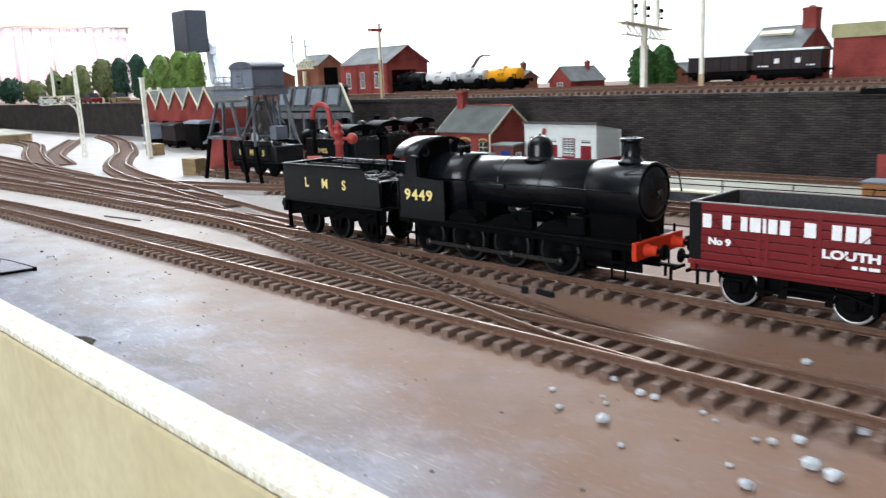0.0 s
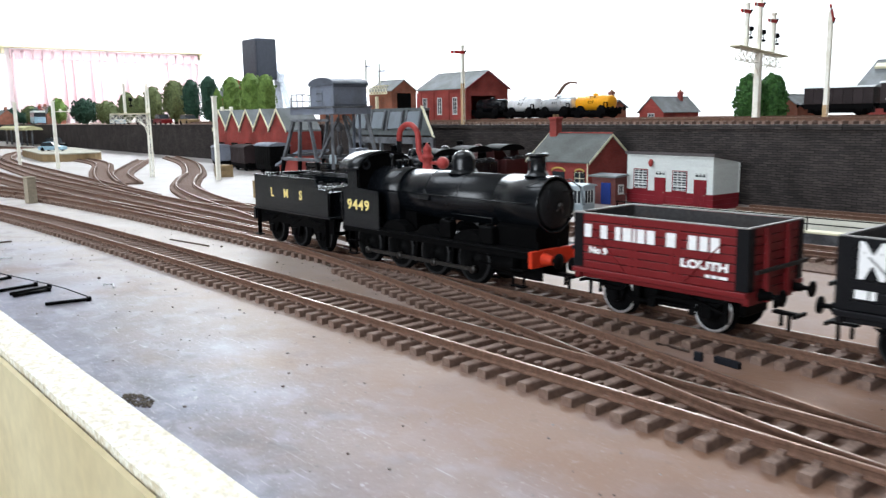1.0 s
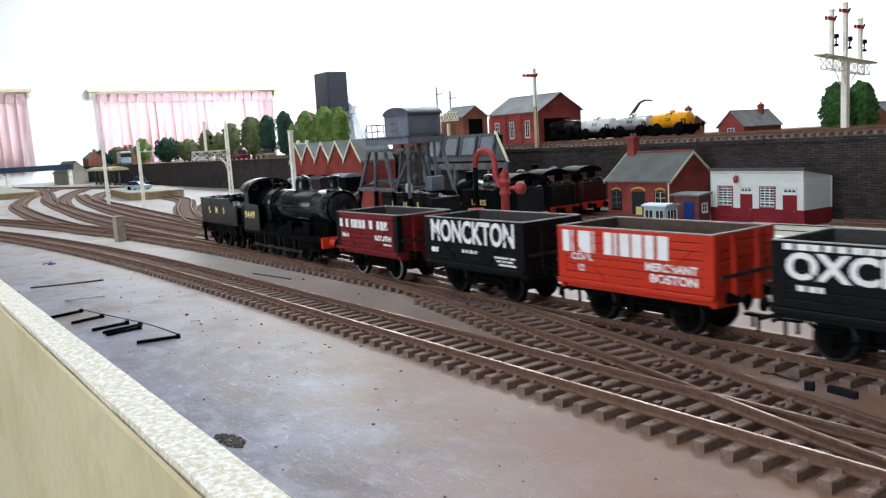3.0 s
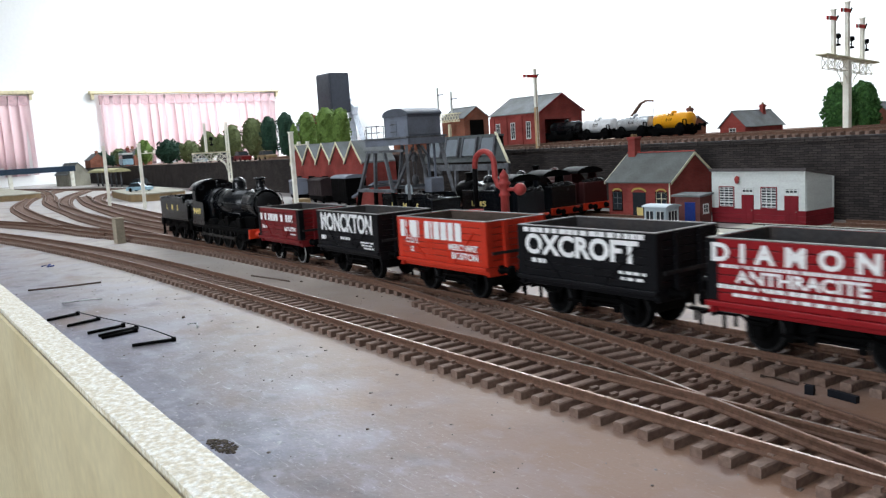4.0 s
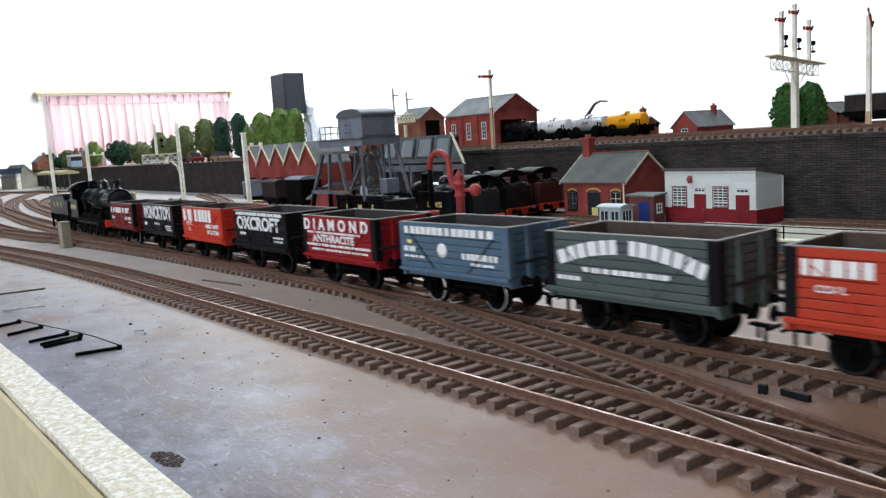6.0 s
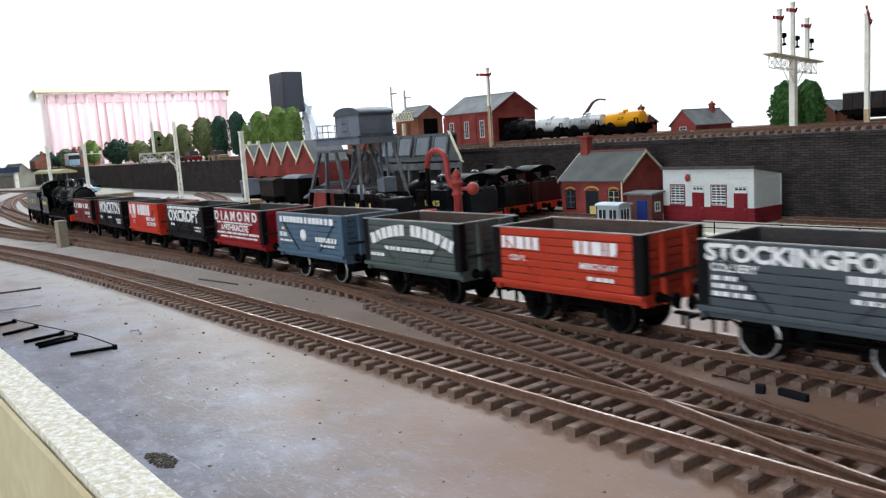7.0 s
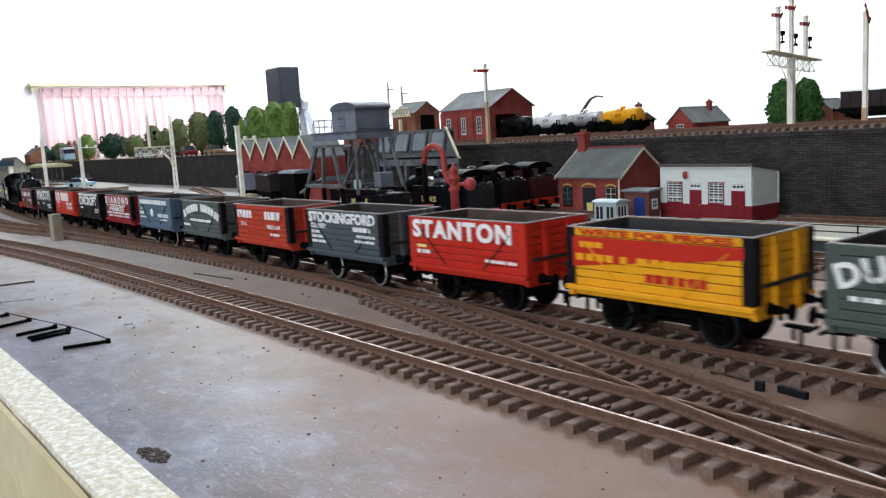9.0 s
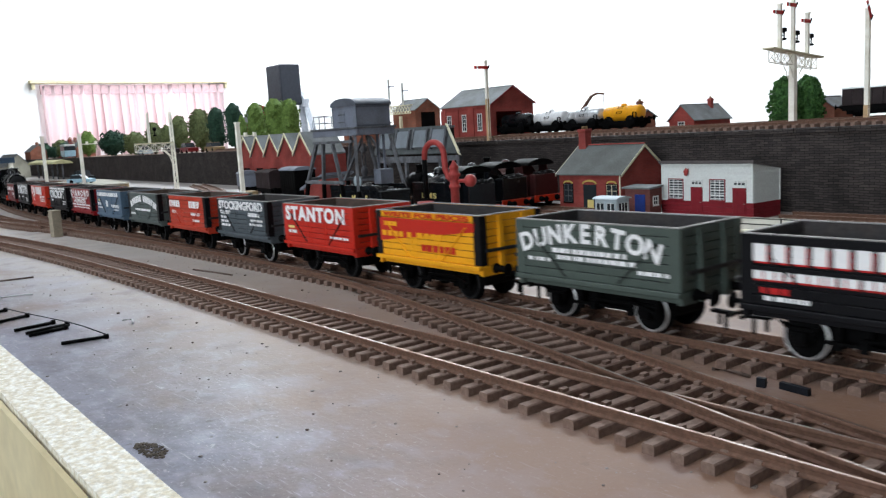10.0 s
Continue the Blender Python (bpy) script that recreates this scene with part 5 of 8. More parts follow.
COLUMNRED = mat("dull_red_iron", (0.34, 0.05, 0.045), 0.5, vary=0.12, stain=200, bump=0.1)
BROWNWOOD = mat("brown_van_wood", (0.03, 0.021, 0.022), 0.6, vary=0.15)
TAN = mat("tan_wood", (0.27, 0.19, 0.10), 0.7, vary=0.15)
YELLOWTRIM = mat("mustard_trim", (0.50, 0.38, 0.10), 0.6)
STONEPOST = mat("lichen_grey_post", (0.33, 0.29, 0.22), 0.8, vary=0.15)
DULLSLATE = mat("dull_green_grey_slate", (0.125, 0.135, 0.13), 0.75, vary=0.18, grain=900, stain=60, col2=(0.09, 0.095, 0.088), amount=0.45)
ROOFFELT = mat("brown_grey_roof_felt", (0.10, 0.088, 0.088), 0.8, vary=0.15)
PLATFORM = mat("pale_platform", (0.36, 0.345, 0.28), 0.75, vary=0.1, stain=40)


def roof_pair(th, x0, x1, y0, y1, ze, zr, over=1.5, thick=0.9, ridge="x", material=GREYROOF, barge=None):
    """Two roof slopes over a block, and the bargeboards."""
    a0, a1, b0, b1 = (x0, x1, y0, y1) if ridge == "x" else (y0, y1, x0, x1)
    mid = (b0 + b1) / 2
    k = (zr - ze) / (mid - b0)
    for s in (-1, 1):
        e = mid + s * ((b1 - b0) / 2 + over)
        ze2 = ze - over * k
        pts = [(mid, zr), (e, ze2), (e, ze2 + thick), (mid, zr + thick)]
        bm = BM()
        prism(bm, pts, a0 - over, a1 + over, "x" if ridge == "x" else "y")
        part("roof", bm, material, th)
        if barge:
            for end in (a0 - over - 0.35, a1 + over - 0.15):
                bm = BM()
                pts = [(mid, zr - 1.0), (e, ze2 - 1.0), (e, ze2 + thick + 0.15), (mid, zr + thick + 0.15)]
                prism(bm, pts, end, end + 0.5, "x" if ridge == "x" else "y")
                part("bargeboard", bm, barge, th)
    bm = BM()
    if ridge == "x":
        rod(bm, (a0 - over, mid, zr + thick), (a1 + over, mid, zr + thick), 0.7, n=6)
    else:
        rod(bm, (mid, a0 - over, zr + thick), (mid, a1 + over, zr + thick), 0.7, n=6)
    part("ridge", bm, material, th)


def gabled(bm, x0, x1, y0, y1, z0, ze, zr, ridge="x"):
    """Solid walls with two gables."""
    if ridge == "x":
        m = (y0 + y1) / 2
        prism(bm, [(y0, z0), (y1, z0), (y1, ze), (m, zr), (y0, ze)], x0, x1, "x")
    else:
        m = (x0 + x1) / 2
        prism(bm, [(x0, z0), (x1, z0), (x1, ze), (m, zr), (x0, ze)], y0, y1, "y")


def sash(th, x0, x1, z0, z1, y, frame_mat, bar_mat, nx=3, nz=4, face="y"):
    """A window in a near wall (face y) or a right-hand wall (face x): frame, dark pane, glazing bars."""
    def put(bm, a, b, lo, hi, d0, d1):
        if face == "y":
            box(bm, a, b, y - d1, y - d0, lo, hi)
        else:
            box(bm, y + d0, y + d1, a, b, lo, hi)
    bm = BM()
    put(bm, x0, x1, z0, z1, -0.2, 0.12)
    win = part("window", bm, GLASS_DARK, th)
    bm = BM()
    w = 0.7
    put(bm, x0 - w, x0, z0 - w, z1 + w, -0.2, 0.5)
    put(bm, x1, x1 + w, z0 - w, z1 + w, -0.2, 0.5)
    put(bm, x0, x1, z1, z1 + w, -0.2, 0.5)
    put(bm, x0 - w, x1 + w, z0 - w - 0.5, z0, -0.2, 0.9)
    part("window_frame", bm, frame_mat, win)
    bm = BM()
    for i in range(nx + 1):
        u = x0 + (x1 - x0) * i / nx
        put(bm, u - 0.25, u + 0.25, z0, z1, 0.1, 0.36)
    for i in range(nz + 1):
        u = z0 + (z1 - z0) * i / nz
        put(bm, x0, x1, u - 0.25, u + 0.25, 0.1, 0.33)
    part("glazing_bars", bm, bar_mat, win)


def hut():
    th = thing("station_hut", P(-328, 505, 0, 0, 0, -4), "white clapboard hut with maroon base, doors and grey flat roof", "hut")
    x0, x1, d, zf, zb = -38, 38, 30, 37.6, 32.6
    bm = BM()
    prism(bm, [(0.4, 0), (d, 0), (d, zb), (0.4, zf)], x0 + 0.3, x1 - 0.3, "x")
    part("wall", bm, WHITEWOOD, th)
    for i in range(14):
        z = 11 + i * 1.9
        bm = BM()
        prism(bm, [(-0.6, z), (0.45, z), (0.45, z + 1.66), (-0.05, z + 1.66)], x0, x1, "x")
        part("clapboard", bm, WHITEWOOD, th)
        if z + 1.9 < zb + 0.6:
            bm = BM()
            prism(bm, [(x1 + 0.6, z), (x1 - 0.35, z), (x1 - 0.35, z + 1.66), (x1 + 0.05, z + 1.66)], 0.5, d, "y")
            part("clapboard", bm, WHITEWOOD, th)
    for i in range(3):
        z = 0.05 + i * 3.65
        bm = BM()
        box(bm, x0 - 0.2, x1 + 0.6, -0.6, d + 0.2, z, z + 3.55, ch=0.12)
        part("base_board", bm, MAROONWOOD, th)
    for x in (x0, x1 - 1):
        bm = BM()
        box(bm, x, x + 1.1, -0.7, 0.4, 11, zf - 0.3)
        part("corner_post", bm, WHITEWOOD, th)
    bm = BM()
    box(bm, x1 - 0.1, x1 + 0.8, d - 0.9, d + 0.2, 11, zb - 0.4)
    part("corner_post", bm, WHITEWOOD, th)
    for a, b in ((-31, -19), (4.5, 16)):
        sash(th, a, b, 12.2, 26, -0.3, MAROONWOOD, WHITEWOOD)
    for a, b in ((-12, -2), (22.5, 33)):
        bm = BM()
        box(bm, a, b, -0.9, 0.2, 0.6, 21.0, ch=0.15)
        for k in (0, 1):
            u = a + 1 + k * (b - a) / 2
            box(bm, u, u + (b - a) / 2 - 2, -1.15, -0.8, 2.5, 9.5, ch=0.1)
            box(bm, u, u + (b - a) / 2 - 2, -1.15, -0.8, 11, 19.5, ch=0.1)
        door = part("door", bm, MAROONWOOD, th, "maroon panelled door")
        bm = BM()
        lathe(bm, [(0.05, -1.7), (0.45, -1.5), (0.45, -0.9)], at=(b - 1.2, 0, 10.2), axis="y", n=8)
        part("door_knob", bm, STEEL, door)
        sash(th, a + 0.8, b - 0.8, 22.2, 25.4, -0.3, WHITEWOOD, WHITEWOOD, 3, 1)
    bm = BM()
    bar(bm, (-14, -0.3, 33.4), (-14, -3, 33.4), 0.6, 0.6)
    lathe(bm, [(0.3, 34.4), (1.3, 33.4), (1.9, 32.2), (1.2, 29.2), (0.4, 28.8)], at=(-14, -3, 0), n=8)
    part("wall_lantern", bm, COLUMNRED, th, "red iron wall lantern")
    bm = BM()
    prism(bm, [(-2.2, zf), (d + 1.2, zb - 0.2), (d + 1.2, zb + 1.6), (-2.2, zf + 2.0)], x0 - 1.2, x1 + 1.6, "x")
    part("roof", bm, ROOFFELT, th)


hut()


def office():
    th = thing("yard_office", P(2, 3, 0), "red brick office with slate roof and brick chimney", "small building")
    x0, x1, y0, y1, ze, zr = -461, -398, 495, 549, 31.0, 51.5
    bm = BM()
    gabled(bm, x0, x1, y0, y1, 0, ze, zr - 0.3)
    part("wall", bm, REDBRICK, th)
    roof_pair(th, x0, x1, y0, y1, ze, zr - 0.6, over=2.2, barge=CREAM, material=DULLSLATE)
    bm = BM()
    rod(bm, (x0 - 2.4, (y0 + y1) / 2, zr + 0.75), (x1 + 2.1, (y0 + y1) / 2, zr + 0.75), 0.75, n=6)
    part("ridge_tile", bm, REDBRICK, th)
    bm = BM()
    box(bm, -459.6, -452.4, 518.4, 525.6, 44, 63)
    box(bm, -460.4, -451.6, 517.6, 526.4, 63, 65.5, ch=0.4)
    ch = part("chimney", bm, REDBRICK, th, "red brick chimney stack")
    bm = BM()
    for yy in (520, 524):
        lathe(bm, [(1.3, 65.4), (1.1, 67.4), (1.2, 67.7)], at=(-456, yy, 0), n=10)
    part("chimney_pot", bm, TAN, ch)
    for a, b, lo in ((-456, -447, 8), (-412, -402, 8)):
        sash(th, a, b, lo, 22, y0, MATTBLACK, GREYWOOD if a < -430 else CREAM, 2, 3)
        bm = BM()
        pts = [((a + b) / 2 + 5.0 * math.cos(t), 22.6 + 2.6 * math.sin(t)) for t in np.linspace(0, math.pi, 9)]
        pts += [((a + b) / 2 + 4.0 * math.cos(t), 22.6 + 1.4 * math.sin(t)) for t in np.linspace(math.pi, 0, 9)]
        prism(bm, pts, y0 - 0.7, y0 + 0.1, "y")
        part("window_arch", bm, YELLOWTRIM, th)
    bm = BM()
    box(bm, -435.5, -422.5, y0 - 0.5, y0 + 0.2, 0.4, 22, ch=0.15)
    part("door", bm, GLASS_DARK, th, "wide dark double door")
    bm = BM()
    pts = [(-429 + 7.4 * math.cos(t), 22.4 + 3.4 * math.sin(t)) for t in np.linspace(0, math.pi, 11)]
    pts += [(-429 + 6.2 * math.cos(t), 22.4 + 2.0 * math.sin(t)) for t in np.linspace(math.pi, 0, 11)]
    prism(bm, pts, y0 - 0.7, y0 + 0.1, "y")
    part("door_arch", bm, YELLOWTRIM, th)
    bm = BM()
    box(bm, -431, -425, y0 - 0.9, y0 - 0.52, 3, 10)
    part("notice", bm, YELLOW_LINE, th, "pale yellow notice on the door")
    bm = BM()
    rod(bm, (x1 - 0.6, y0 - 0.9, 0), (x1 - 0.6, y0 - 0.9, ze - 1), 0.55, n=8)
    part("drainpipe", bm, CREAM, th)
    bm = BM()
    box(bm, x0 - 0.4, x1 + 0.4, y0 - 0.4, y1 + 0.4, 0.03, 2.6)
    part("plinth", bm, GREYWOOD, th)


office()


def outhouse():
    th = thing("outhouse", P(0, 0, 0), "brick lean-to outhouse with blue door and grey roof", "shed")
    bm = BM()
    box(bm, -383, -361, 486, 499, 0, 20.5)
    part("wall", bm, PLUMBRICK, th)
    bm = BM()
    prism(bm, [(484, 20.5), (500, 21.4), (500, 22.8), (484, 21.8)], -385, -359, "x")
    part("roof", bm, GREYROOF, th)
    bm = BM()
    box(bm, -374, -365, 485.4, 486.4, 0.4, 16.5, ch=0.15)
    part("door", bm, BLUE, th, "deep blue plank door")
    sash(th, 490.0, 495.0, 9, 14.5, -361, WHITEWOOD, WHITEWOOD, 2, 2, face="x")


outhouse()


def kiosk():
    th = thing("glazed_kiosk", P(-366, 443, 0), "small pale blue grey glazed kiosk", "kiosk")
    bm = BM()
    box(bm, -9.5, 9.5, 0, 13.5, 0, 17.0)
    part("body", bm, PALEBLUE, th)
    for a, b in ((-8.0, -1.2), (1.2, 8.0)):
        sash(th, a, b, 5, 14.4, 0, PALEBLUE, WHITEWOOD, 2, 1)
    sash(th, 2.0, 11.5, 5, 14.4, 9.5, PALEBLUE, WHITEWOOD, 3, 1, face="x")
    bm = BM()
    up = [(6.75 + 8.2 * math.cos(t), 17.0 + 1.9 * math.sin(t)) for t in np.linspace(0, math.pi, 11)]
    prism(bm, up, -10.8, 10.8, "x")
    part("roof", bm, PALEBLUE, th)


kiosk()


def water_tower():
    """A raised grey tank with a barrel roof on a splayed timber frame over the yard track, with a hoist beneath."""
    th = thing("water_tower", P(0, 0, 0), "grey raised tank hut on a splayed timber trestle", "water tower")
    x0, x1, y0, y1 = -533, -500, 332, 361
    bm = BM()
    box(bm, x0, x1, y0, y1, 76.6, 92.6)
    tank = part("tank", bm, TANKGREY, th, "grey riveted tank body")
    mid = (x0 + x1) / 2
    bm = BM()
    arc = [(mid + 17.6 * math.cos(t), 92.4 + 5.4 * math.sin(t)) for t in np.linspace(0, math.pi, 17)]
    prism(bm, arc + [(mid - 17.0, 91.8), (mid + 17.0, 91.8)], y0 - 1.3, y1 + 1.3, "y", smooth=False)
    part("barrel_roof", bm, TANKROOF, tank)
    for x in (x0, x1 - 0.9):
        bm = BM()
        box(bm, x, x + 0.9, y0 - 0.35, y0 - 0.02, 76.7, 91.7)
        part("corner_strip", bm, TANKROOF, tank)
    bm = BM()
    box(bm, x1 + 0.02, x1 + 0.4, y0, y1, 76.65, 77.8)
    box(bm, x1 + 0.02, x1 + 0.4, y0, y1, 90.4, 91.6)
    part("edge_strip", bm, TANKROOF, tank)
    bm = BM()
    box(bm, x0 + 9, x0 + 17, y0 - 0.5, y0 - 0.02, 77, 89, ch=0.15)
    door = part("tank_door", bm, TANKGREY, tank)
    for z in (80, 85.5):
        bm = BM()
        box(bm, x0 + 9, x0 + 17, y0 - 0.9, y0 - 0.52, z, z + 0.8)
        part("hinge", bm, GREYWOOD, door)
    # gallery rail round the open end of the deck
    for px, py in ((-556, 329), (-556, 345), (-556, 362), (-548, 329), (-540, 329)):
        bm = BM()
        rod(bm, (px, py, 76.5), (px, py, 86.4), 0.32, n=6)
        part("rail_post", bm, GREYWOOD, th)
    for z in (81, 86):
        bm = BM()
        tube(bm, [(-556, 362, z), (-556, 329, z), (-536, 329, z)], 0.28, 6)
        part("gallery_rail", bm, GREYWOOD, th)
    bm = BM()
    tube(bm, [(-557, 329, 76.6), (-559, 329, 80), (-557, 329, 84)], 0.28, 6)
    part("gallery_rail", bm, GREYWOOD, th)
    # deck of planks on two girders
    bm = BM()
    box(bm, -559, -496.5, 327, 364, 75.2, 76.5, ch=0.2)
    part("deck", bm, GREYWOOD, th)
    for yy in (329.5, 361.5):
        bm = BM()
        box(bm, -558, -497, yy - 1.2, yy + 1.2, 70.4, 75.15, ch=0.3)
        part("deck_beam", bm, TANKGREY, th)
    for x in (-556, -520, -498):
        bm = BM()
        box(bm, x - 1.2, x + 1.2, 331, 360, 70.6, 75.1)
        part("deck_beam", bm, TANKGREY, th)
    bm = BM()
    bar(bm, (-560, 330, 66.2), (-505, 330, 66.2), 2.0, 1.8)
    part("head_beam", bm, GREYWOOD, th)
    # splayed legs, grey above the sill and black below
    legs = [((-556, 330, 66), (-570, 328, 36)), ((-548, 331, 66), (-551, 331, 36)), ((-533, 330, 66), (-521, 328, 36)),
            ((-556, 362, 70), (-568, 364, 36)), ((-533, 362, 70), (-522, 364, 36))]
    for top, low in legs:
        bm = BM()
        bar(bm, top, low, 2.3, 2.3)
        part("leg", bm, GREYWOOD, th)
        foot = tuple(low[i] + (low[i] - top[i]) * (36.0 / (top[2] - low[2])) * (0.6, 0.6, 1)[i] for i in range(3))
        bm = BM()
        bar(bm, (low[0], low[1], 35), (foot[0], foot[1], 0), 2.5, 2.5)
        part("foot", bm, MATTBLACK, th)
    for top, low in (((-501, 361, 70), (-493, 366, 30)), ((-503, 331, 70), (-497, 327, 30))):
        bm = BM()
        bar(bm, top, low, 2.3, 2.3)
        part("leg", bm, GREYWOOD, th)
        bm = BM()
        bar(bm, low, (low[0] + 5, low[1], 0), 2.3, 2.3)
        part("foot", bm, MATTBLACK, th)
    for yy in (328, 364):
        bm = BM()
        bar(bm, (-573, yy, 36), (-517, yy, 36), 2.2, 2.4)
        part("sill_beam", bm, GREYWOOD, th)
    for x in (-570, -521):
        bm = BM()
        bar(bm, (x, 329.3, 38.4), (x, 362.7, 38.4), 2.0, 2.0)
        part("sill_beam", bm, GREYWOOD, th)
    bm = BM()
    bar(bm, (-498, 332, 65), (-519, 330, 38), 1.7, 1.7)
    part("brace", bm, GREYWOOD, th)
    bm = BM()
    bar(bm, (-527, 361, 69), (-504, 361, 46), 1.7, 1.7)
    part("brace", bm, GREYWOOD, th)
    bm = BM()
    bar(bm, (-566, 363, 42), (-542, 363, 68), 1.5, 1.5)
    part("brace", bm, GREYWOOD, th)
    # hoist: two uprights, a pulley, a chain block and a winding wheel on the stage
    for x in (-511, -503):
        bm = BM()
        bar(bm, (x, 356, 70.3), (x, 356, 36), 1.5, 1.5)
        part("hoist_post", bm, TANKGREY, th)
    bm = BM()
    lathe(bm, [(0.05, -1.2), (3.4, -1.2), (3.4, -0.6), (2.8, -0.3), (2.8, 0.3), (3.4, 0.6), (3.4, 1.2), (0.05, 1.2)], at=(-507, 340, 61), axis="y", n=18)
    part("pulley", bm, GREYWOOD, th)
    bm = BM()
    rod(bm, (-507, 340, 70.4), (-507, 340, 60), 0.5, n=6)
    rod(bm, (-509, 340, 61), (-509, 340, 46), 0.35, n=6)
    rod(bm, (-505, 340, 61), (-505, 340, 46), 0.35, n=6)
    lathe(bm, [(0.3, 48), (2.2, 46.5), (2.6, 43.0), (1.6, 40.6), (0.3, 39.6)], at=(-507, 340, 0), n=12)
    part("chain_block", bm, GREYWOOD, th)
    bm = BM()
    lathe(bm, [(2.0, -0.6), (4.6, -0.6), (4.6, 0.6), (2.0, 0.6)], at=(-508, 334, 36.5), axis="y", n=20)
    part("winding_wheel", bm, PALEBLUE, th)
    bm = BM()
    box(bm, -503, -494, 345, 357, 34, 45, ch=0.5)
    part("winch_box", bm, TANKGREY, th)


TANKROOF = mat("dark_grey_tank_roof", (0.10, 0.112, 0.135), 0.5, vary=0.1, stain=120, col2=(0.07, 0.075, 0.088), amount=0.35)
water_tower()


def yard_tender(x, y, rz):
    """A low black tender standing under the raised tank."""
    th = thing("standing_tender", P(x, y, 4.6, 0, 0, rz), "black tender with straw letters standing under the raised tank", "tender", "engines standing in the yard")
    bm = BM()
    box(bm, -35, 35, -14.2, 14.2, 11.6, 12.8, ch=0.2)
    part("footplate", bm, BLACK, th)
    bm = BM()
    box(bm, -34, 34, -13.6, 13.6, 12.85, 25.6, ch=0.8)
    part("tank", bm, BLACK, th)
    for sy in (-1, 1):
        bm = BM()
        prism(bm, [(-34, 25.6), (30, 25.6), (27, 29.0), (-34, 29.0)], sy * 13.2 - 0.35, sy * 13.2 + 0.35, "y")
        part("coping", bm, BLACK, th)
        for xx in (-22, 0, 22):
            bm = BM()
            lathe(bm, [(0.05, -1), (6.2, -1), (6.8, 0.2), (7.3, 0.8), (0.05, 1.0)], at=(xx, sy * 8.6, 7.2), axis="y", n=18)
            part("wheel", bm, MATTBLACK, th)
        bm = BM()
        prism(bm, [(-34, 11.5), (34, 11.5), (34, 7.4), (-34, 7.4)], sy * 11.6 - 0.4, sy * 11.6 + 0.4, "y")
        part("outside_frame", bm, MATTBLACK, th)
    bm = BM()
    rng = random.Random(14)
    for _ in range(60):
        lump(bm, (rng.uniform(-28, 24), rng.uniform(-11, 11), rng.uniform(25.4, 28.4)), rng.uniform(1.2, 2.4), rng.random())
    tagged(part("coal", bm, COAL, th, "small black coal lumps"), kind="stuff")
    for ch, xx in (("L", -18), ("M", -1), ("S", 16)):
        letters(th, ch, xx, 19.4, 5.0, -13.75, YELLOW_LINE, bold=0.14)


yard_tender(-512, 346.5, 0)
track([(-440, 346), (-520, 347), (-620, 349)], "short yard road beneath the raised tank", z=-0.2)


def coal_stage_hut():
    th = thing("lean_to_hut", P(0, 0, 0), "red hut with a steep single-pitch grey roof", "shed")
    bm = BM()
    prism(bm, [(-655, 0), (-618, 0), (-618, 37), (-655, 25)], 372, 398, "y")
    part("wall", bm, REDBRICK, th)
    bm = BM()
    prism(bm, [(-658, 24.4), (-616, 38.0), (-616, 40.0), (-658, 26.4)], 369, 401, "y")
    part("roof", bm, TANKGREY, th)


coal_stage_hut()


def crate(x, y, w, d, h, rz, material, label):
    th = thing("wooden_crate", P(x, y, 0, 0, 0, rz), label, "crate", "crates in the yard")
    for i in range(4):
        bm = BM()
        box(bm, -w / 2, w / 2, -d / 2, d / 2, i * h / 4 + 0.08, (i + 1) * h / 4, ch=0.25)
        part("board", bm, material, th)


crate(-622, 338, 20, 12, 15, 8, TAN, "tan boarded crate beside the raised tank")
crate(-893, 432, 24, 14, 14, -5, TAN, "wide tan boarded crate by the siding")
crate(-405, 300 + 42, 12, 9, 7, 10, PLATFORM, "small pale crate behind the loop line")


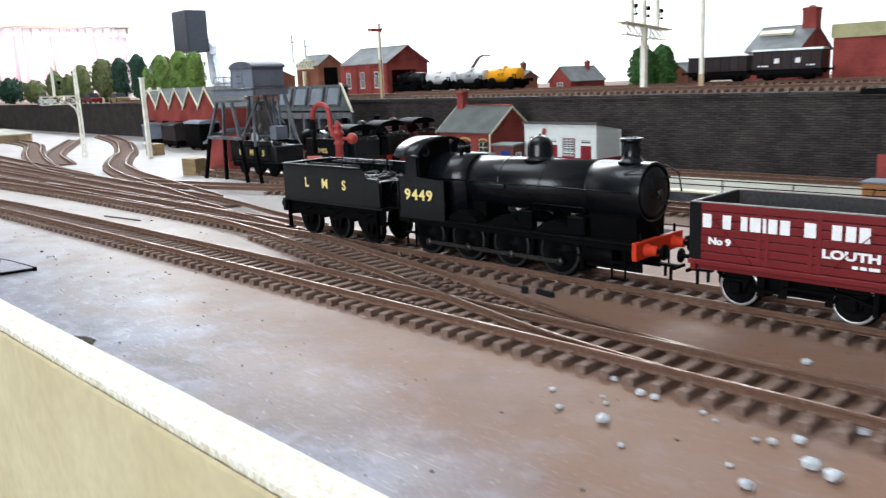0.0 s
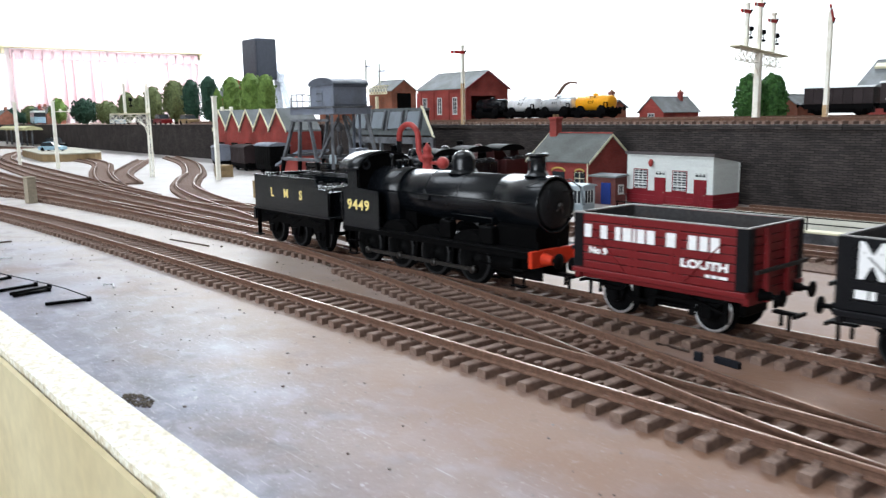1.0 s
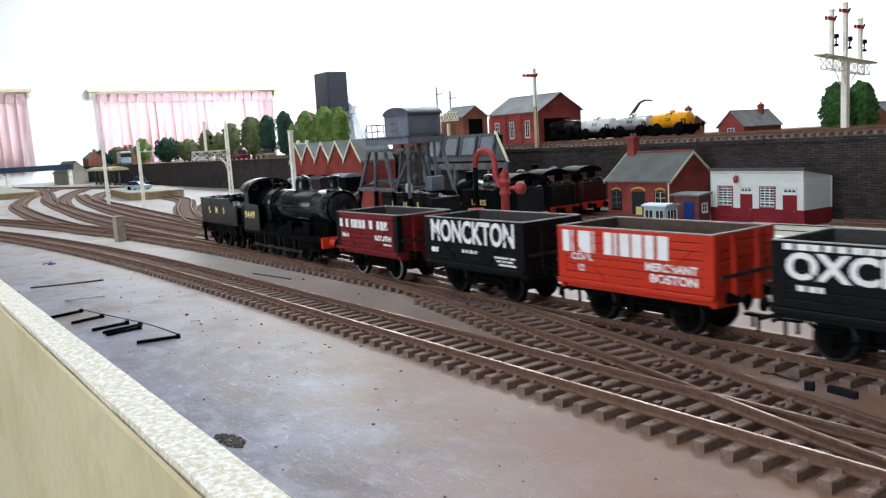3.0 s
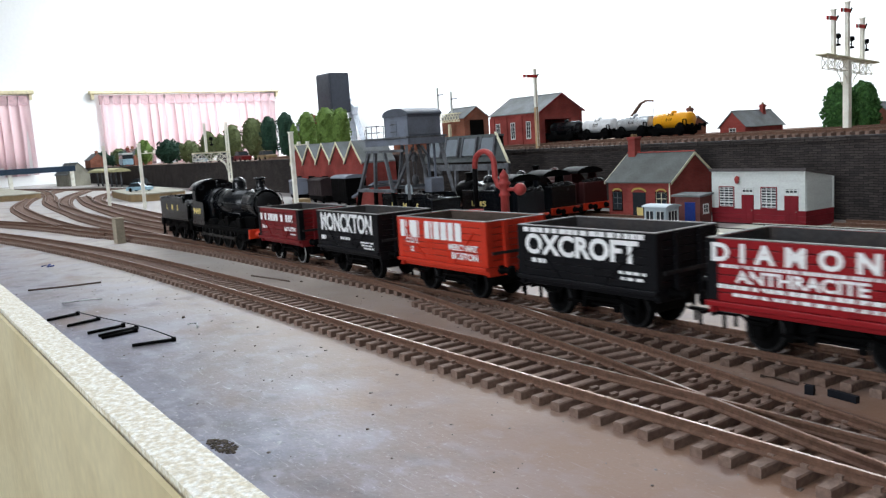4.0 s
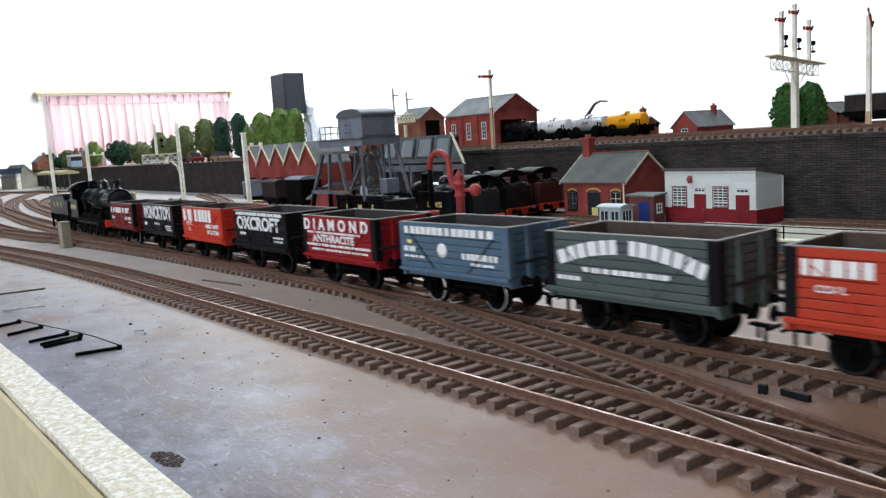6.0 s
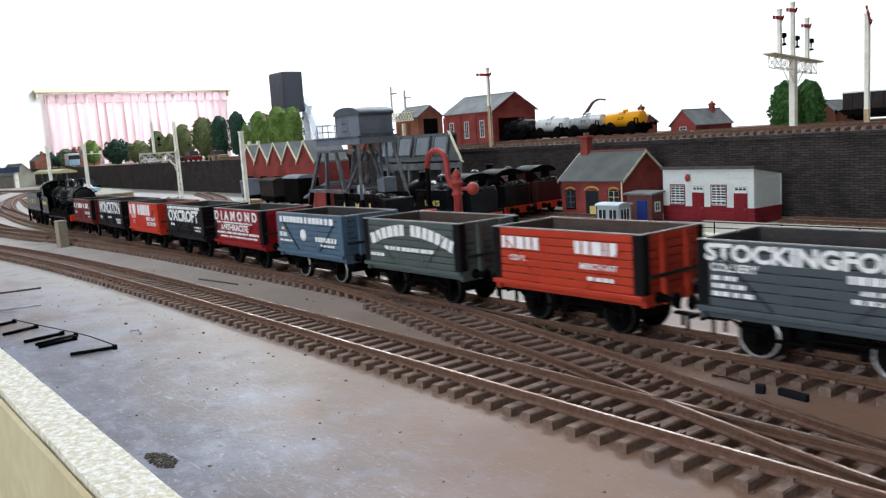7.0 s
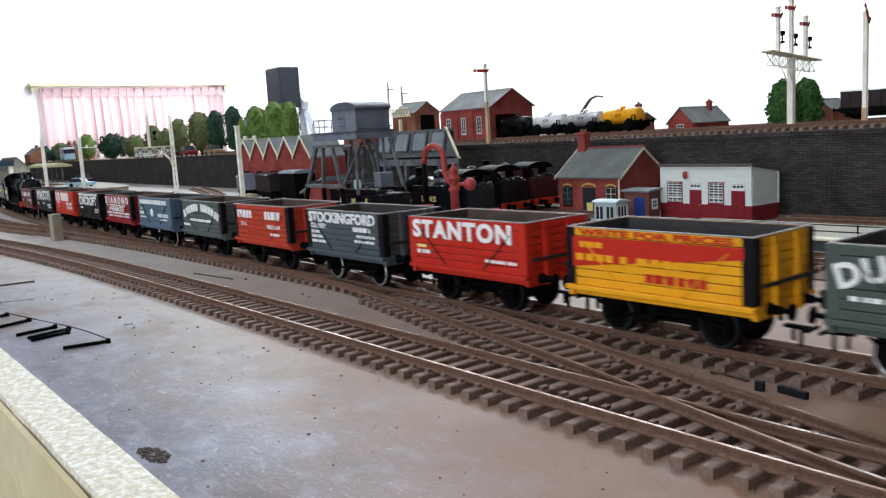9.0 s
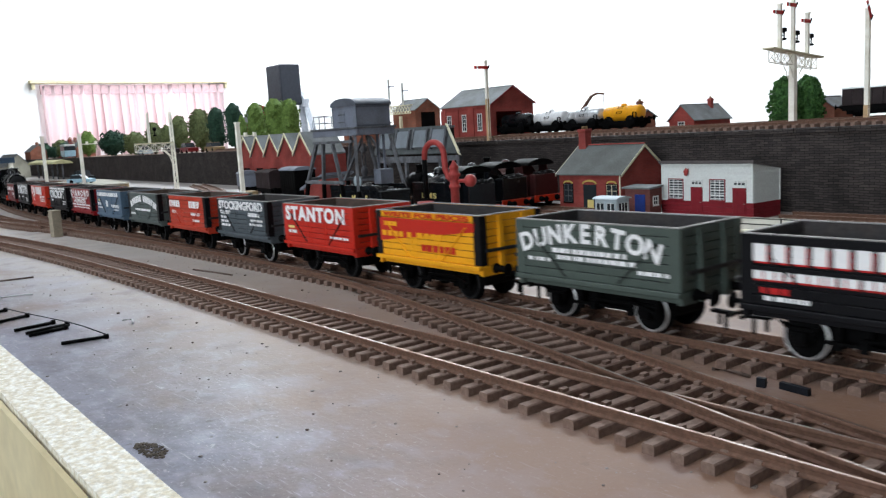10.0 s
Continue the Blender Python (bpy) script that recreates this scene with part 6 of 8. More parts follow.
def van(x, y, z, colour, roof, label, L=30, h=26, rz=0, patches=False, arch=4.4):
    """A closed goods van on four wheels."""
    th = thing("goods_van", P(x, y, z, 0, 0, rz), label, "goods van", "standing goods stock")
    n = 7
    w = 2 * L / n
    for i in range(n):
        for s in (-1, 1):
            bm = BM()
            box(bm, -L + i * w + 0.1, -L + (i + 1) * w - 0.1, s * 13.4 - 0.6, s * 13.4 + 0.6, 10.6, h, ch=0.18)
            part("plank", bm, colour, th)
    bm = BM()
    box(bm, -L + 0.2, L - 0.2, -12.8, 12.8, 10.0, h)
    part("body", bm, colour, th)
    bm = BM()
    box(bm, -L + 2, L - 2, -7.2, 7.2, 2.0, 9.95, ch=0.4)
    part("underframe", bm, MATTBLACK, th)
    bm = BM()
    up = [(15 * math.cos(a), h - 0.2 + arch * math.sin(a)) for a in np.linspace(0, math.pi, 13)]
    prism(bm, up, -L - 1, L + 1, "x", smooth=False)
    part("roof", bm, roof, th)
    for s in (-1, 1):
        bm = BM()
        box(bm, -L, L, s * 12 - 0.8, s * 12 + 0.8, 5.4, 10.0)
        for xx in (-L * 0.6, L * 0.6):
            prism(bm, [(xx - 4, 7.4), (xx + 4, 7.4), (xx + 2, 3.6), (xx - 2, 3.6)], s * 11 - 0.4, s * 11 + 0.4, "y")
        part("solebar", bm, MATTBLACK, th)
        for yy in (-8.8, 8.8):
            buffer(th, s * L, yy, s, z=9.0)
        for xx in (-L * 0.6, L * 0.6):
            bm = BM()
            lathe(bm, [(0.05, -1), (5.6, -1), (6, 0.6), (6.4, 0.8), (6.4, 1.2), (0.05, 1.2)], at=(xx, s * 8.6, 6), axis="y", n=16)
            part("wheel", bm, MATTBLACK, th)
    if patches:
        bars(th, [(-11, -6.4)], 18, 4.6, -14.1, WHITE_PAINT, "white_patch")
        bars(th, [(8, 12.6)], 18, 4.6, -14.1, WHITE_PAINT, "white_patch")
        rows_of_bars(th, 13.4, 1.4, -26, -15, 71, y=-14.1)
        rows_of_bars(th, 13.4, 1.4, 18, 27, 72, y=-14.1)
    return th


van(-1075, 520, 0, TANKGREY, TANKGREY, "grey goods van standing by the red gables", L=24, h=28, rz=-22)
van(-985, 512, 0, BROWNWOOD, BROWNWOOD, "dark brown goods van standing in the yard", L=27, h=30, rz=-8)
van(-905, 505, 0, MATTBLACK, TANKGREY, "black goods van with rounded grey roof", L=22, h=34, rz=-4)


def slant(bm, x0, x1, xt0, xt1, lo, hi, thick):
    """A slab between a lower and an upper edge (y, z) of different lengths."""
    v = []
    for d in (0, thick):
        for x, (yy, z) in ((x0, lo), (x1, lo), (xt1, hi), (xt0, hi)):
            v.append(bm.verts.new((x, yy - d, z + d * 0.4)))
    for f in ((3, 2, 1, 0), (4, 5, 6, 7), (0, 1, 5, 4), (1, 2, 6, 5), (2, 3, 7, 6), (3, 0, 4, 7)):
        bm.faces.new([v[i] for i in f])


def engine_shed():
    th = thing("engine_shed", P(0, 0, 0), "engine shed with grey glazed roof on an open front", "engine shed")
    x0, x1 = -726, -584
    lo, hi = (500, 49.0), (508, 75.5)
    bm = BM()
    slant(bm, x0, x1, x0 + 8, x1 - 27, lo, hi, 1.6)
    part("roof_slope", bm, SHEDROOF, th)
    bm = BM()
    prism(bm, [(x0 + 8, 508.2), (x1 - 27, 508.2), (x1 - 29, 519), (x0 + 8, 519)], 73.6, 75.6, "z")
    part("flat_roof", bm, GREYROOF, th)
    for i in range(4):
        a = x0 + 12 + i * 29
        bm = BM()
        slant(bm, a, a + 20, a - 1, a + 17, (500.6, 55), (506.0, 71.5), 2.8)
        sk = part("skylight", bm, SKYGLASS, th, "pale grey glazed roof light")
        for u in (-1.6, 20.2):
            bm = BM()
            slant(bm, a + u, a + u + 2.0, a + u - 1.5, a + u + 0.5, (500.2, 53.5), (506.4, 73), 3.6)
            part("glazing_bar", bm, GREYWOOD, sk)
    bm = BM()
    slant(bm, x1 - 0.6, x1 + 1.2, x1 - 27.6, x1 - 25.8, (499.6, 47.5), (507.8, 77), 2.6)
    part("bargeboard", bm, CREAM, th)
    bm = BM()
    box(bm, x0, x1, 498, 501, 41, 47.45)
    part("front_beam", bm, GREYWOOD, th)
    for i in range(6):
        x = x0 + 2 + i * (x1 - x0 - 4) / 5
        bm = BM()
        box(bm, x - 1.6, x + 1.6, 498, 501, 0, 40.95)
        part("column", bm, GREYWOOD, th)
    # dark back wall added to stand for the shaded inside under the eaves
    bm = BM()
    box(bm, x0, x0 + 3, 501.2, 518, 0, 46)
    box(bm, x0 + 3.1, x1 - 29, 515, 518, 0, 73.5)
    part("wall", bm, DARKSTONE, th)


SHEDROOF = mat("sooty_shed_slate", (0.095, 0.105, 0.108), 0.6, vary=0.15, stain=90, col2=(0.06, 0.068, 0.064), amount=0.4)
SKYGLASS = mat("grimy_roof_glass", (0.19, 0.215, 0.24), 0.35, vary=0.1, stain=90, col2=(0.14, 0.16, 0.17))
engine_shed()


def gable_row():
    """A long shed with a saw of small red gables, cream-edged."""
    th = thing("gabled_shed", P(0, 0, 0), "long red brick shed with five small cream-edged gables", "shed")
    p = 47.0
    for i in range(5):
        a = -1146 + i * p
        yy = 546 - 0.06 * (a + 1196)
        bm = BM()
        gabled(bm, a + 0.05, a + p - 0.05, yy, yy + 50, 0, 50, 78, ridge="y")
        part("wall", bm, REDBRICK, th)
        for s in (-1, 1):
            m = a + p / 2
            e = m + s * (p / 2 - 0.1)
            bm = BM()
            prism(bm, [(m, 78.2), (e, 50.2), (e, 52.4), (m, 80.4)], yy - 2, yy + 50, "y")
            part("roof", bm, GREYROOF, th)
            bm = BM()
            prism(bm, [(m, 77.0), (e, 49.2), (e, 52.9), (m, 80.9)], yy - 3.0, yy - 2.05, "y")
            part("bargeboard", bm, CREAM, th)
        # black slab on the solid wall stands for the dark inside
        bm = BM()
        box(bm, a + 14, a + p - 14, yy - 0.5, yy + 0.2, 1, 34)
        part("doorway", bm, MATTBLACK, th)


gable_row()


def water_column():
    th = thing("water_column", P(-392, 330, 0), "dull red cast-iron water column with swan neck", "water column")
    bm = BM()
    lathe(bm, [(5.0, 0), (5.0, 1.6), (3.6, 2.2), (3.0, 4), (2.7, 34), (3.6, 34.6), (3.6, 35.8), (2.9, 36.4), (3.0, 41), (4.0, 41.5), (4.0, 43), (3.0, 43.6), (2.6, 46), (3.2, 46.6), (2.2, 48.6), (1.0, 50.4), (0.3, 51.4)], n=20)
    part("post", bm, COLUMNRED, th)
    bm = BM()
    rod(bm, (2.5, 1, 38.5), (9, 3.5, 38.5), 1.2, n=8)
    bmesh.ops.create_uvsphere(bm, u_segments=14, v_segments=10, radius=4.0, matrix=Matrix.Translation((10.5, 4, 38.5)))
    for f in bm.faces:
        f.smooth = True
    part("counterweight", bm, COLUMNRED, th)
    bm = BM()
    pts = [(-2.6, 0, 39.5), (-6, 0, 41), (-8.6, 0, 46)]
    pts += [(-19 + 10.0 * math.cos(t), 0, 54.5 + 8.6 * math.sin(t)) for t in np.linspace(0.0, math.pi * 0.98, 12)]
    pts += [(-29.2, 0, 52)]
    tube(bm, pts, 1.9, 10)
    part("swan_neck", bm, COLUMNRED, th)
    bm = BM()
    tube(bm, [(-29.2, 0, 52.6), (-29.3, 0, 40), (-28.8, 0, 27)], 1.7, 8)
    part("leather_hose", bm, MATTBLACK, th, "black leather hose")


water_column()


def fire_devil(x, y):
    th = thing("fire_basket", P(x, y, 0), "round red iron fire basket on legs", "fire basket")
    bm = BM()
    lathe(bm, [(2.2, 20), (5.0, 21.5), (5.6, 24.5), (5.0, 24.6), (4.4, 22.4), (0.05, 21.8)], n=16)
    part("basket", bm, COLUMNRED, th)
    bm = BM()
    rod(bm, (0, 0, 0), (0, 0, 20.2), 1.2, n=8)
    lathe(bm, [(4, 0), (4, 0.8), (1.2, 1.4)], n=12)
    part("stem", bm, COLUMNRED, th)


fire_devil(-424, 331)


def yard_engine(x, y, rz, label, colour=BLACK, beam=BUFFER_RED, body=None, L=46):
    """A standing tank engine, rear end towards the running lines' near end."""
    th = thing("tank_engine", P(x, y, 0, 0, 0, rz), label, "steam locomotive", "engines standing in the yard")
    bm = BM()
    box(bm, -L, L, -14.4, 14.4, 11, 13, ch=0.2)
    part("running_plate", bm, colour, th)
    for s in (-1, 1):
        bm = BM()
        box(bm, -24, 18, s * 11.6 - 2.6, s * 11.6 + 2.6, 13.05, 32, ch=0.5)
        part("side_tank", bm, colour, th)
        bm = BM()
        prism(bm, [(18.1, 13.05), (37, 13.05), (37, 30), (32, 31), (31, 38.4), (22, 38.4), (21, 31), (18.1, 30)], s * 13.6 - 0.5, s * 13.6 + 0.5, "y")
        part("cab_side", bm, colour, th)
        for xx in (-28, -6, 16, 36):
            bm = BM()
            r = 8.0 if xx < 30 else 6.0
            lathe(bm, [(0.05, -1), (r - 1, -1), (r, 0), (r + 0.6, 0.8), (0.05, 1.0)], at=(xx, s * 8.6, r + 4.8), axis="y", n=18)
            part("wheel", bm, MATTBLACK, th)
    bm = BM()
    lathe(bm, [(9.6, -20), (9.6, 22)], at=(0, 0, 28.5), axis="x", n=28)
    part("boiler", bm, colour, th)
    bm = BM()
    lathe(bm, [(10.2, -21), (10.2, -40), (9.4, -40.8), (0.05, -42)], at=(0, 0, 28.5), axis="x", n=28)
    part("smokebox", bm, MATTBLACK, th)
    bm = BM()
    lathe(bm, [(4.6, 37), (3.0, 39.5), (2.7, 43), (3.6, 43.6), (3.4, 45), (2, 45)], at=(-32, 0, 0), n=18)
    part("chimney", bm, MATTBLACK, th)
    bm = BM()
    lathe(bm, [(5, 37), (4.4, 39), (4.2, 40.5), (2.6, 42.4), (0.05, 43)], at=(-6, 0, 0), n=18)
    part("dome", bm, colour, th)
    bm = BM()
    up = [(14.4 * math.cos(a), 38.2 + 5.2 * math.sin(a)) for a in np.linspace(0.0, math.pi, 14)]
    prism(bm, up, 16.5, 39, "x", smooth=False)
    part("cab_roof", bm, MATTBLACK, th)
    bm = BM()
    box(bm, 37.1, 38.0, -13, 13, 13.05, 30)
    box(bm, 38.05, L - 1.2, -13, 13, 13.05, 31, ch=0.6)
    part("bunker", bm, colour, th)
    bm = BM()
    for k in range(40):
        r = random.Random(k + int(x))
        lump(bm, (r.uniform(39, L - 2), r.uniform(-11, 11), r.uniform(30.6, 33)), r.uniform(1.2, 2.2), k)
    tagged(part("coal", bm, COAL, th), kind="stuff")
    for s in (-1, 1):
        bm = BM()
        box(bm, s * L - 0.9, s * L + 0.9, -15, 15, 8.2, 13.8, ch=0.2)
        part("buffer_beam", bm, beam, th, "red buffer beam")
        for yy in (-8.8, 8.8):
            buffer(th, s * (L + 0.9), yy, s, z=11, shank=1.6)
    if body:
        letters(th, body, -2, 21.5, 4.2, -14.3, YELLOW_LINE, width=19, bold=0.1)
    return th


yard_engine(-490, 402, -2, "black tank engine with straw letters beside the water column", body="LMS")
yard_engine(-512, 455, -2, "black tank engine with a full coal bunker", L=48)
DARKMAROON = paint("dark_maroon_engine_paint", (0.05, 0.014, 0.014))
yard_engine(-515, 497, -3, "dark maroon tank engine by the brick office", colour=DARKMAROON, L=46)
for yy in (402, 424 + 30, 497):
    track([(-400, yy), (-560, yy + 5), (-720, yy + 10)], "yard road under the standing engines", z=-0.2)


def platform():
    th = thing("station_platform", P(0, 0, 0), "pale station platform with white edge beside the wall", "platform")
    bm = BM()
    box(bm, -300, 420, 405, 460, 0, 6.2)
    part("body", bm, GREYWOOD, th)
    bm = BM()
    box(bm, -301, 421, 409.1, 461, 6.25, 7.2)
    part("surface", bm, PLATFORM, th)
    for i in range(18):
        bm = BM()
        box(bm, -301 + i * 40, -261.5 + i * 40, 401.5, 409, 6.25, 7.4, ch=0.2)
        part("edging_slab", bm, CREAM, th)


platform()


def bench_stack():
    th = thing("timber_stack", P(-10, 432, 7.2), "orange brown timber stack with a grey sheet on the platform", "timber stack")
    for i in range(3):
        bm = BM()
        box(bm, -60, 90, -8, 8, i * 2.4 + 0.05, (i + 1) * 2.4, ch=0.3)
        part("timber", bm, ORANGEWOOD, th)
    bm = BM()
    box(bm, -61, 91, -8.6, 8.6, 7.25, 8.2, ch=0.3)
    part("cover_sheet", bm, TANKGREY, th)


ORANGEWOOD = mat("orange_brown_timber", (0.33, 0.15, 0.06), 0.6, vary=0.12)
bench_stack()


def platform_fence():
    th = thing("railing", P(0, 0, 7.4), "thin black two-rail railing along the platform edge", "railing")
    bm = BM()
    rod(bm, (0, 0, 0), (0, 0, 7.0), 0.42, n=6)
    post = finish(bm, "post", MATTBLACK)
    for i in range(18):
        part("post", post, None, th, at=P(-298 + i * 40, 405, 0))
    for z in (3.4, 6.6):
        bm = BM()
        rod(bm, (-299, 405, z), (400, 405, z), 0.32, n=6)
        part("rail", bm, MATTBLACK, th)


platform_fence()


def bridge_pier():
    th = thing("bridge_pier", P(11, 0, 0), "dark stone bridge pier with a capstone and red brick foot", "bridge pier")
    bm = BM()
    box(bm, -96, -60, 500, 536, 22, 58)
    part("shaft", bm, DARKSTONE, th)
    bm = BM()
    box(bm, -97, -58, 498, 537, 0, 21.95)
    part("foot", bm, REDBRICK, th)
    bm = BM()
    box(bm, -108, -40, 494, 530, 58.05, 61.5, ch=0.4)
    part("capstone", bm, MATTBLACK, th)


bridge_pier()

# ---- signals and posts ----
SIGRED = mat("signal_red", (0.50, 0.03, 0.025), 0.5)
POSTWHITE = mat("weathered_white_post", (0.90, 0.885, 0.79), 0.55, vary=0.06, stain=90, col2=(0.6, 0.55, 0.42), amount=0.3)
BUFFPOST = mat("buff_post", (0.52, 0.36, 0.2), 0.6)


def doll(th, x, y, z0, z1, arm_tilt=0, arm=True, w=2.4, lamp=True, base=None):
    """One signal post with its arm, spectacle, lamp and counterweight."""
    bm = BM()
    prism(bm, [(x - w / 2, y - w / 2), (x + w / 2, y - w / 2), (x + w / 2, y + w / 2), (x - w / 2, y + w / 2)], z0, z1, "z")
    box(bm, x - w * 0.7, x + w * 0.7, y - w * 0.7, y + w * 0.7, z1, z1 + 0.9)
    po = part("post", bm, POSTWHITE, th)
    if base:
        bm = BM()
        box(bm, x - w * 0.56, x + w * 0.56, y - w * 0.56, y + w * 0.56, z0, z0 + base)
        part("post_base", bm, BUFFPOST, th)
    if arm:
        a = radians(arm_tilt)
        zc = z1 - 6.5
        d = Vector((0, -math.cos(a), math.sin(a)))
        bm = BM()
        bar(bm, Vector((x + w * 0.7, y + 1, zc)), Vector((x + w * 0.7, y, zc)) + d * (11.5 if w < 2.6 else 18 if w < 2.85 else 14), 0.5, 3.0)
        ar = part("signal_arm", bm, SIGRED, th, "red semaphore arm with white stripe")
        bm = BM()
        bar(bm, Vector((x + w * 0.75, y, zc)) + d * (8.0 if w < 2.6 else 13.0 if w < 2.85 else 9.6), Vector((x + w * 0.75, y, zc)) + d * (9.3 if w < 2.6 else 14.8 if w < 2.85 else 11.2), 0.6, 3.05)
        part("white_stripe", bm, WHITE_PAINT, ar)
        bm = BM()
        bar(bm, (x + w * 0.7, y + 0.4, zc - 1.5), (x + w * 0.7, y + 3.6, zc + 2.4), 0.5, 1.8)
        part("spectacle", bm, MATTBLACK, th)
    if lamp:
        bm = BM()
        z = z0 + 8
        lathe(bm, [(0.05, z + 10), (2.1, z + 9.4), (2.3, z + 6.4), (0.6, z + 5.6), (0.5, z + 1.8), (2.3, z + 0.9), (1.8, z - 0.4), (0.05, z - 0.5)], at=(x, y + 7.0, 0), n=10)
        bar(bm, (x, y + 0.9, z + 3), (x, y + 7.0, z + 3), 0.5, 0.5)
        part("signal_lamp", bm, MATTBLACK, th)
    return po


def lattice(bm, x, y0, y1, z0, z1):
    """A thin panel of crossed bars between two rails."""
    bar(bm, (x, y0, z0), (x, y1, z0), 0.6, 0.7)
    bar(bm, (x, y0, z1), (x, y1, z1), 0.6, 0.7)
    n = max(2, int(abs(y1 - y0) / (z1 - z0)))
    for i in range(n):
        a, b = y0 + (y1 - y0) * i / n, y0 + (y1 - y0) * (i + 1) / n
        bar(bm, (x, a, z0), (x, b, z1), 0.45, 0.5)
        bar(bm, (x, a, z1), (x, b, z0), 0.45, 0.5)
        bar(bm, (x, b, z0), (x, b, z1), 0.45, 0.5)


def bracket_signal():
    """Three dolls on a slightly drooping platform."""
    th = thing("bracket_signal", P(0, 0, 0), "cream bracket signal with three red semaphore arms", "railway signal", "semaphore signals")
    x, y = -354, 675

    def droop(bm):
        for v in bm.verts:
            v.co.z -= 0.075 * (v.co.y - y)
        return bm
    bm = BM()
    prism(bm, [(x - 2.5, y - 2.5), (x + 2.5, y - 2.5), (x + 2.5, y + 2.5), (x - 2.5, y + 2.5)], UP, 118, "z")
    part("main_post", bm, POSTWHITE, th)
    bm = BM()
    box(bm, x - 5.0, x + 5.0, 635, 719, 118.4, 119.6)
    part("platform", droop(bm), CREAM, th)
    for a, b in ((671, 640), (679, 711)):
        for o in (-2.4, 2.4):
            bm = BM()
            lattice(bm, x + o, a, b, 108.5, 117.8)
            tube(bm, [(x + o, a, 98), (x + o, a + (b - a) * 0.08, 103), (x + o, a + (b - a) * 0.25, 108)], 0.5, 6)
            part("lattice_bracket", droop(bm), POSTWHITE, th)
    for yy, top in ((653.5, 157), (675, 164), (699, 152)):
        doll(th, x, yy, 119.7 - 0.075 * (yy - y), top, w=2.9)


bracket_signal()


def single_signal(x, y, z0, z1, tilt, label, w=3.0, base=26, lamp=False):
    th = thing("semaphore_signal", P(0, 0, 0), label, "railway signal", "semaphore signals")
    doll(th, x, y, z0, z1, tilt, True, w, lamp, base)
    bm = BM()
    for k in range(10):
        z = z0 + 4 + k * (z1 - z0 - 14) / 10
        bar(bm, (x + w * 0.6, y - 1.4, z), (x + w * 0.6, y + 1.4, z), 0.3, 0.3)
    for o in (-1.4, 1.4):
        bar(bm, (x + w * 0.6, y + o, z0), (x + w * 0.6, y + o, z1 - 9), 0.3, 0.3)
    part("ladder", bm, POSTWHITE, th)


single_signal(-290, 667, UP, 144.5, 62, "tall white signal with its red arm raised", base=14)
single_signal(-650, 597, UP, 141, 0, "white signal with buff base and level red arm", w=2.8, base=44)


def gantry_signal(x, y, h, arm_y, zb, label, dolls):
    """A lattice post with a bracket on one side, and short posts on it."""
    th = thing("lattice_signal", P(0, 0, 0), label, "railway signal", "white signal posts")
    for ox, oy in ((-2, -2), (2, -2), (2, 2), (-2, 2)):
        bm = BM()
        bar(bm, (x + ox, y + oy, 0), (x + ox * 0.6, y + oy * 0.6, h), 0.9, 0.9)
        part("post_angle", bm, POSTWHITE, th)
    bm = BM()
    n = 14
    for i in range(n):
        z0, z1 = 2 + (h - 6) * i / n, 2 + (h - 6) * (i + 1) / n
        for a, b in (((-2, -2), (2, -2)), ((2, -2), (2, 2))):
            bar(bm, (x + a[0] * 0.85, y + a[1] * 0.85, z0), (x + b[0] * 0.85, y + b[1] * 0.85, z1), 0.5, 0.5)
            bar(bm, (x + a[0] * 0.85, y + a[1] * 0.85, z1), (x + b[0] * 0.85, y + b[1] * 0.85, z1), 0.5, 0.5)
    part("post_lattice", bm, POSTWHITE, th)
    if arm_y is not None:
        for o in (-2.4, 2.4):
            bm = BM()
            lattice(bm, x + o, y, arm_y, zb - 9, zb)
            tube(bm, [(x + o, y - 2, zb - 22), (x + o, y - 4, zb - 15), (x + o, y - 10, zb - 9)], 0.6, 6)
            part("lattice_bracket", bm, POSTWHITE, th)
        bm = BM()
        box(bm, x - 3.5, x + 3.5, min(arm_y, y), max(arm_y, y), zb + 0.4, zb + 1.4)
        part("platform", bm, CREAM, th)
        for yy, top in dolls:
            doll(th, x, yy, zb + 1.4, top, arm=False, w=2.6)


gantry_signal(-962, 373, 112, 329, 75, "white lattice bracket signal over the junction tracks", [(346, 110)])


def far_bracket():
    """A slender cream bracket signal with two dolls in front of the brown shed."""
    th = thing("bracket_signal", P(-1060, 780, UP), "slender cream bracket signal with two dolls far behind", "railway signal", "signals")
    bm = BM()
    bar(bm, (6, 0, 0), (6, 0, 41), 4.0, 4.0)
    part("post", bm, CREAM, th)
    bm = BM()
    box(bm, -28, 35, -3, 3, 56.5, 58)
    part("platform", bm, CREAM, th)
    bm = BM()
    bar(bm, (-26, 0, 45), (33, 0, 45), 1.4, 1.4)
    for k in range(8):
        u = -26 + k * 59 / 8
        bar(bm, (u, 0, 45), (u + 59 / 8, 0, 56), 1.0, 1.0)
        bar(bm, (u + 59 / 8, 0, 45), (u, 0, 56), 1.0, 1.0)
    part("lattice_bracket", bm, CREAM, th)
    for x, top in ((-22, 101), (14, 92)):
        bm = BM()
        bar(bm, (x, 0, 58), (x, 0, top), 2.6, 2.6)
        part("doll", bm, WHITEWOOD, th)
        bm = BM()
        box(bm, x + 1.4, x + 17, -1.2, -0.4, top - 13, top - 11)
        part("signal_arm", bm, TANKGREY, th)


far_bracket()


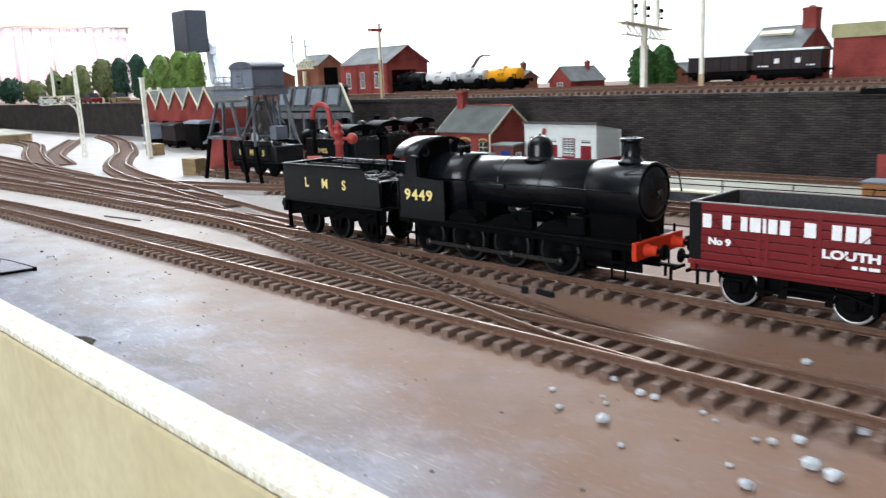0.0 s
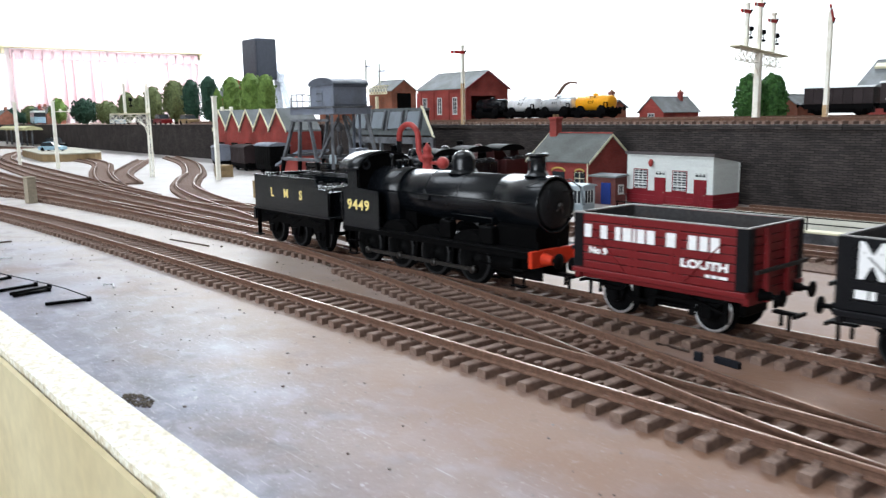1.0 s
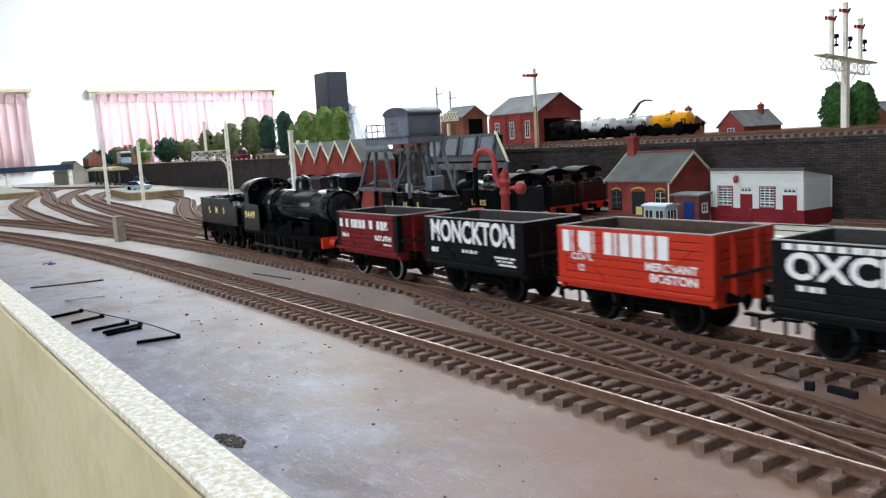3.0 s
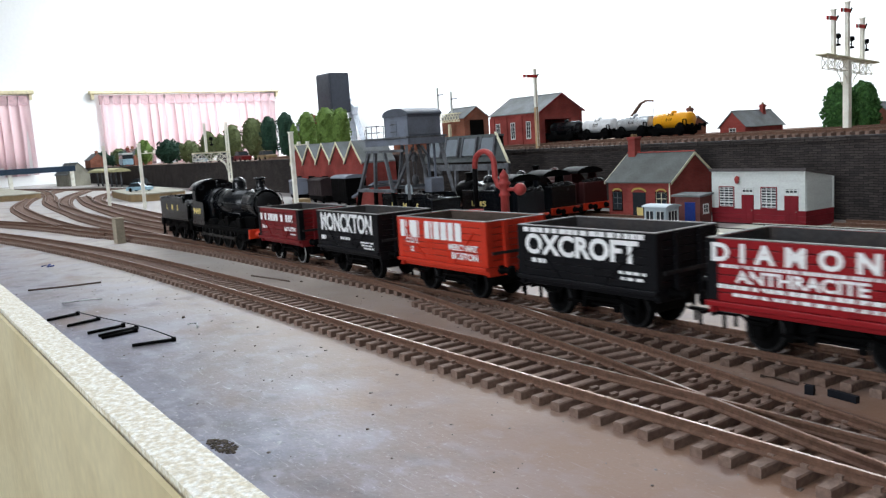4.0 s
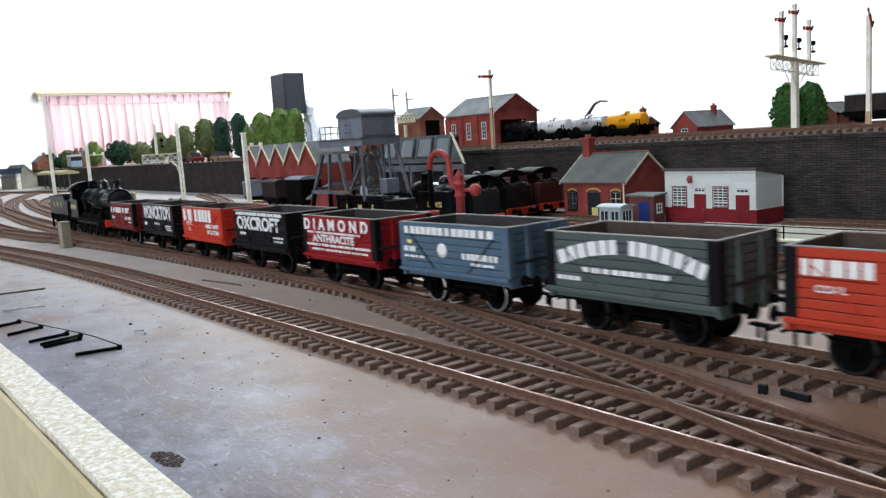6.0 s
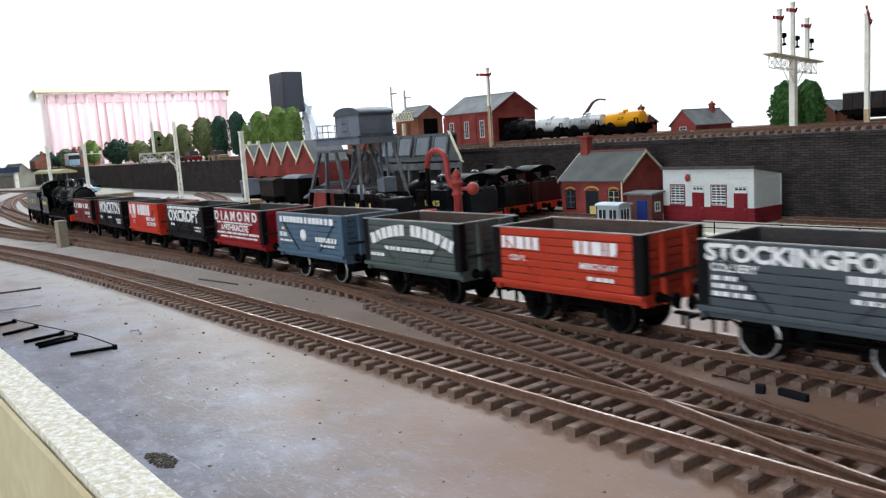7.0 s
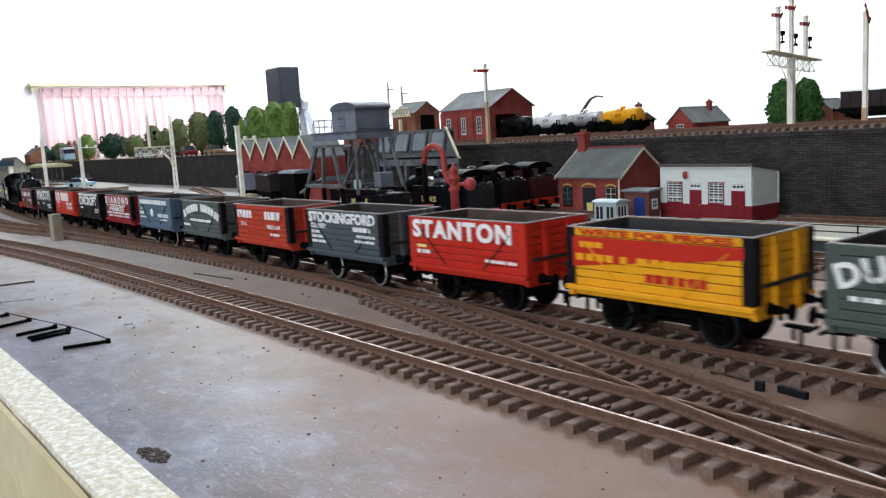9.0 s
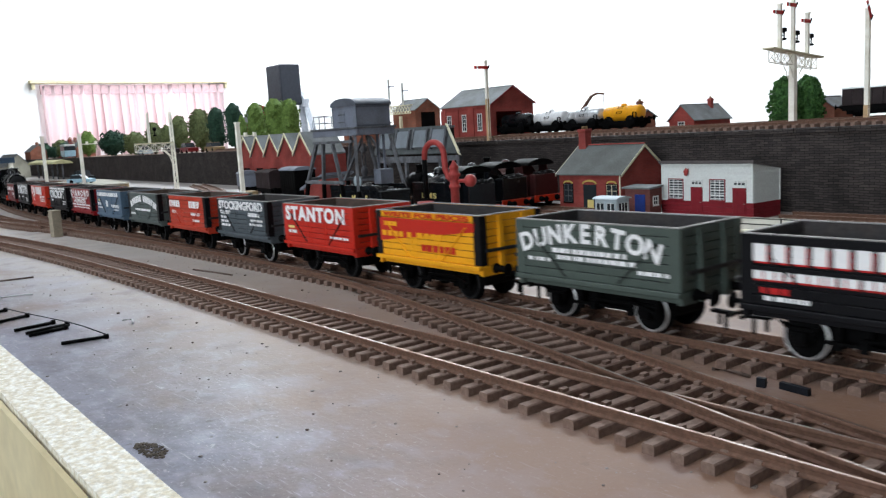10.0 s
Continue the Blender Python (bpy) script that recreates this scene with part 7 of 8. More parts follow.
def plain_post(x, y, h, label, arm=0.0):
    th = thing("white_post", P(x, y, 0), label, "post", "white signal posts")
    bm = BM()
    prism(bm, [(-2.1, -2.1), (2.1, -2.1), (2.1, 2.1), (-2.1, 2.1)], 0, h, "z")
    part("post", bm, POSTWHITE, th)
    bm = BM()
    box(bm, -2.8, 2.8, -2.8, 2.8, h, h + 1.2)
    part("cap", bm, POSTWHITE, th)
    if arm:
        bm = BM()
        bar(bm, (0, 0, h - 14), (0, arm, h - 14), 1.0, 1.2)
        for k in (0.45, 1.0):
            box(bm, -1.6, 1.6, arm * k - 1.6, arm * k + 1.6, h - 15, h - 10.5)
        part("signal_bracket", bm, POSTWHITE, th)


plain_post(-847, 403, 92, "square white post beside the yard siding", 20)
plain_post(-1337, 319, 96, "square white post in the far junction")
plain_post(-1250, 348, 96, "square white post by the round platform", 22)


def stump():
    th = thing("short_post", P(-740, 180, 0, 0, 0, 6), "short lichen grey square post between the tracks", "post")
    bm = BM()
    prism(bm, [(-4.2, -3.6), (4.2, -3.6), (4.2, 3.6), (-4.2, 3.6)], 0, 21, "z")
    part("shaft", bm, STONEPOST, th)
    bm = BM()
    box(bm, -4.5, 4.5, -3.9, 3.9, 21.02, 22.6, ch=0.5)
    part("cap", bm, STONEPOST, th)


stump()

# ---- upper level ----


def goods_shed():
    th = thing("goods_shed", P(0, 0, 0), "red brick goods shed with open gable and slate roof", "goods shed")
    x0, x1, y0, y1, ze, zr = -851, -756, 700, 774, 102, 124
    m = (y0 + y1) / 2
    bm = BM()
    box(bm, x0, x1 - 3.05, y0, y0 + 3, UP, ze)
    box(bm, x0, x1 - 3.05, y1 - 3, y1, UP, ze)
    box(bm, x0, x0 + 3, y0 + 3.05, y1 - 3.05, UP, ze)
    part("wall", bm, REDBRICK, th)
    bm = BM()
    prism(bm, [(y0, UP), (y0 + 8, UP), (y0 + 8, 92), (y1 - 20, 92), (y1 - 20, UP), (y1, UP), (y1, ze), (m, zr - 0.5), (y0, ze)], x1 - 3, x1, "x")
    part("gable_wall", bm, REDBRICK, th)
    roof_pair(th, x0, x1, y0, y1, ze, zr - 0.8, over=2.5, barge=MAROONWOOD)
    for a in (-838, -808, -778):
        sash(th, a - 3.6, a + 3.6, 70, 90, y0, WHITEWOOD, WHITEWOOD, 2, 4)
    for a in (-849, -823, -793, -761):
        bm = BM()
        box(bm, a - 4.5, a + 4.5, y0 - 1.4, y0 - 0.05, UP + 4.1, ze - 4)
        part("pilaster", bm, REDBRICK, th)
    bm = BM()
    box(bm, x0, x1 - 3.1, y0 - 1.5, y0 - 0.05, ze - 3.95, ze - 0.6)
    part("eaves_course", bm, REDBRICK, th)
    bm = BM()
    box(bm, x0 - 0.5, x1 + 0.5, y0 - 0.9, y0 - 0.05, UP + 0.03, UP + 4)
    part("plinth", bm, PLATFORM, th)


goods_shed()


def brown_shed():
    th = thing("brown_shed", P(0, 0, 0), "brown brick shed with a flat black panel as gable doorway", "shed")
    bm = BM()
    gabled(bm, -1095, -1035, 795, 845, UP, 108, 125)
    part("wall", bm, BROWNBRICK, th)
    roof_pair(th, -1095, -1035, 795, 845, 108, 124.6, over=2)
    # thin black panel painted in for the unlit opening; the gable is solid
    bm = BM()
    box(bm, -1035.2, -1034.4, 806, 834, UP, 104)
    part("doorway", bm, MATTBLACK, th)


brown_shed()


def tank_wagon(x, colour, label, dome=True):
    y = wall_y(x) + 145
    th = thing("tank_wagon", P(x, y, UP + RAILTOP, 0, 0, -3.4) @ Matrix.Scale(1.09, 4), label, "tank wagon", "tank wagons on the upper level")
    bm = BM()
    lathe(bm, [(0.05, -22.6), (5.2, -22.2), (7.0, -21.4), (7.5, -20.4), (7.5, 20.4), (7.0, 21.4), (5.2, 22.2), (0.05, 22.6)], at=(0, 0, 14.6), axis="x", n=28)
    part("tank", bm, colour, th)
    bm = BM()
    if dome:
        lathe(bm, [(2.8, 21.4), (2.8, 23.6), (2.0, 24.2), (0.05, 24.4)], n=14)
    for xx in (-9, 9):
        lathe(bm, [(7.55, xx - 0.6), (7.75, xx - 0.5), (7.75, xx + 0.5), (7.55, xx + 0.6)], at=(0, 0, 14.6), axis="x", n=24)
    part("dome", bm, colour, th)
    bm = BM()
    box(bm, -23, 23, -11, 11, 4.6, 7.6)
    for yy in (-11.6, 11.6):
        box(bm, -22.9, 22.9, yy - 0.55, yy + 0.55, 3.6, 7.4)
        for xx in (-14, 14):
            prism(bm, [(xx - 5, 3.5), (xx + 5, 3.5), (xx + 2.4, 0.8), (xx - 2.4, 0.8)], yy - 0.5, yy + 0.5, "y")
    for xx in (-23, 22):
        box(bm, xx, xx + 1, -12, 12, 5.0, 9.5)
    part("frame", bm, MATTBLACK, th)
    bm = BM()
    box(bm, -21, 21, -7.2, 7.2, 0.8, 4.55, ch=0.4)
    part("brake_frame", bm, MATTBLACK, th)
    for xx in (-18, 18):
        bm = BM()
        bar(bm, (xx, -8, 7.6), (xx, -2, 14), 1.0, 1.0)
        box(bm, xx - 1.5, xx + 1.5, -9.5, 9.5, 7.6, 9.6)
        part("tank_cradle", bm, MATTBLACK, th)
    # discharge pipe, end ladder and top walkway
    bm = BM()
    for xx in (-3, 3):
        bar(bm, (xx, -8.2, 14.6), (xx, -4.0, 22.0), 0.5, 0.5)
    for k in range(5):
        bar(bm, (-3, -8.2 + k * 0.9, 14.6 + k * 1.6), (3, -8.2 + k * 0.9, 14.6 + k * 1.6), 0.4, 0.4)
    part("ladder", bm, MATTBLACK, th)
    bm = BM()
    bar(bm, (20, -10.6, 7.4), (20, -10.6, 15.0), 0.9, 0.9)
    bar(bm, (20, -10.6, 15.0), (24, -10.6, 15.0), 0.9, 0.9)
    bar(bm, (24, -10.6, 7.4), (24, -10.6, 15.0), 0.9, 0.9)
    part("end_support", bm, MATTBLACK, th)
    for s in (-1, 1):
        for xx in (-14, 14):
            bm = BM()
            lathe(bm, [(0.05, -1), (5.4, -1), (6, 0.4), (6.5, 0.8), (6.5, 1.2), (0.05, 1.2)], at=(xx, s * 8.6, 6), axis="y", n=16)
            part("wheel", bm, MATTBLACK, th)
        for yy in (-8.8, 8.8):
            buffer(th, s * 23, yy, s, z=9)


SILVER = mat("silver_tank_paint", (0.62, 0.64, 0.66), 0.3, metal=0.5, vary=0.08, bump=0.02, stain=120)
TANKWHITE = mat("white_tank_paint", (0.74, 0.75, 0.76), 0.35, vary=0.05, bump=0.02, stain=120, col2=(0.5, 0.5, 0.5))
tank_wagon(-733, BLACK, "black tank wagon in the shed siding")
tank_wagon(-673, TANKWHITE, "white tank wagon with black fittings")
tank_wagon(-616, SILVER, "silver tank wagon on a black frame")
tank_wagon(-561, YELLOW, "bright yellow tank wagon at the siding end")


def yard_crane():
    th = thing("yard_crane", P(-664, 752, UP) @ Matrix.Scale(1.08, 4), "rusty brown yard crane with raised jib", "crane")
    bm = BM()
    lathe(bm, [(6, 0), (6, 3), (2.2, 4), (2, 22), (0.05, 23)], n=12)
    part("post", bm, RUST, th)
    for s in (-1, 1):
        bm = BM()
        tube(bm, [(0, s * 1.5, 14), (12, s * 1.5 + 4, 33), (18, s * 1.2 + 6, 41), (24, s * 1.0 + 8, 43.5), (32, 10, 42.5)], 1.1, 6)
        part("jib", bm, RUST, th)
    bm = BM()
    rod(bm, (31.5, 10, 42.5), (31.5, 10, 22), 0.25, n=5)
    part("chain", bm, RUST, th)
    bm = BM()
    bar(bm, (0, 0, 22), (20, 6.5, 42), 0.7, 0.7)
    part("tie_rod", bm, RUST, th)


yard_crane()


def cottage(name, label, x0, x1, y0, y1, ze, zr, ridge, wall, chim, roof=GREYROOF, barge=None):
    th = thing(name, P(0, 0, 0), label, "house", "houses on the upper level")
    bm = BM()
    gabled(bm, x0, x1, y0, y1, UP, ze, zr - 0.3, ridge)
    part("wall", bm, wall, th)
    roof_pair(th, x0, x1, y0, y1, ze, zr - 0.5, over=2.2, ridge=ridge, material=roof, barge=barge)
    if chim:
        cx, cy, w, top = chim
        bm = BM()
        box(bm, cx - w, cx + w, cy - w, cy + w, zr - 8, top, ch=0.2)
        box(bm, cx - w - 0.7, cx + w + 0.7, cy - w - 0.7, cy + w + 0.7, top - 3, top - 1.4)
        st = part("chimney", bm, wall, th)
        bm = BM()
        lathe(bm, [(w * 0.55, top), (w * 0.45, top + 2.4)], at=(cx, cy, 0), n=8)
        part("chimney_pot", bm, TAN, st)
    return th


c = cottage("lineside_cottage", "small red brick cottage with blue grey slate roof", -592, -558, 836, 912, 69, 86, "y", REDBRICK, (-572, 892, 2.6, 93))
sash(c, -579, -571, 60, 66, 836, WHITEWOOD, WHITEWOOD, 2, 2)
cottage("low_hut", "low slate-roofed hut behind the tank wagons", -697, -610, 801, 834, 74.5, 83, "x", BROWNBRICK, (-620, 817, 2.8, 94))
cottage("brown_house", "small brown brick house with slate roof", -425, -396, 838, 880, 73, 84, "y", BROWNBRICK, None)
h = cottage("chimney_house", "red brick house with slate roof and very tall chimney", -383, -319, 955, 1055, 94.5, 123, "x", REDBRICK, (-325, 1005, 8.2, 143.5))
bm = BM()
prism(bm, [(983, 112.6), (990, 116.8), (989, 119.4), (982, 115.0)], -379, -338, "x")
part("roof_light", bm, CREAM, h, "pale strip of glazing along the roof")


def warehouse():
    th = thing("red_warehouse", P(0, 0, 0), "plain red brick warehouse with cream parapet", "warehouse")
    bm = BM()
    box(bm, -251, 153, 873, 1010, UP, 102)
    part("wall", bm, REDBRICK, th)
    bm = BM()
    box(bm, -252.8, 154.8, 871.2, 1011.8, 102.05, 116)
    part("parapet", bm, CREAMSTONE, th)


CREAMSTONE = mat("mossy_cream_parapet", (0.42, 0.40, 0.22), 0.75, vary=0.15, stain=60)
warehouse()
WHITEROOF = mat("white_van_roof", (0.62, 0.64, 0.64), 0.6)
van(-318, 761, UP + RAILTOP, BROWNWOOD, WHITEROOF, "dark brown goods van on the upper siding", L=29, h=24.5, rz=10, arch=1.9)
van(-254, 773, UP + RAILTOP, BROWNWOOD, WHITEROOF, "dark goods van with white patches and pale roof", L=31, h=27.5, rz=9, patches=True, arch=2.2)

# ---- trees ----


def leaf_mat(name, col, dark):
    return mat(name, col, 0.75, vary=0.35, grain=900, stain=250, bump=0.3, col2=dark, amount=0.5)


LEAF_DARK = leaf_mat("dark_conifer_foliage", (0.024, 0.062, 0.038), (0.011, 0.032, 0.02))
LEAF_MID = leaf_mat("mid_green_foliage", (0.06, 0.145, 0.035), (0.025, 0.07, 0.02))
LEAF_OLIVE = leaf_mat("olive_foliage", (0.125, 0.15, 0.06), (0.06, 0.08, 0.03))
LEAF_BRIGHT = leaf_mat("bright_green_foliage", (0.14, 0.22, 0.05), (0.075, 0.13, 0.028))
BARK = mat("bark", (0.07, 0.045, 0.03), 0.85)


def tree(x, y, h, r, leaf, shape, label, z=None, seed=1, fine=1.0):
    """Trunk with limbs and a crown of many small ragged leaf clumps. shape: round, column, cone or dome."""
    th = thing("tree", P(x, y, UP if z is None else z), label, "tree", "trees of the layout")
    rng = random.Random(seed)
    bm = BM()
    rod(bm, (0, 0, 0), (rng.uniform(-1, 1), rng.uniform(-1, 1), h * 0.8), r * 0.12 + 0.6, 0.4, n=7)
    for k in range(6):
        a, zz = rng.uniform(0, 6.28), h * rng.uniform(0.2, 0.6)
        rod(bm, (0, 0, zz), (r * 0.7 * math.cos(a), r * 0.7 * math.sin(a), zz + h * 0.2), 0.7, 0.2, n=5)
    part("trunk", bm, BARK, th)
    def radius(u):
        if shape == "cone":
            return r * (1 - u) ** 0.75 * (0.55 + 0.45 * min(1, u * 6)) + 0.4
        if shape == "column":
            return r * min(1, 0.6 + u * 1.6) * math.sqrt(max(0.06, 1 - max(0, u - 0.7) ** 2 / 0.093))
        if shape == "dome":
            return r * math.sqrt(max(0.02, 1 - max(0, u - 0.35) ** 2 / 0.4225)) * (0.9 + 0.1 * min(1, u * 5))
        return r * math.sqrt(max(0.03, 1 - (2 * u - 1.0) ** 2))

    verts, faces = [], []
    # ragged inner mass, then small clumps all over it
    for j in range(9):
        for k in range(10):
            u, a = j / 8, 6.28318 * k / 10
            d = radius(u) * 0.84 * rng.uniform(0.9, 1.08)
            verts.append(Vector((d * math.cos(a), d * math.sin(a), h * (0.08 + 0.9 * u))) * MM)
    for j in range(8):
        for k in range(10):
            faces.append((j * 10 + k, j * 10 + (k + 1) % 10, j * 10 + 10 + (k + 1) % 10, j * 10 + 10 + k))
    faces += [tuple(range(10)), tuple(range(80, 90))]
    # boughs swell out of the crown; small leaf clumps sit on each
    boughs = []
    for k in range(int(26 * min(fine, 2))):
        u = (k + rng.random()) / int(26 * min(fine, 2))
        a = k * 2.4 + rng.uniform(-0.5, 0.5)
        rad = radius(u)
        d = rad * rng.uniform(0.66, 0.82)
        boughs.append((Vector((d * math.cos(a), d * math.sin(a), h * (0.08 + 0.86 * u))), max(rad, r * 0.6) * rng.uniform(0.28, 0.4)))
    for k in range(int(900 * fine)):
        centre, br = boughs[k % len(boughs)]
        out = Vector((rng.gauss(0, 1), rng.gauss(0, 1), rng.gauss(0.25, 1))).normalized()
        c = centre + out * br * rng.uniform(0.7, 1.08)
        s = r * rng.uniform(0.055, 0.12)
        base = len(verts)
        ax = Vector((rng.gauss(0, 1), rng.gauss(0, 1), rng.gauss(0, 1))).normalized()
        t = ax.orthogonal().normalized()
        b = ax.cross(t)
        ring = [c + (t * math.cos(q) + b * math.sin(q)) * s * rng.uniform(0.6, 1.25) for q in (0, 1.26, 2.51, 3.77, 5.03)]
        verts += [v * MM for v in ring] + [(c + ax * s * 0.8) * MM, (c - ax * s * 0.7) * MM]
        for i in range(5):
            faces += [(base + i, base + (i + 1) % 5, base + 5), (base + (i + 1) % 5, base + i, base + 6)]
    me = bpy.data.meshes.new("crown")
    me.from_pydata([v[:] for v in verts], [], faces)
    me.materials.append(leaf)
    part("crown", me, None, th)


tree(-402, 752, 46, 15.0, LEAF_MID, "dome", "dense dark green bushy tree behind the bracket signal", seed=11, fine=2.6)
tree(-390, 772, 46, 15.0, LEAF_MID, "dome", "dense green bushy tree with rounded top", seed=12, fine=2.6)
for i, (x, y, top, r, leaf, shape, label) in enumerate((
        (-2442, 770, 128, 39, LEAF_DARK, "round", "dark green rounded tree above the wall"),
        (-2226, 758, 118, 30, LEAF_OLIVE, "round", "olive green rounded tree above the wall"),
        (-2048, 747, 138, 24, LEAF_OLIVE, "round", "tall olive tree above the wall"),
        (-1945, 741, 126, 20, LEAF_OLIVE, "round", "olive tree with thin crown"),
        (-1852, 735, 144, 25, LEAF_OLIVE, "round", "broad olive tree above the wall"),
        (-1708, 726, 152, 28, LEAF_OLIVE, "round", "large pale olive tree above the wall"),
        (-1615, 721, 150, 19, LEAF_DARK, "column", "narrow very dark conifer"),
        (-1520, 715, 153, 18, LEAF_DARK, "column", "tall dark rounded conifer"),
        (-1452, 700, 126, 11, LEAF_BRIGHT, "dome", "bright green shrub tree"),
        (-1405, 706, 146, 19, LEAF_BRIGHT, "column", "bright green columnar tree"),
        (-1324, 704, 148, 22, LEAF_BRIGHT, "column", "bright green columnar tree with full crown"),
        (-1268, 702, 144, 18, LEAF_BRIGHT, "column", "slim bright green columnar tree"),
        (-2793, 800, 141, 28, LEAF_BRIGHT, "round", "pale green tree beside the bus"),
        (-3120, 814, 112, 24, LEAF_DARK, "round", "small dark tree in the far village"),
        (-3400, 873, 125, 34, LEAF_OLIVE, "round", "far olive tree by the village houses"),
        (-3560, 851, 120, 30, LEAF_DARK, "round", "far dark tree by the village houses"),
        (-3180, 790, 98, 22, LEAF_DARK, "round", "low dark bush before the village houses"),
        (-3080, 795, 104, 20, LEAF_OLIVE, "round", "small olive tree before the village houses"))):
    tree(x, y, top - UP, r, leaf, shape, label, seed=20 + i)

# ---- the far end: village, bus, cars, station ----
for i, (x, y, w, d, ze, zr, wall, lab) in enumerate((
        (-2960, 830, 70, 60, 92, 118, BROWNBRICK, "brown brick village house with slate roof"),
        (-3250, 860, 80, 60, 90, 114, REDBRICK, "red brick village house at the far end"),
        (-3480, 800, 90, 60, 88, 112, BROWNBRICK, "low brown village house at the far end"),
        (-3420, 905, 110, 70, 96, 122, PALEBRICK, "pale brick village house with slate roof"),
        (-3560, 960, 120, 70, 100, 124, BROWNBRICK, "brown terraced house at the end of the village"),
        (-1590, 800, 70, 50, 112, 136, REDBRICK, "red brick house among the dark conifers"),
        (-1180, 800, 56, 60, 92, 104, BROWNBRICK, "low brown brick house behind the trees"))):
    cottage("village_house", lab, x - w / 2, x + w / 2, y - d / 2, y + d / 2, ze, zr, "x", wall, (x + w / 3, y, 5, zr + 10))


def road_vehicle(name, x, y, z, L, Wd, H, colour, label, rz=0, bus=False):
    th = thing(name, P(x, y, z, 0, 0, rz), label, "bus" if bus else "car", "road vehicles of the layout")
    bm = BM()
    if bus:
        box(bm, -L / 2, L / 2, -Wd / 2, Wd / 2, 4, H * 0.55, ch=1.2)
    else:
        prism(bm, [(-L / 2, 2.5), (L / 2, 2.5), (L / 2, H * 0.5), (L * 0.3, H * 0.58), (-L * 0.45, H * 0.58), (-L / 2, H * 0.5)], -Wd / 2, Wd / 2, "y")
    part("body", bm, colour, th)
    bm = BM()
    if bus:
        box(bm, -L / 2 + 0.4, L / 2 - 0.4, -Wd / 2 + 0.4, Wd / 2 - 0.4, H * 0.55, H * 0.85)
    else:
        prism(bm, [(-L * 0.4, H * 0.58), (L * 0.22, H * 0.58), (L * 0.08, H), (-L * 0.3, H)], -Wd * 0.44, Wd * 0.44, "y")
    part("glasshouse", bm, GLASS_DARK, th)
    bm = BM()
    if bus:
        box(bm, -L / 2, L / 2, -Wd / 2, Wd / 2, H * 0.85, H, ch=1.5)
    else:
        box(bm, -L * 0.3, L * 0.08, -Wd * 0.42, Wd * 0.42, H, H + 0.5)
    part("roof", bm, WHITEROOF if bus else colour, th)
    for sx in (-0.3, 0.3):
        for sy in (-1, 1):
            bm = BM()
            r = 5.5 if bus else 3.8
            lathe(bm, [(0.05, -1.2), (r, -1.2), (r, 1.2), (0.05, 1.2)], at=(sx * L, sy * (Wd / 2 - 1.0), r), axis="y", n=12)
            part("wheel", bm, MATTBLACK, th)


BUSBLUE = mat("pale_blue_bus_paint", (0.30, 0.45, 0.55), 0.4)
road_vehicle("motor_bus", -2730, 720, UP, 98, 32, 42, BUSBLUE, "pale blue and white motor bus above the wall", -8, True)
road_vehicle("parked_car", -1640, 668, UP, 54, 22, 20, MAROON, "dark red saloon car parked above the wall", -5)
road_vehicle("parked_car", -1500, 662, UP, 52, 22, 18, TAN, "tan coloured car parked above the wall", -3)
road_vehicle("parked_car", -1760, 676, UP, 52, 22, 20, BROWNWOOD, "dark brown car parked above the wall", -4)
road_vehicle("parked_car", -1960, 690, UP, 52, 22, 20, PALEBLUE, "pale car parked above the wall", -3)


def island(x0, y0, x1, y1, hw, label):
    """A long platform with rounded ends and a tan edge."""
    th = thing("island_platform", P(0, 0, 0), label, "platform", "far platforms")
    a = math.atan2(y1 - y0, x1 - x0)
    def outline(w):
        o = [(x1 + w * math.cos(a + t), y1 + w * math.sin(a + t)) for t in np.linspace(-1.5708, 1.5708, 12)]
        return o + [(x0 + w * math.cos(a + t), y0 + w * math.sin(a + t)) for t in np.linspace(1.5708, 4.7124, 12)]
    bm = BM()
    prism(bm, outline(hw - 1), 0, 12, "z")
    part("wall", bm, TAN, th)
    bm = BM()
    prism(bm, outline(hw), 12.05, 14, "z")
    part("surface", bm, PLATFORM, th)


island(-1500, 442, -1760, 478, 50, "pale topped island platform with rounded tan ends")
island(-2060, 300, -2900, 330, 46, "second pale topped island platform in the distance")
road_vehicle("parked_car", -1600, 440, 14, 46, 20, 16, BUSBLUE, "pale blue car standing on the island platform", 40)
road_vehicle("parked_car", -1690, 470, 14, 52, 22, 22, MATTBLACK, "black car standing on the island platform", 10)


def far_station():
    th = thing("far_station_building", P(0, 0, 0), "pale grey twin-gabled station building in the distance", "station")
    for x in (-3230, -3120):
        bm = BM()
        gabled(bm, x, x + 105, 600, 670, 0, 42, 78, ridge="x")
        part("wall", bm, PLATFORM, th)
        roof_pair(th, x, x + 105, 600, 670, 42, 78, over=4, thick=2)


far_station()


def canopy():
    th = thing("station_canopy", P(0, 0, 0), "cream edged station canopy on dark posts", "canopy")
    bm = BM()
    prism(bm, [(610, 44), (665, 44), (660, 50), (637, 56), (615, 50)], -2780, -2480, "x")
    part("roof", bm, CREAMSTONE, th)
    for i in range(6):
        bm = BM()
        rod(bm, (-2770 + i * 56, 637, 0), (-2770 + i * 56, 637, 44), 2.5, n=8)
        part("post", bm, GREYWOOD, th)


canopy()


def footbridge():
    th = thing("far_footbridge", P(0, 0, 0), "dark blue footbridge across the far tracks", "footbridge")
    bm = BM()
    box(bm, -3020, -2990, 240, 620, 52, 70)
    part("span", bm, DARKBLUE, th)
    for yy in (250, 420, 610):
        bm = BM()
        box(bm, -3012, -2998, yy - 6, yy + 6, 0, 52)
        part("pier", bm, POSTWHITE, th)


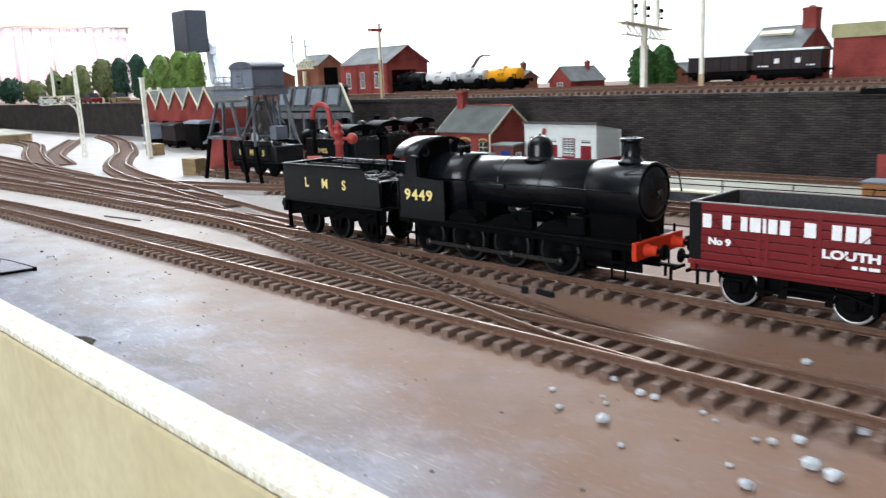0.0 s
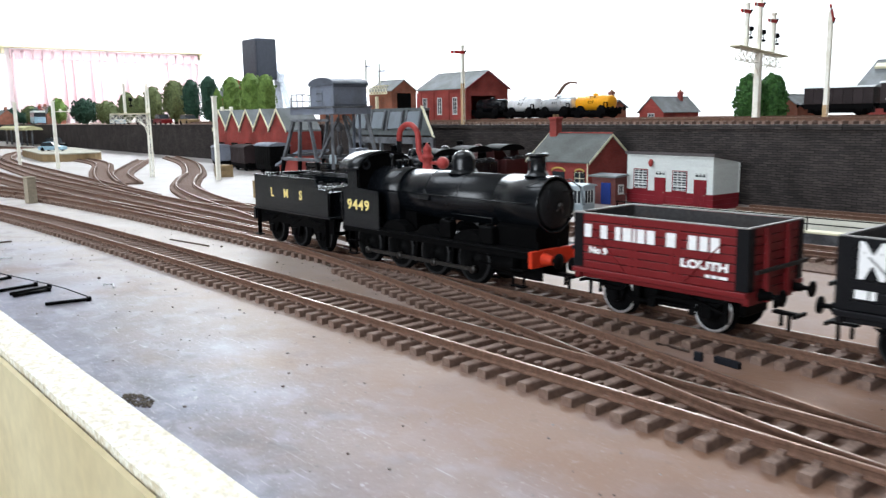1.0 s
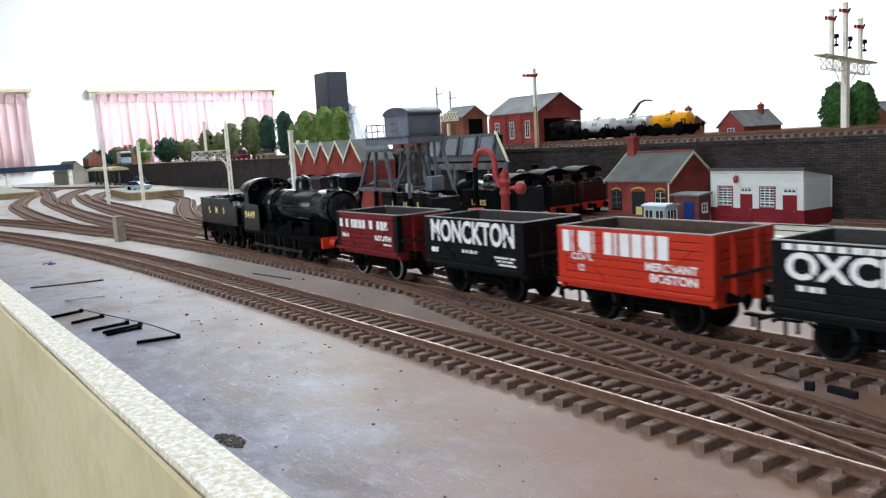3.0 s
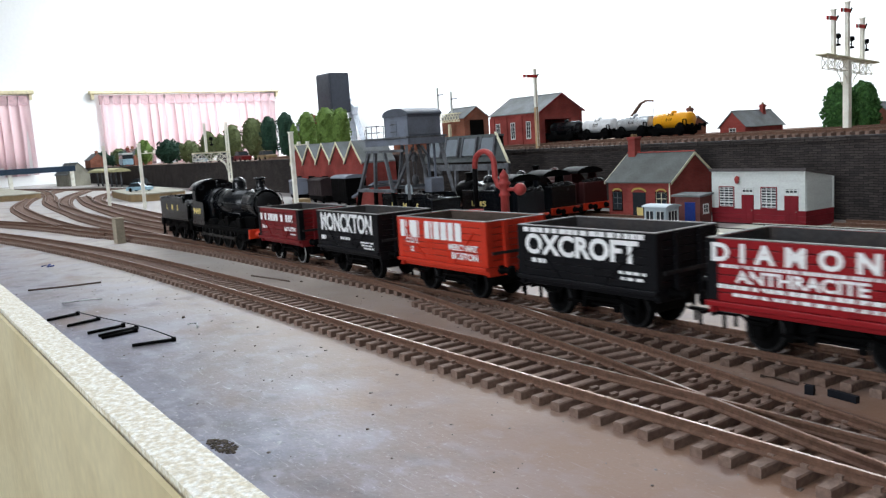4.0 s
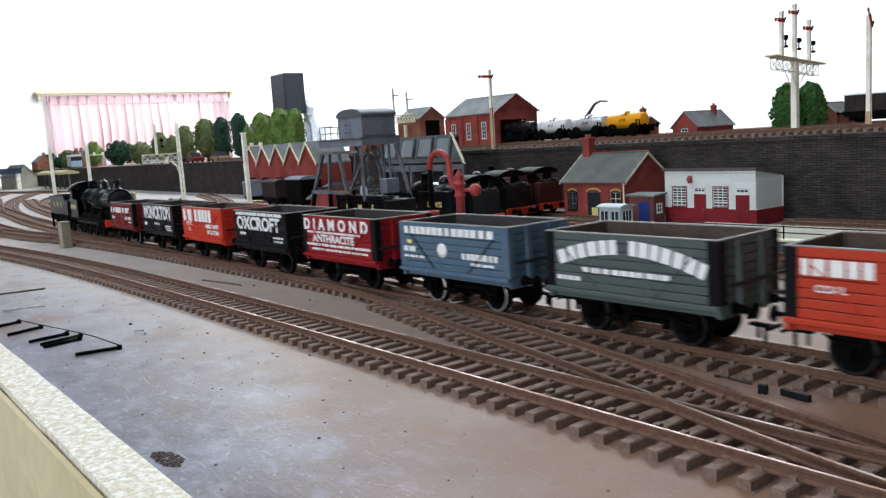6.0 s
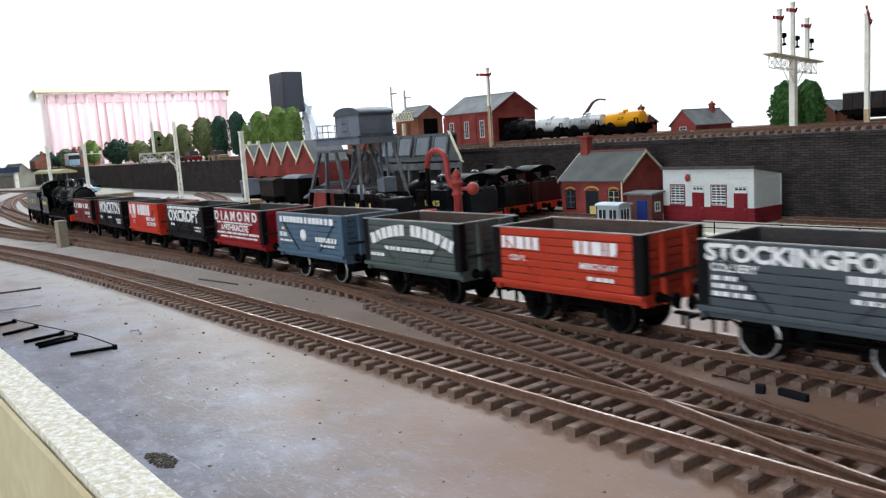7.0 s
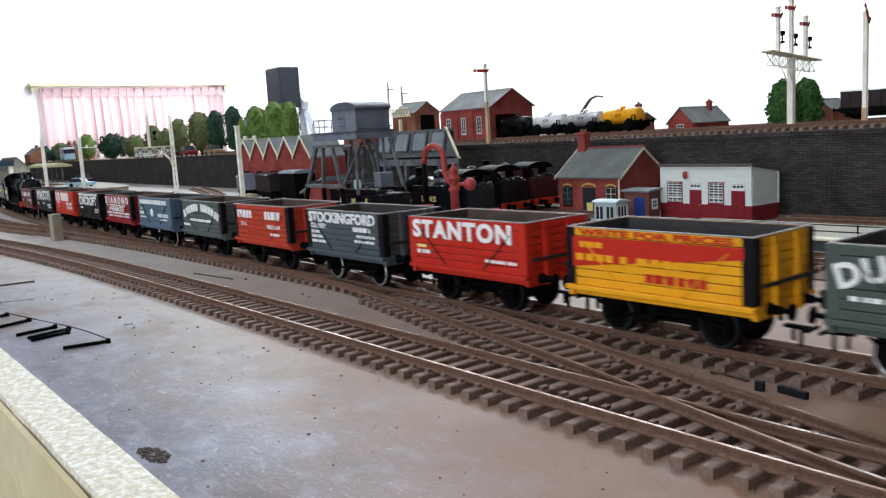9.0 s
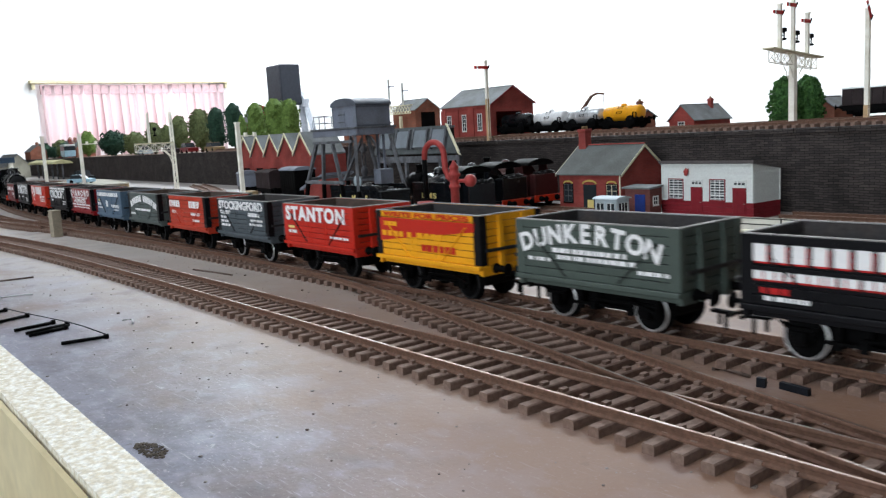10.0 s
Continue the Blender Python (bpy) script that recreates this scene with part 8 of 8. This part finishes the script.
DARKBLUE = mat("dark_blue_bridge_paint", (0.03, 0.05, 0.08), 0.5)
footbridge()
tracks_far = (([(-808, 192), (-928, 183), (-1149, 191), (-1335, 203), (-1598, 230), (-1936, 298), (-2197, 370), (-2500, 470)], "far running line swinging through the junction"),
              ([(-1000, 232), (-1300, 255), (-1700, 300), (-2100, 370), (-2800, 470)], "far middle line through the junction"),
              ([(-717, 264), (-927, 284), (-1258, 317), (-1490, 342), (-1643, 371), (-1808, 418), (-1960, 480)], "far inner line beside the island platform"),
              ([(-866, 309), (-1018, 355), (-1186, 432), (-1348, 510)], "short siding towards the wall foot"),
              ([(-1990, 580), (-2268, 541), (-2527, 503), (-2872, 453), (-3200, 405)], "far line crossing in front of the station"))
for pts, lab in tracks_far:
    track(pts, lab, z=-0.1)

# ---- the loudspeaker on the room's wall ----


def loudspeaker():
    th = thing("loudspeaker", P(-5085, 2780, 455), "matt black box loudspeaker high on the white wall", "loudspeaker")
    bm = BM()
    box(bm, -100, 100, -75, 75, -135, 135, ch=6)
    part("cabinet", bm, SPEAKER, th)
    bm = BM()
    box(bm, -92, 92, -79, -75.1, -127, 127, ch=2)
    part("grille", bm, SPEAKER, th)
    bm = BM()
    bar(bm, (-80, 76, 0), (-80, 218, 0), 14, 14)
    part("wall_bracket", bm, WALLPAINT, th)


SPEAKER = mat("black_speaker_vinyl", (0.012, 0.014, 0.02), 0.6, vary=0.2, bump=0.1)
loudspeaker()


def bracket_arm():
    th = thing("wall_bracket", P(-5030, 2888, 0), "pale grey metal bracket arm fixed to the wall", "bracket")
    bm = BM()
    bar(bm, (-60, 0, 400), (60, -10, 330), 34, 60)
    part("head", bm, BRACKETGREY, th)
    bm = BM()
    bar(bm, (-20, 0, 360), (-70, 40, 120), 40, 34)
    bar(bm, (20, 0, 340), (60, 40, 120), 26, 30)
    part("arm", bm, BRACKETGREY, th)
    bm = BM()
    box(bm, -100, 90, 60, 108, 60, 125, ch=4)
    part("wall_plate", bm, BRACKETGREY, th)


BRACKETGREY = mat("pale_grey_bracket", (0.42, 0.45, 0.50), 0.45, vary=0.06)
bracket_arm()

# ---- small things on the board ----


def sprue():
    th = thing("plastic_sprue", P(0, 0, 0), "black plastic rods on thin wires lying on the board", "sprue")
    for a, b in (((-312, 74), (-309, 89)), ((-342, 69), (-346, 85)), ((-352, 67), (-355, 82)), ((-337, 69), (-340, 83)), ((-376, 64), (-381, 78)), ((-399, 60), (-404, 74))):
        bm = BM()
        rod(bm, (*a, 0.75), (*b, 0.75), 0.68, n=8)
        lathe(bm, [(0.95, 0.02), (0.95, 1.7), (0.05, 1.8)], at=(*b, 0), n=8)
        part("rod", bm, MATTBLACK, th)
    bm = BM()
    tube(bm, [(-309, 89, 1.6), (-330, 86.5, 2.2), (-346, 85, 1.8), (-381, 78, 1.6), (-404, 74, 1.5)], 0.25, 5)
    part("wire", bm, SPEAKER, th)


sprue()


def scrap(x, y, pts, label, material):
    th = thing("clear_scrap", P(x, y, 0.2), label, "scrap", "scraps on the board")
    bm = BM()
    tube(bm, pts, 0.5, 5, 0)
    part("strip", bm, material, th)


CLEAR = mat("clear_plastic_scrap", (0.62, 0.62, 0.64), 0.2, vary=0.1)
scrap(-438, 84, [(-6, -9, 0.5), (2, -4, 1.4), (-3, 0, 0.8), (4, 4, 1.6), (-1, 9, 0.5)], "crumpled strip of clear plastic on the board", CLEAR)
scrap(-330, 104, [(-4, -1, 0.5), (0, 1.5, 0.9), (5, 0, 0.4)], "small curl of clear plastic on the board", CLEAR)


def moss_patch():
    th = thing("crumb_pile", P(-183, 60.5, 0), "dark crumbly patch of glue and moss on the board", "debris")
    rng = random.Random(31)
    bm = BM()
    for _ in range(230):
        a, d = rng.uniform(0, 6.28), rng.uniform(0.02, 1) ** 0.5
        lump(bm, (6.5 * d * math.cos(a) * (1 - 0.2 * math.sin(a)), 2.6 * d * math.sin(a) + 0.3 * d * math.cos(a), 0.08), rng.uniform(0.15, 0.6), rng.random(), squash=0.4)
    tagged(part("crumbs", bm, MOSS, th), kind="stuff")


MOSS = mat("dark_moss_crumbs", (0.075, 0.06, 0.045), 0.85, vary=0.5, grain=1500)
moss_patch()
STONE = mat("pale_grey_gravel", (0.58, 0.62, 0.66), 0.75, vary=0.18, grain=1500, stain=300)
BROWNSTONE = mat("brown_grit", (0.12, 0.085, 0.07), 0.85, vary=0.3)
for i, (x, y, r) in enumerate(((-21, 112, 1.7), (-33, 112, 1.0), (-23, 131, 1.3), (-19, 131, 1.2), (-33, 135, 1.1), (16, 104, 1.5), (22, 119, 2.0), (27, 117, 1.9), (16, 129, 1.4),
                               (12, 125, 1.1), (9, 124, 0.8), (24, 141.5, 1.7), (-41, 120, 0.9), (-11, 104, 0.8), (-1, 176, 1.4), (-29, 124, 0.6), (-6, 130, 0.8), (-2, 128, 0.6), (-26, 121, 0.7), (10, 110, 0.7))):
    bm = BM()
    lump(bm, (0, 0, r * 0.55), r, i * 7 + 3, squash=0.75)
    st = part("gravel_stone", bm, STONE, at=P(x, y, 0, 0, 0, i * 47))
    tagged(st, "loose pale grey gravel stone on the board", "stone", "loose gravel stones")
for i, (x, y, r) in enumerate(((-167, 92, 0.5), (-240, 131, 0.5), (-305, 122, 0.6), (-352, 107, 0.9), (-275, 108, 0.5), (-120, 80, 0.4), (-210, 178, 0.8), (-212, 176.5, 0.7), (-330, 183, 0.7), (-395, 186, 0.8))):
    bm = BM()
    lump(bm, (0, 0, r * 0.45), r, i * 5 + 1, squash=0.6)
    st = part("dark_grit", bm, BROWNSTONE, at=P(x, y, 0, 0, 0, i * 61))
    tagged(st, "dark grain of grit on the board", "grit", "loose grit")


def fishplate(x, y, rz, L, h, label):
    th = thing("black_clip", P(x, y, 0, 0, 0, rz), label, "clip", "black scraps between tracks")
    bm = BM()
    pts = [(-L / 2, 0), (-L / 4, -0.25), (L / 4, -0.25), (L / 2, 0), (L / 2, h), (-L / 2, h)]
    prism(bm, [(a, max(0, b) + 0.02) for a, b in pts], -0.7, 0.7, "y")
    part("bar", bm, SPEAKER, th)


scrap(-506, 90, [(-6, -20, 0.3), (1, 0, 0.4), (3, 18, 0.3)], "dark thread of wire lying on the board", BROWNSTONE)
scrap(-621, 100, [(-5, -3, 0.6), (0, 2, 1.8), (4, -1, 0.8), (7, 3, 1.4)], "crumpled scrap of blue plastic on the board", BLUE)
fishplate(-106, 188.5, 10, 2.2, 2.4, "small upright black plastic clip between the tracks")
fishplate(-98, 190, -8, 8, 1.8, "curved black plastic strip between the tracks")
scrap(-118, 193, [(-5, 0, 0.3), (0, 0.8, 0.4), (6, 0.2, 0.3)], "flat brown scrap lying between the tracks", BROWNSTONE)
scrap(-420, 180, [(-22, -3, 0.1), (0, 0, 0.1), (18, 2, 0.1)], "dark thread lying across the board joint", BROWNSTONE)
# loose specks of ballast and dust along the tracks
rng = random.Random(77)
bm = BM()
for _ in range(420):
    x, y0 = rng.uniform(-520, 30), rng.choice((60, 90, 110, 128, 170, 180, 188))
    lump(bm, (x, y0 + rng.uniform(-12, 12), 0.05), rng.uniform(0.12, 0.42) * rng.choice((1, 1, 1.6)), rng.random(), squash=0.5)
dust = part("ballast_specks", bm, mat("mixed_ballast_specks", (0.35, 0.32, 0.30), 0.8, vary=0.5, grain=300, stain=60, col2=(0.08, 0.06, 0.05), amount=0.6))
tagged(dust, "scattered pale and dark specks of ballast on the board", "ballast", kind="stuff")

motions()
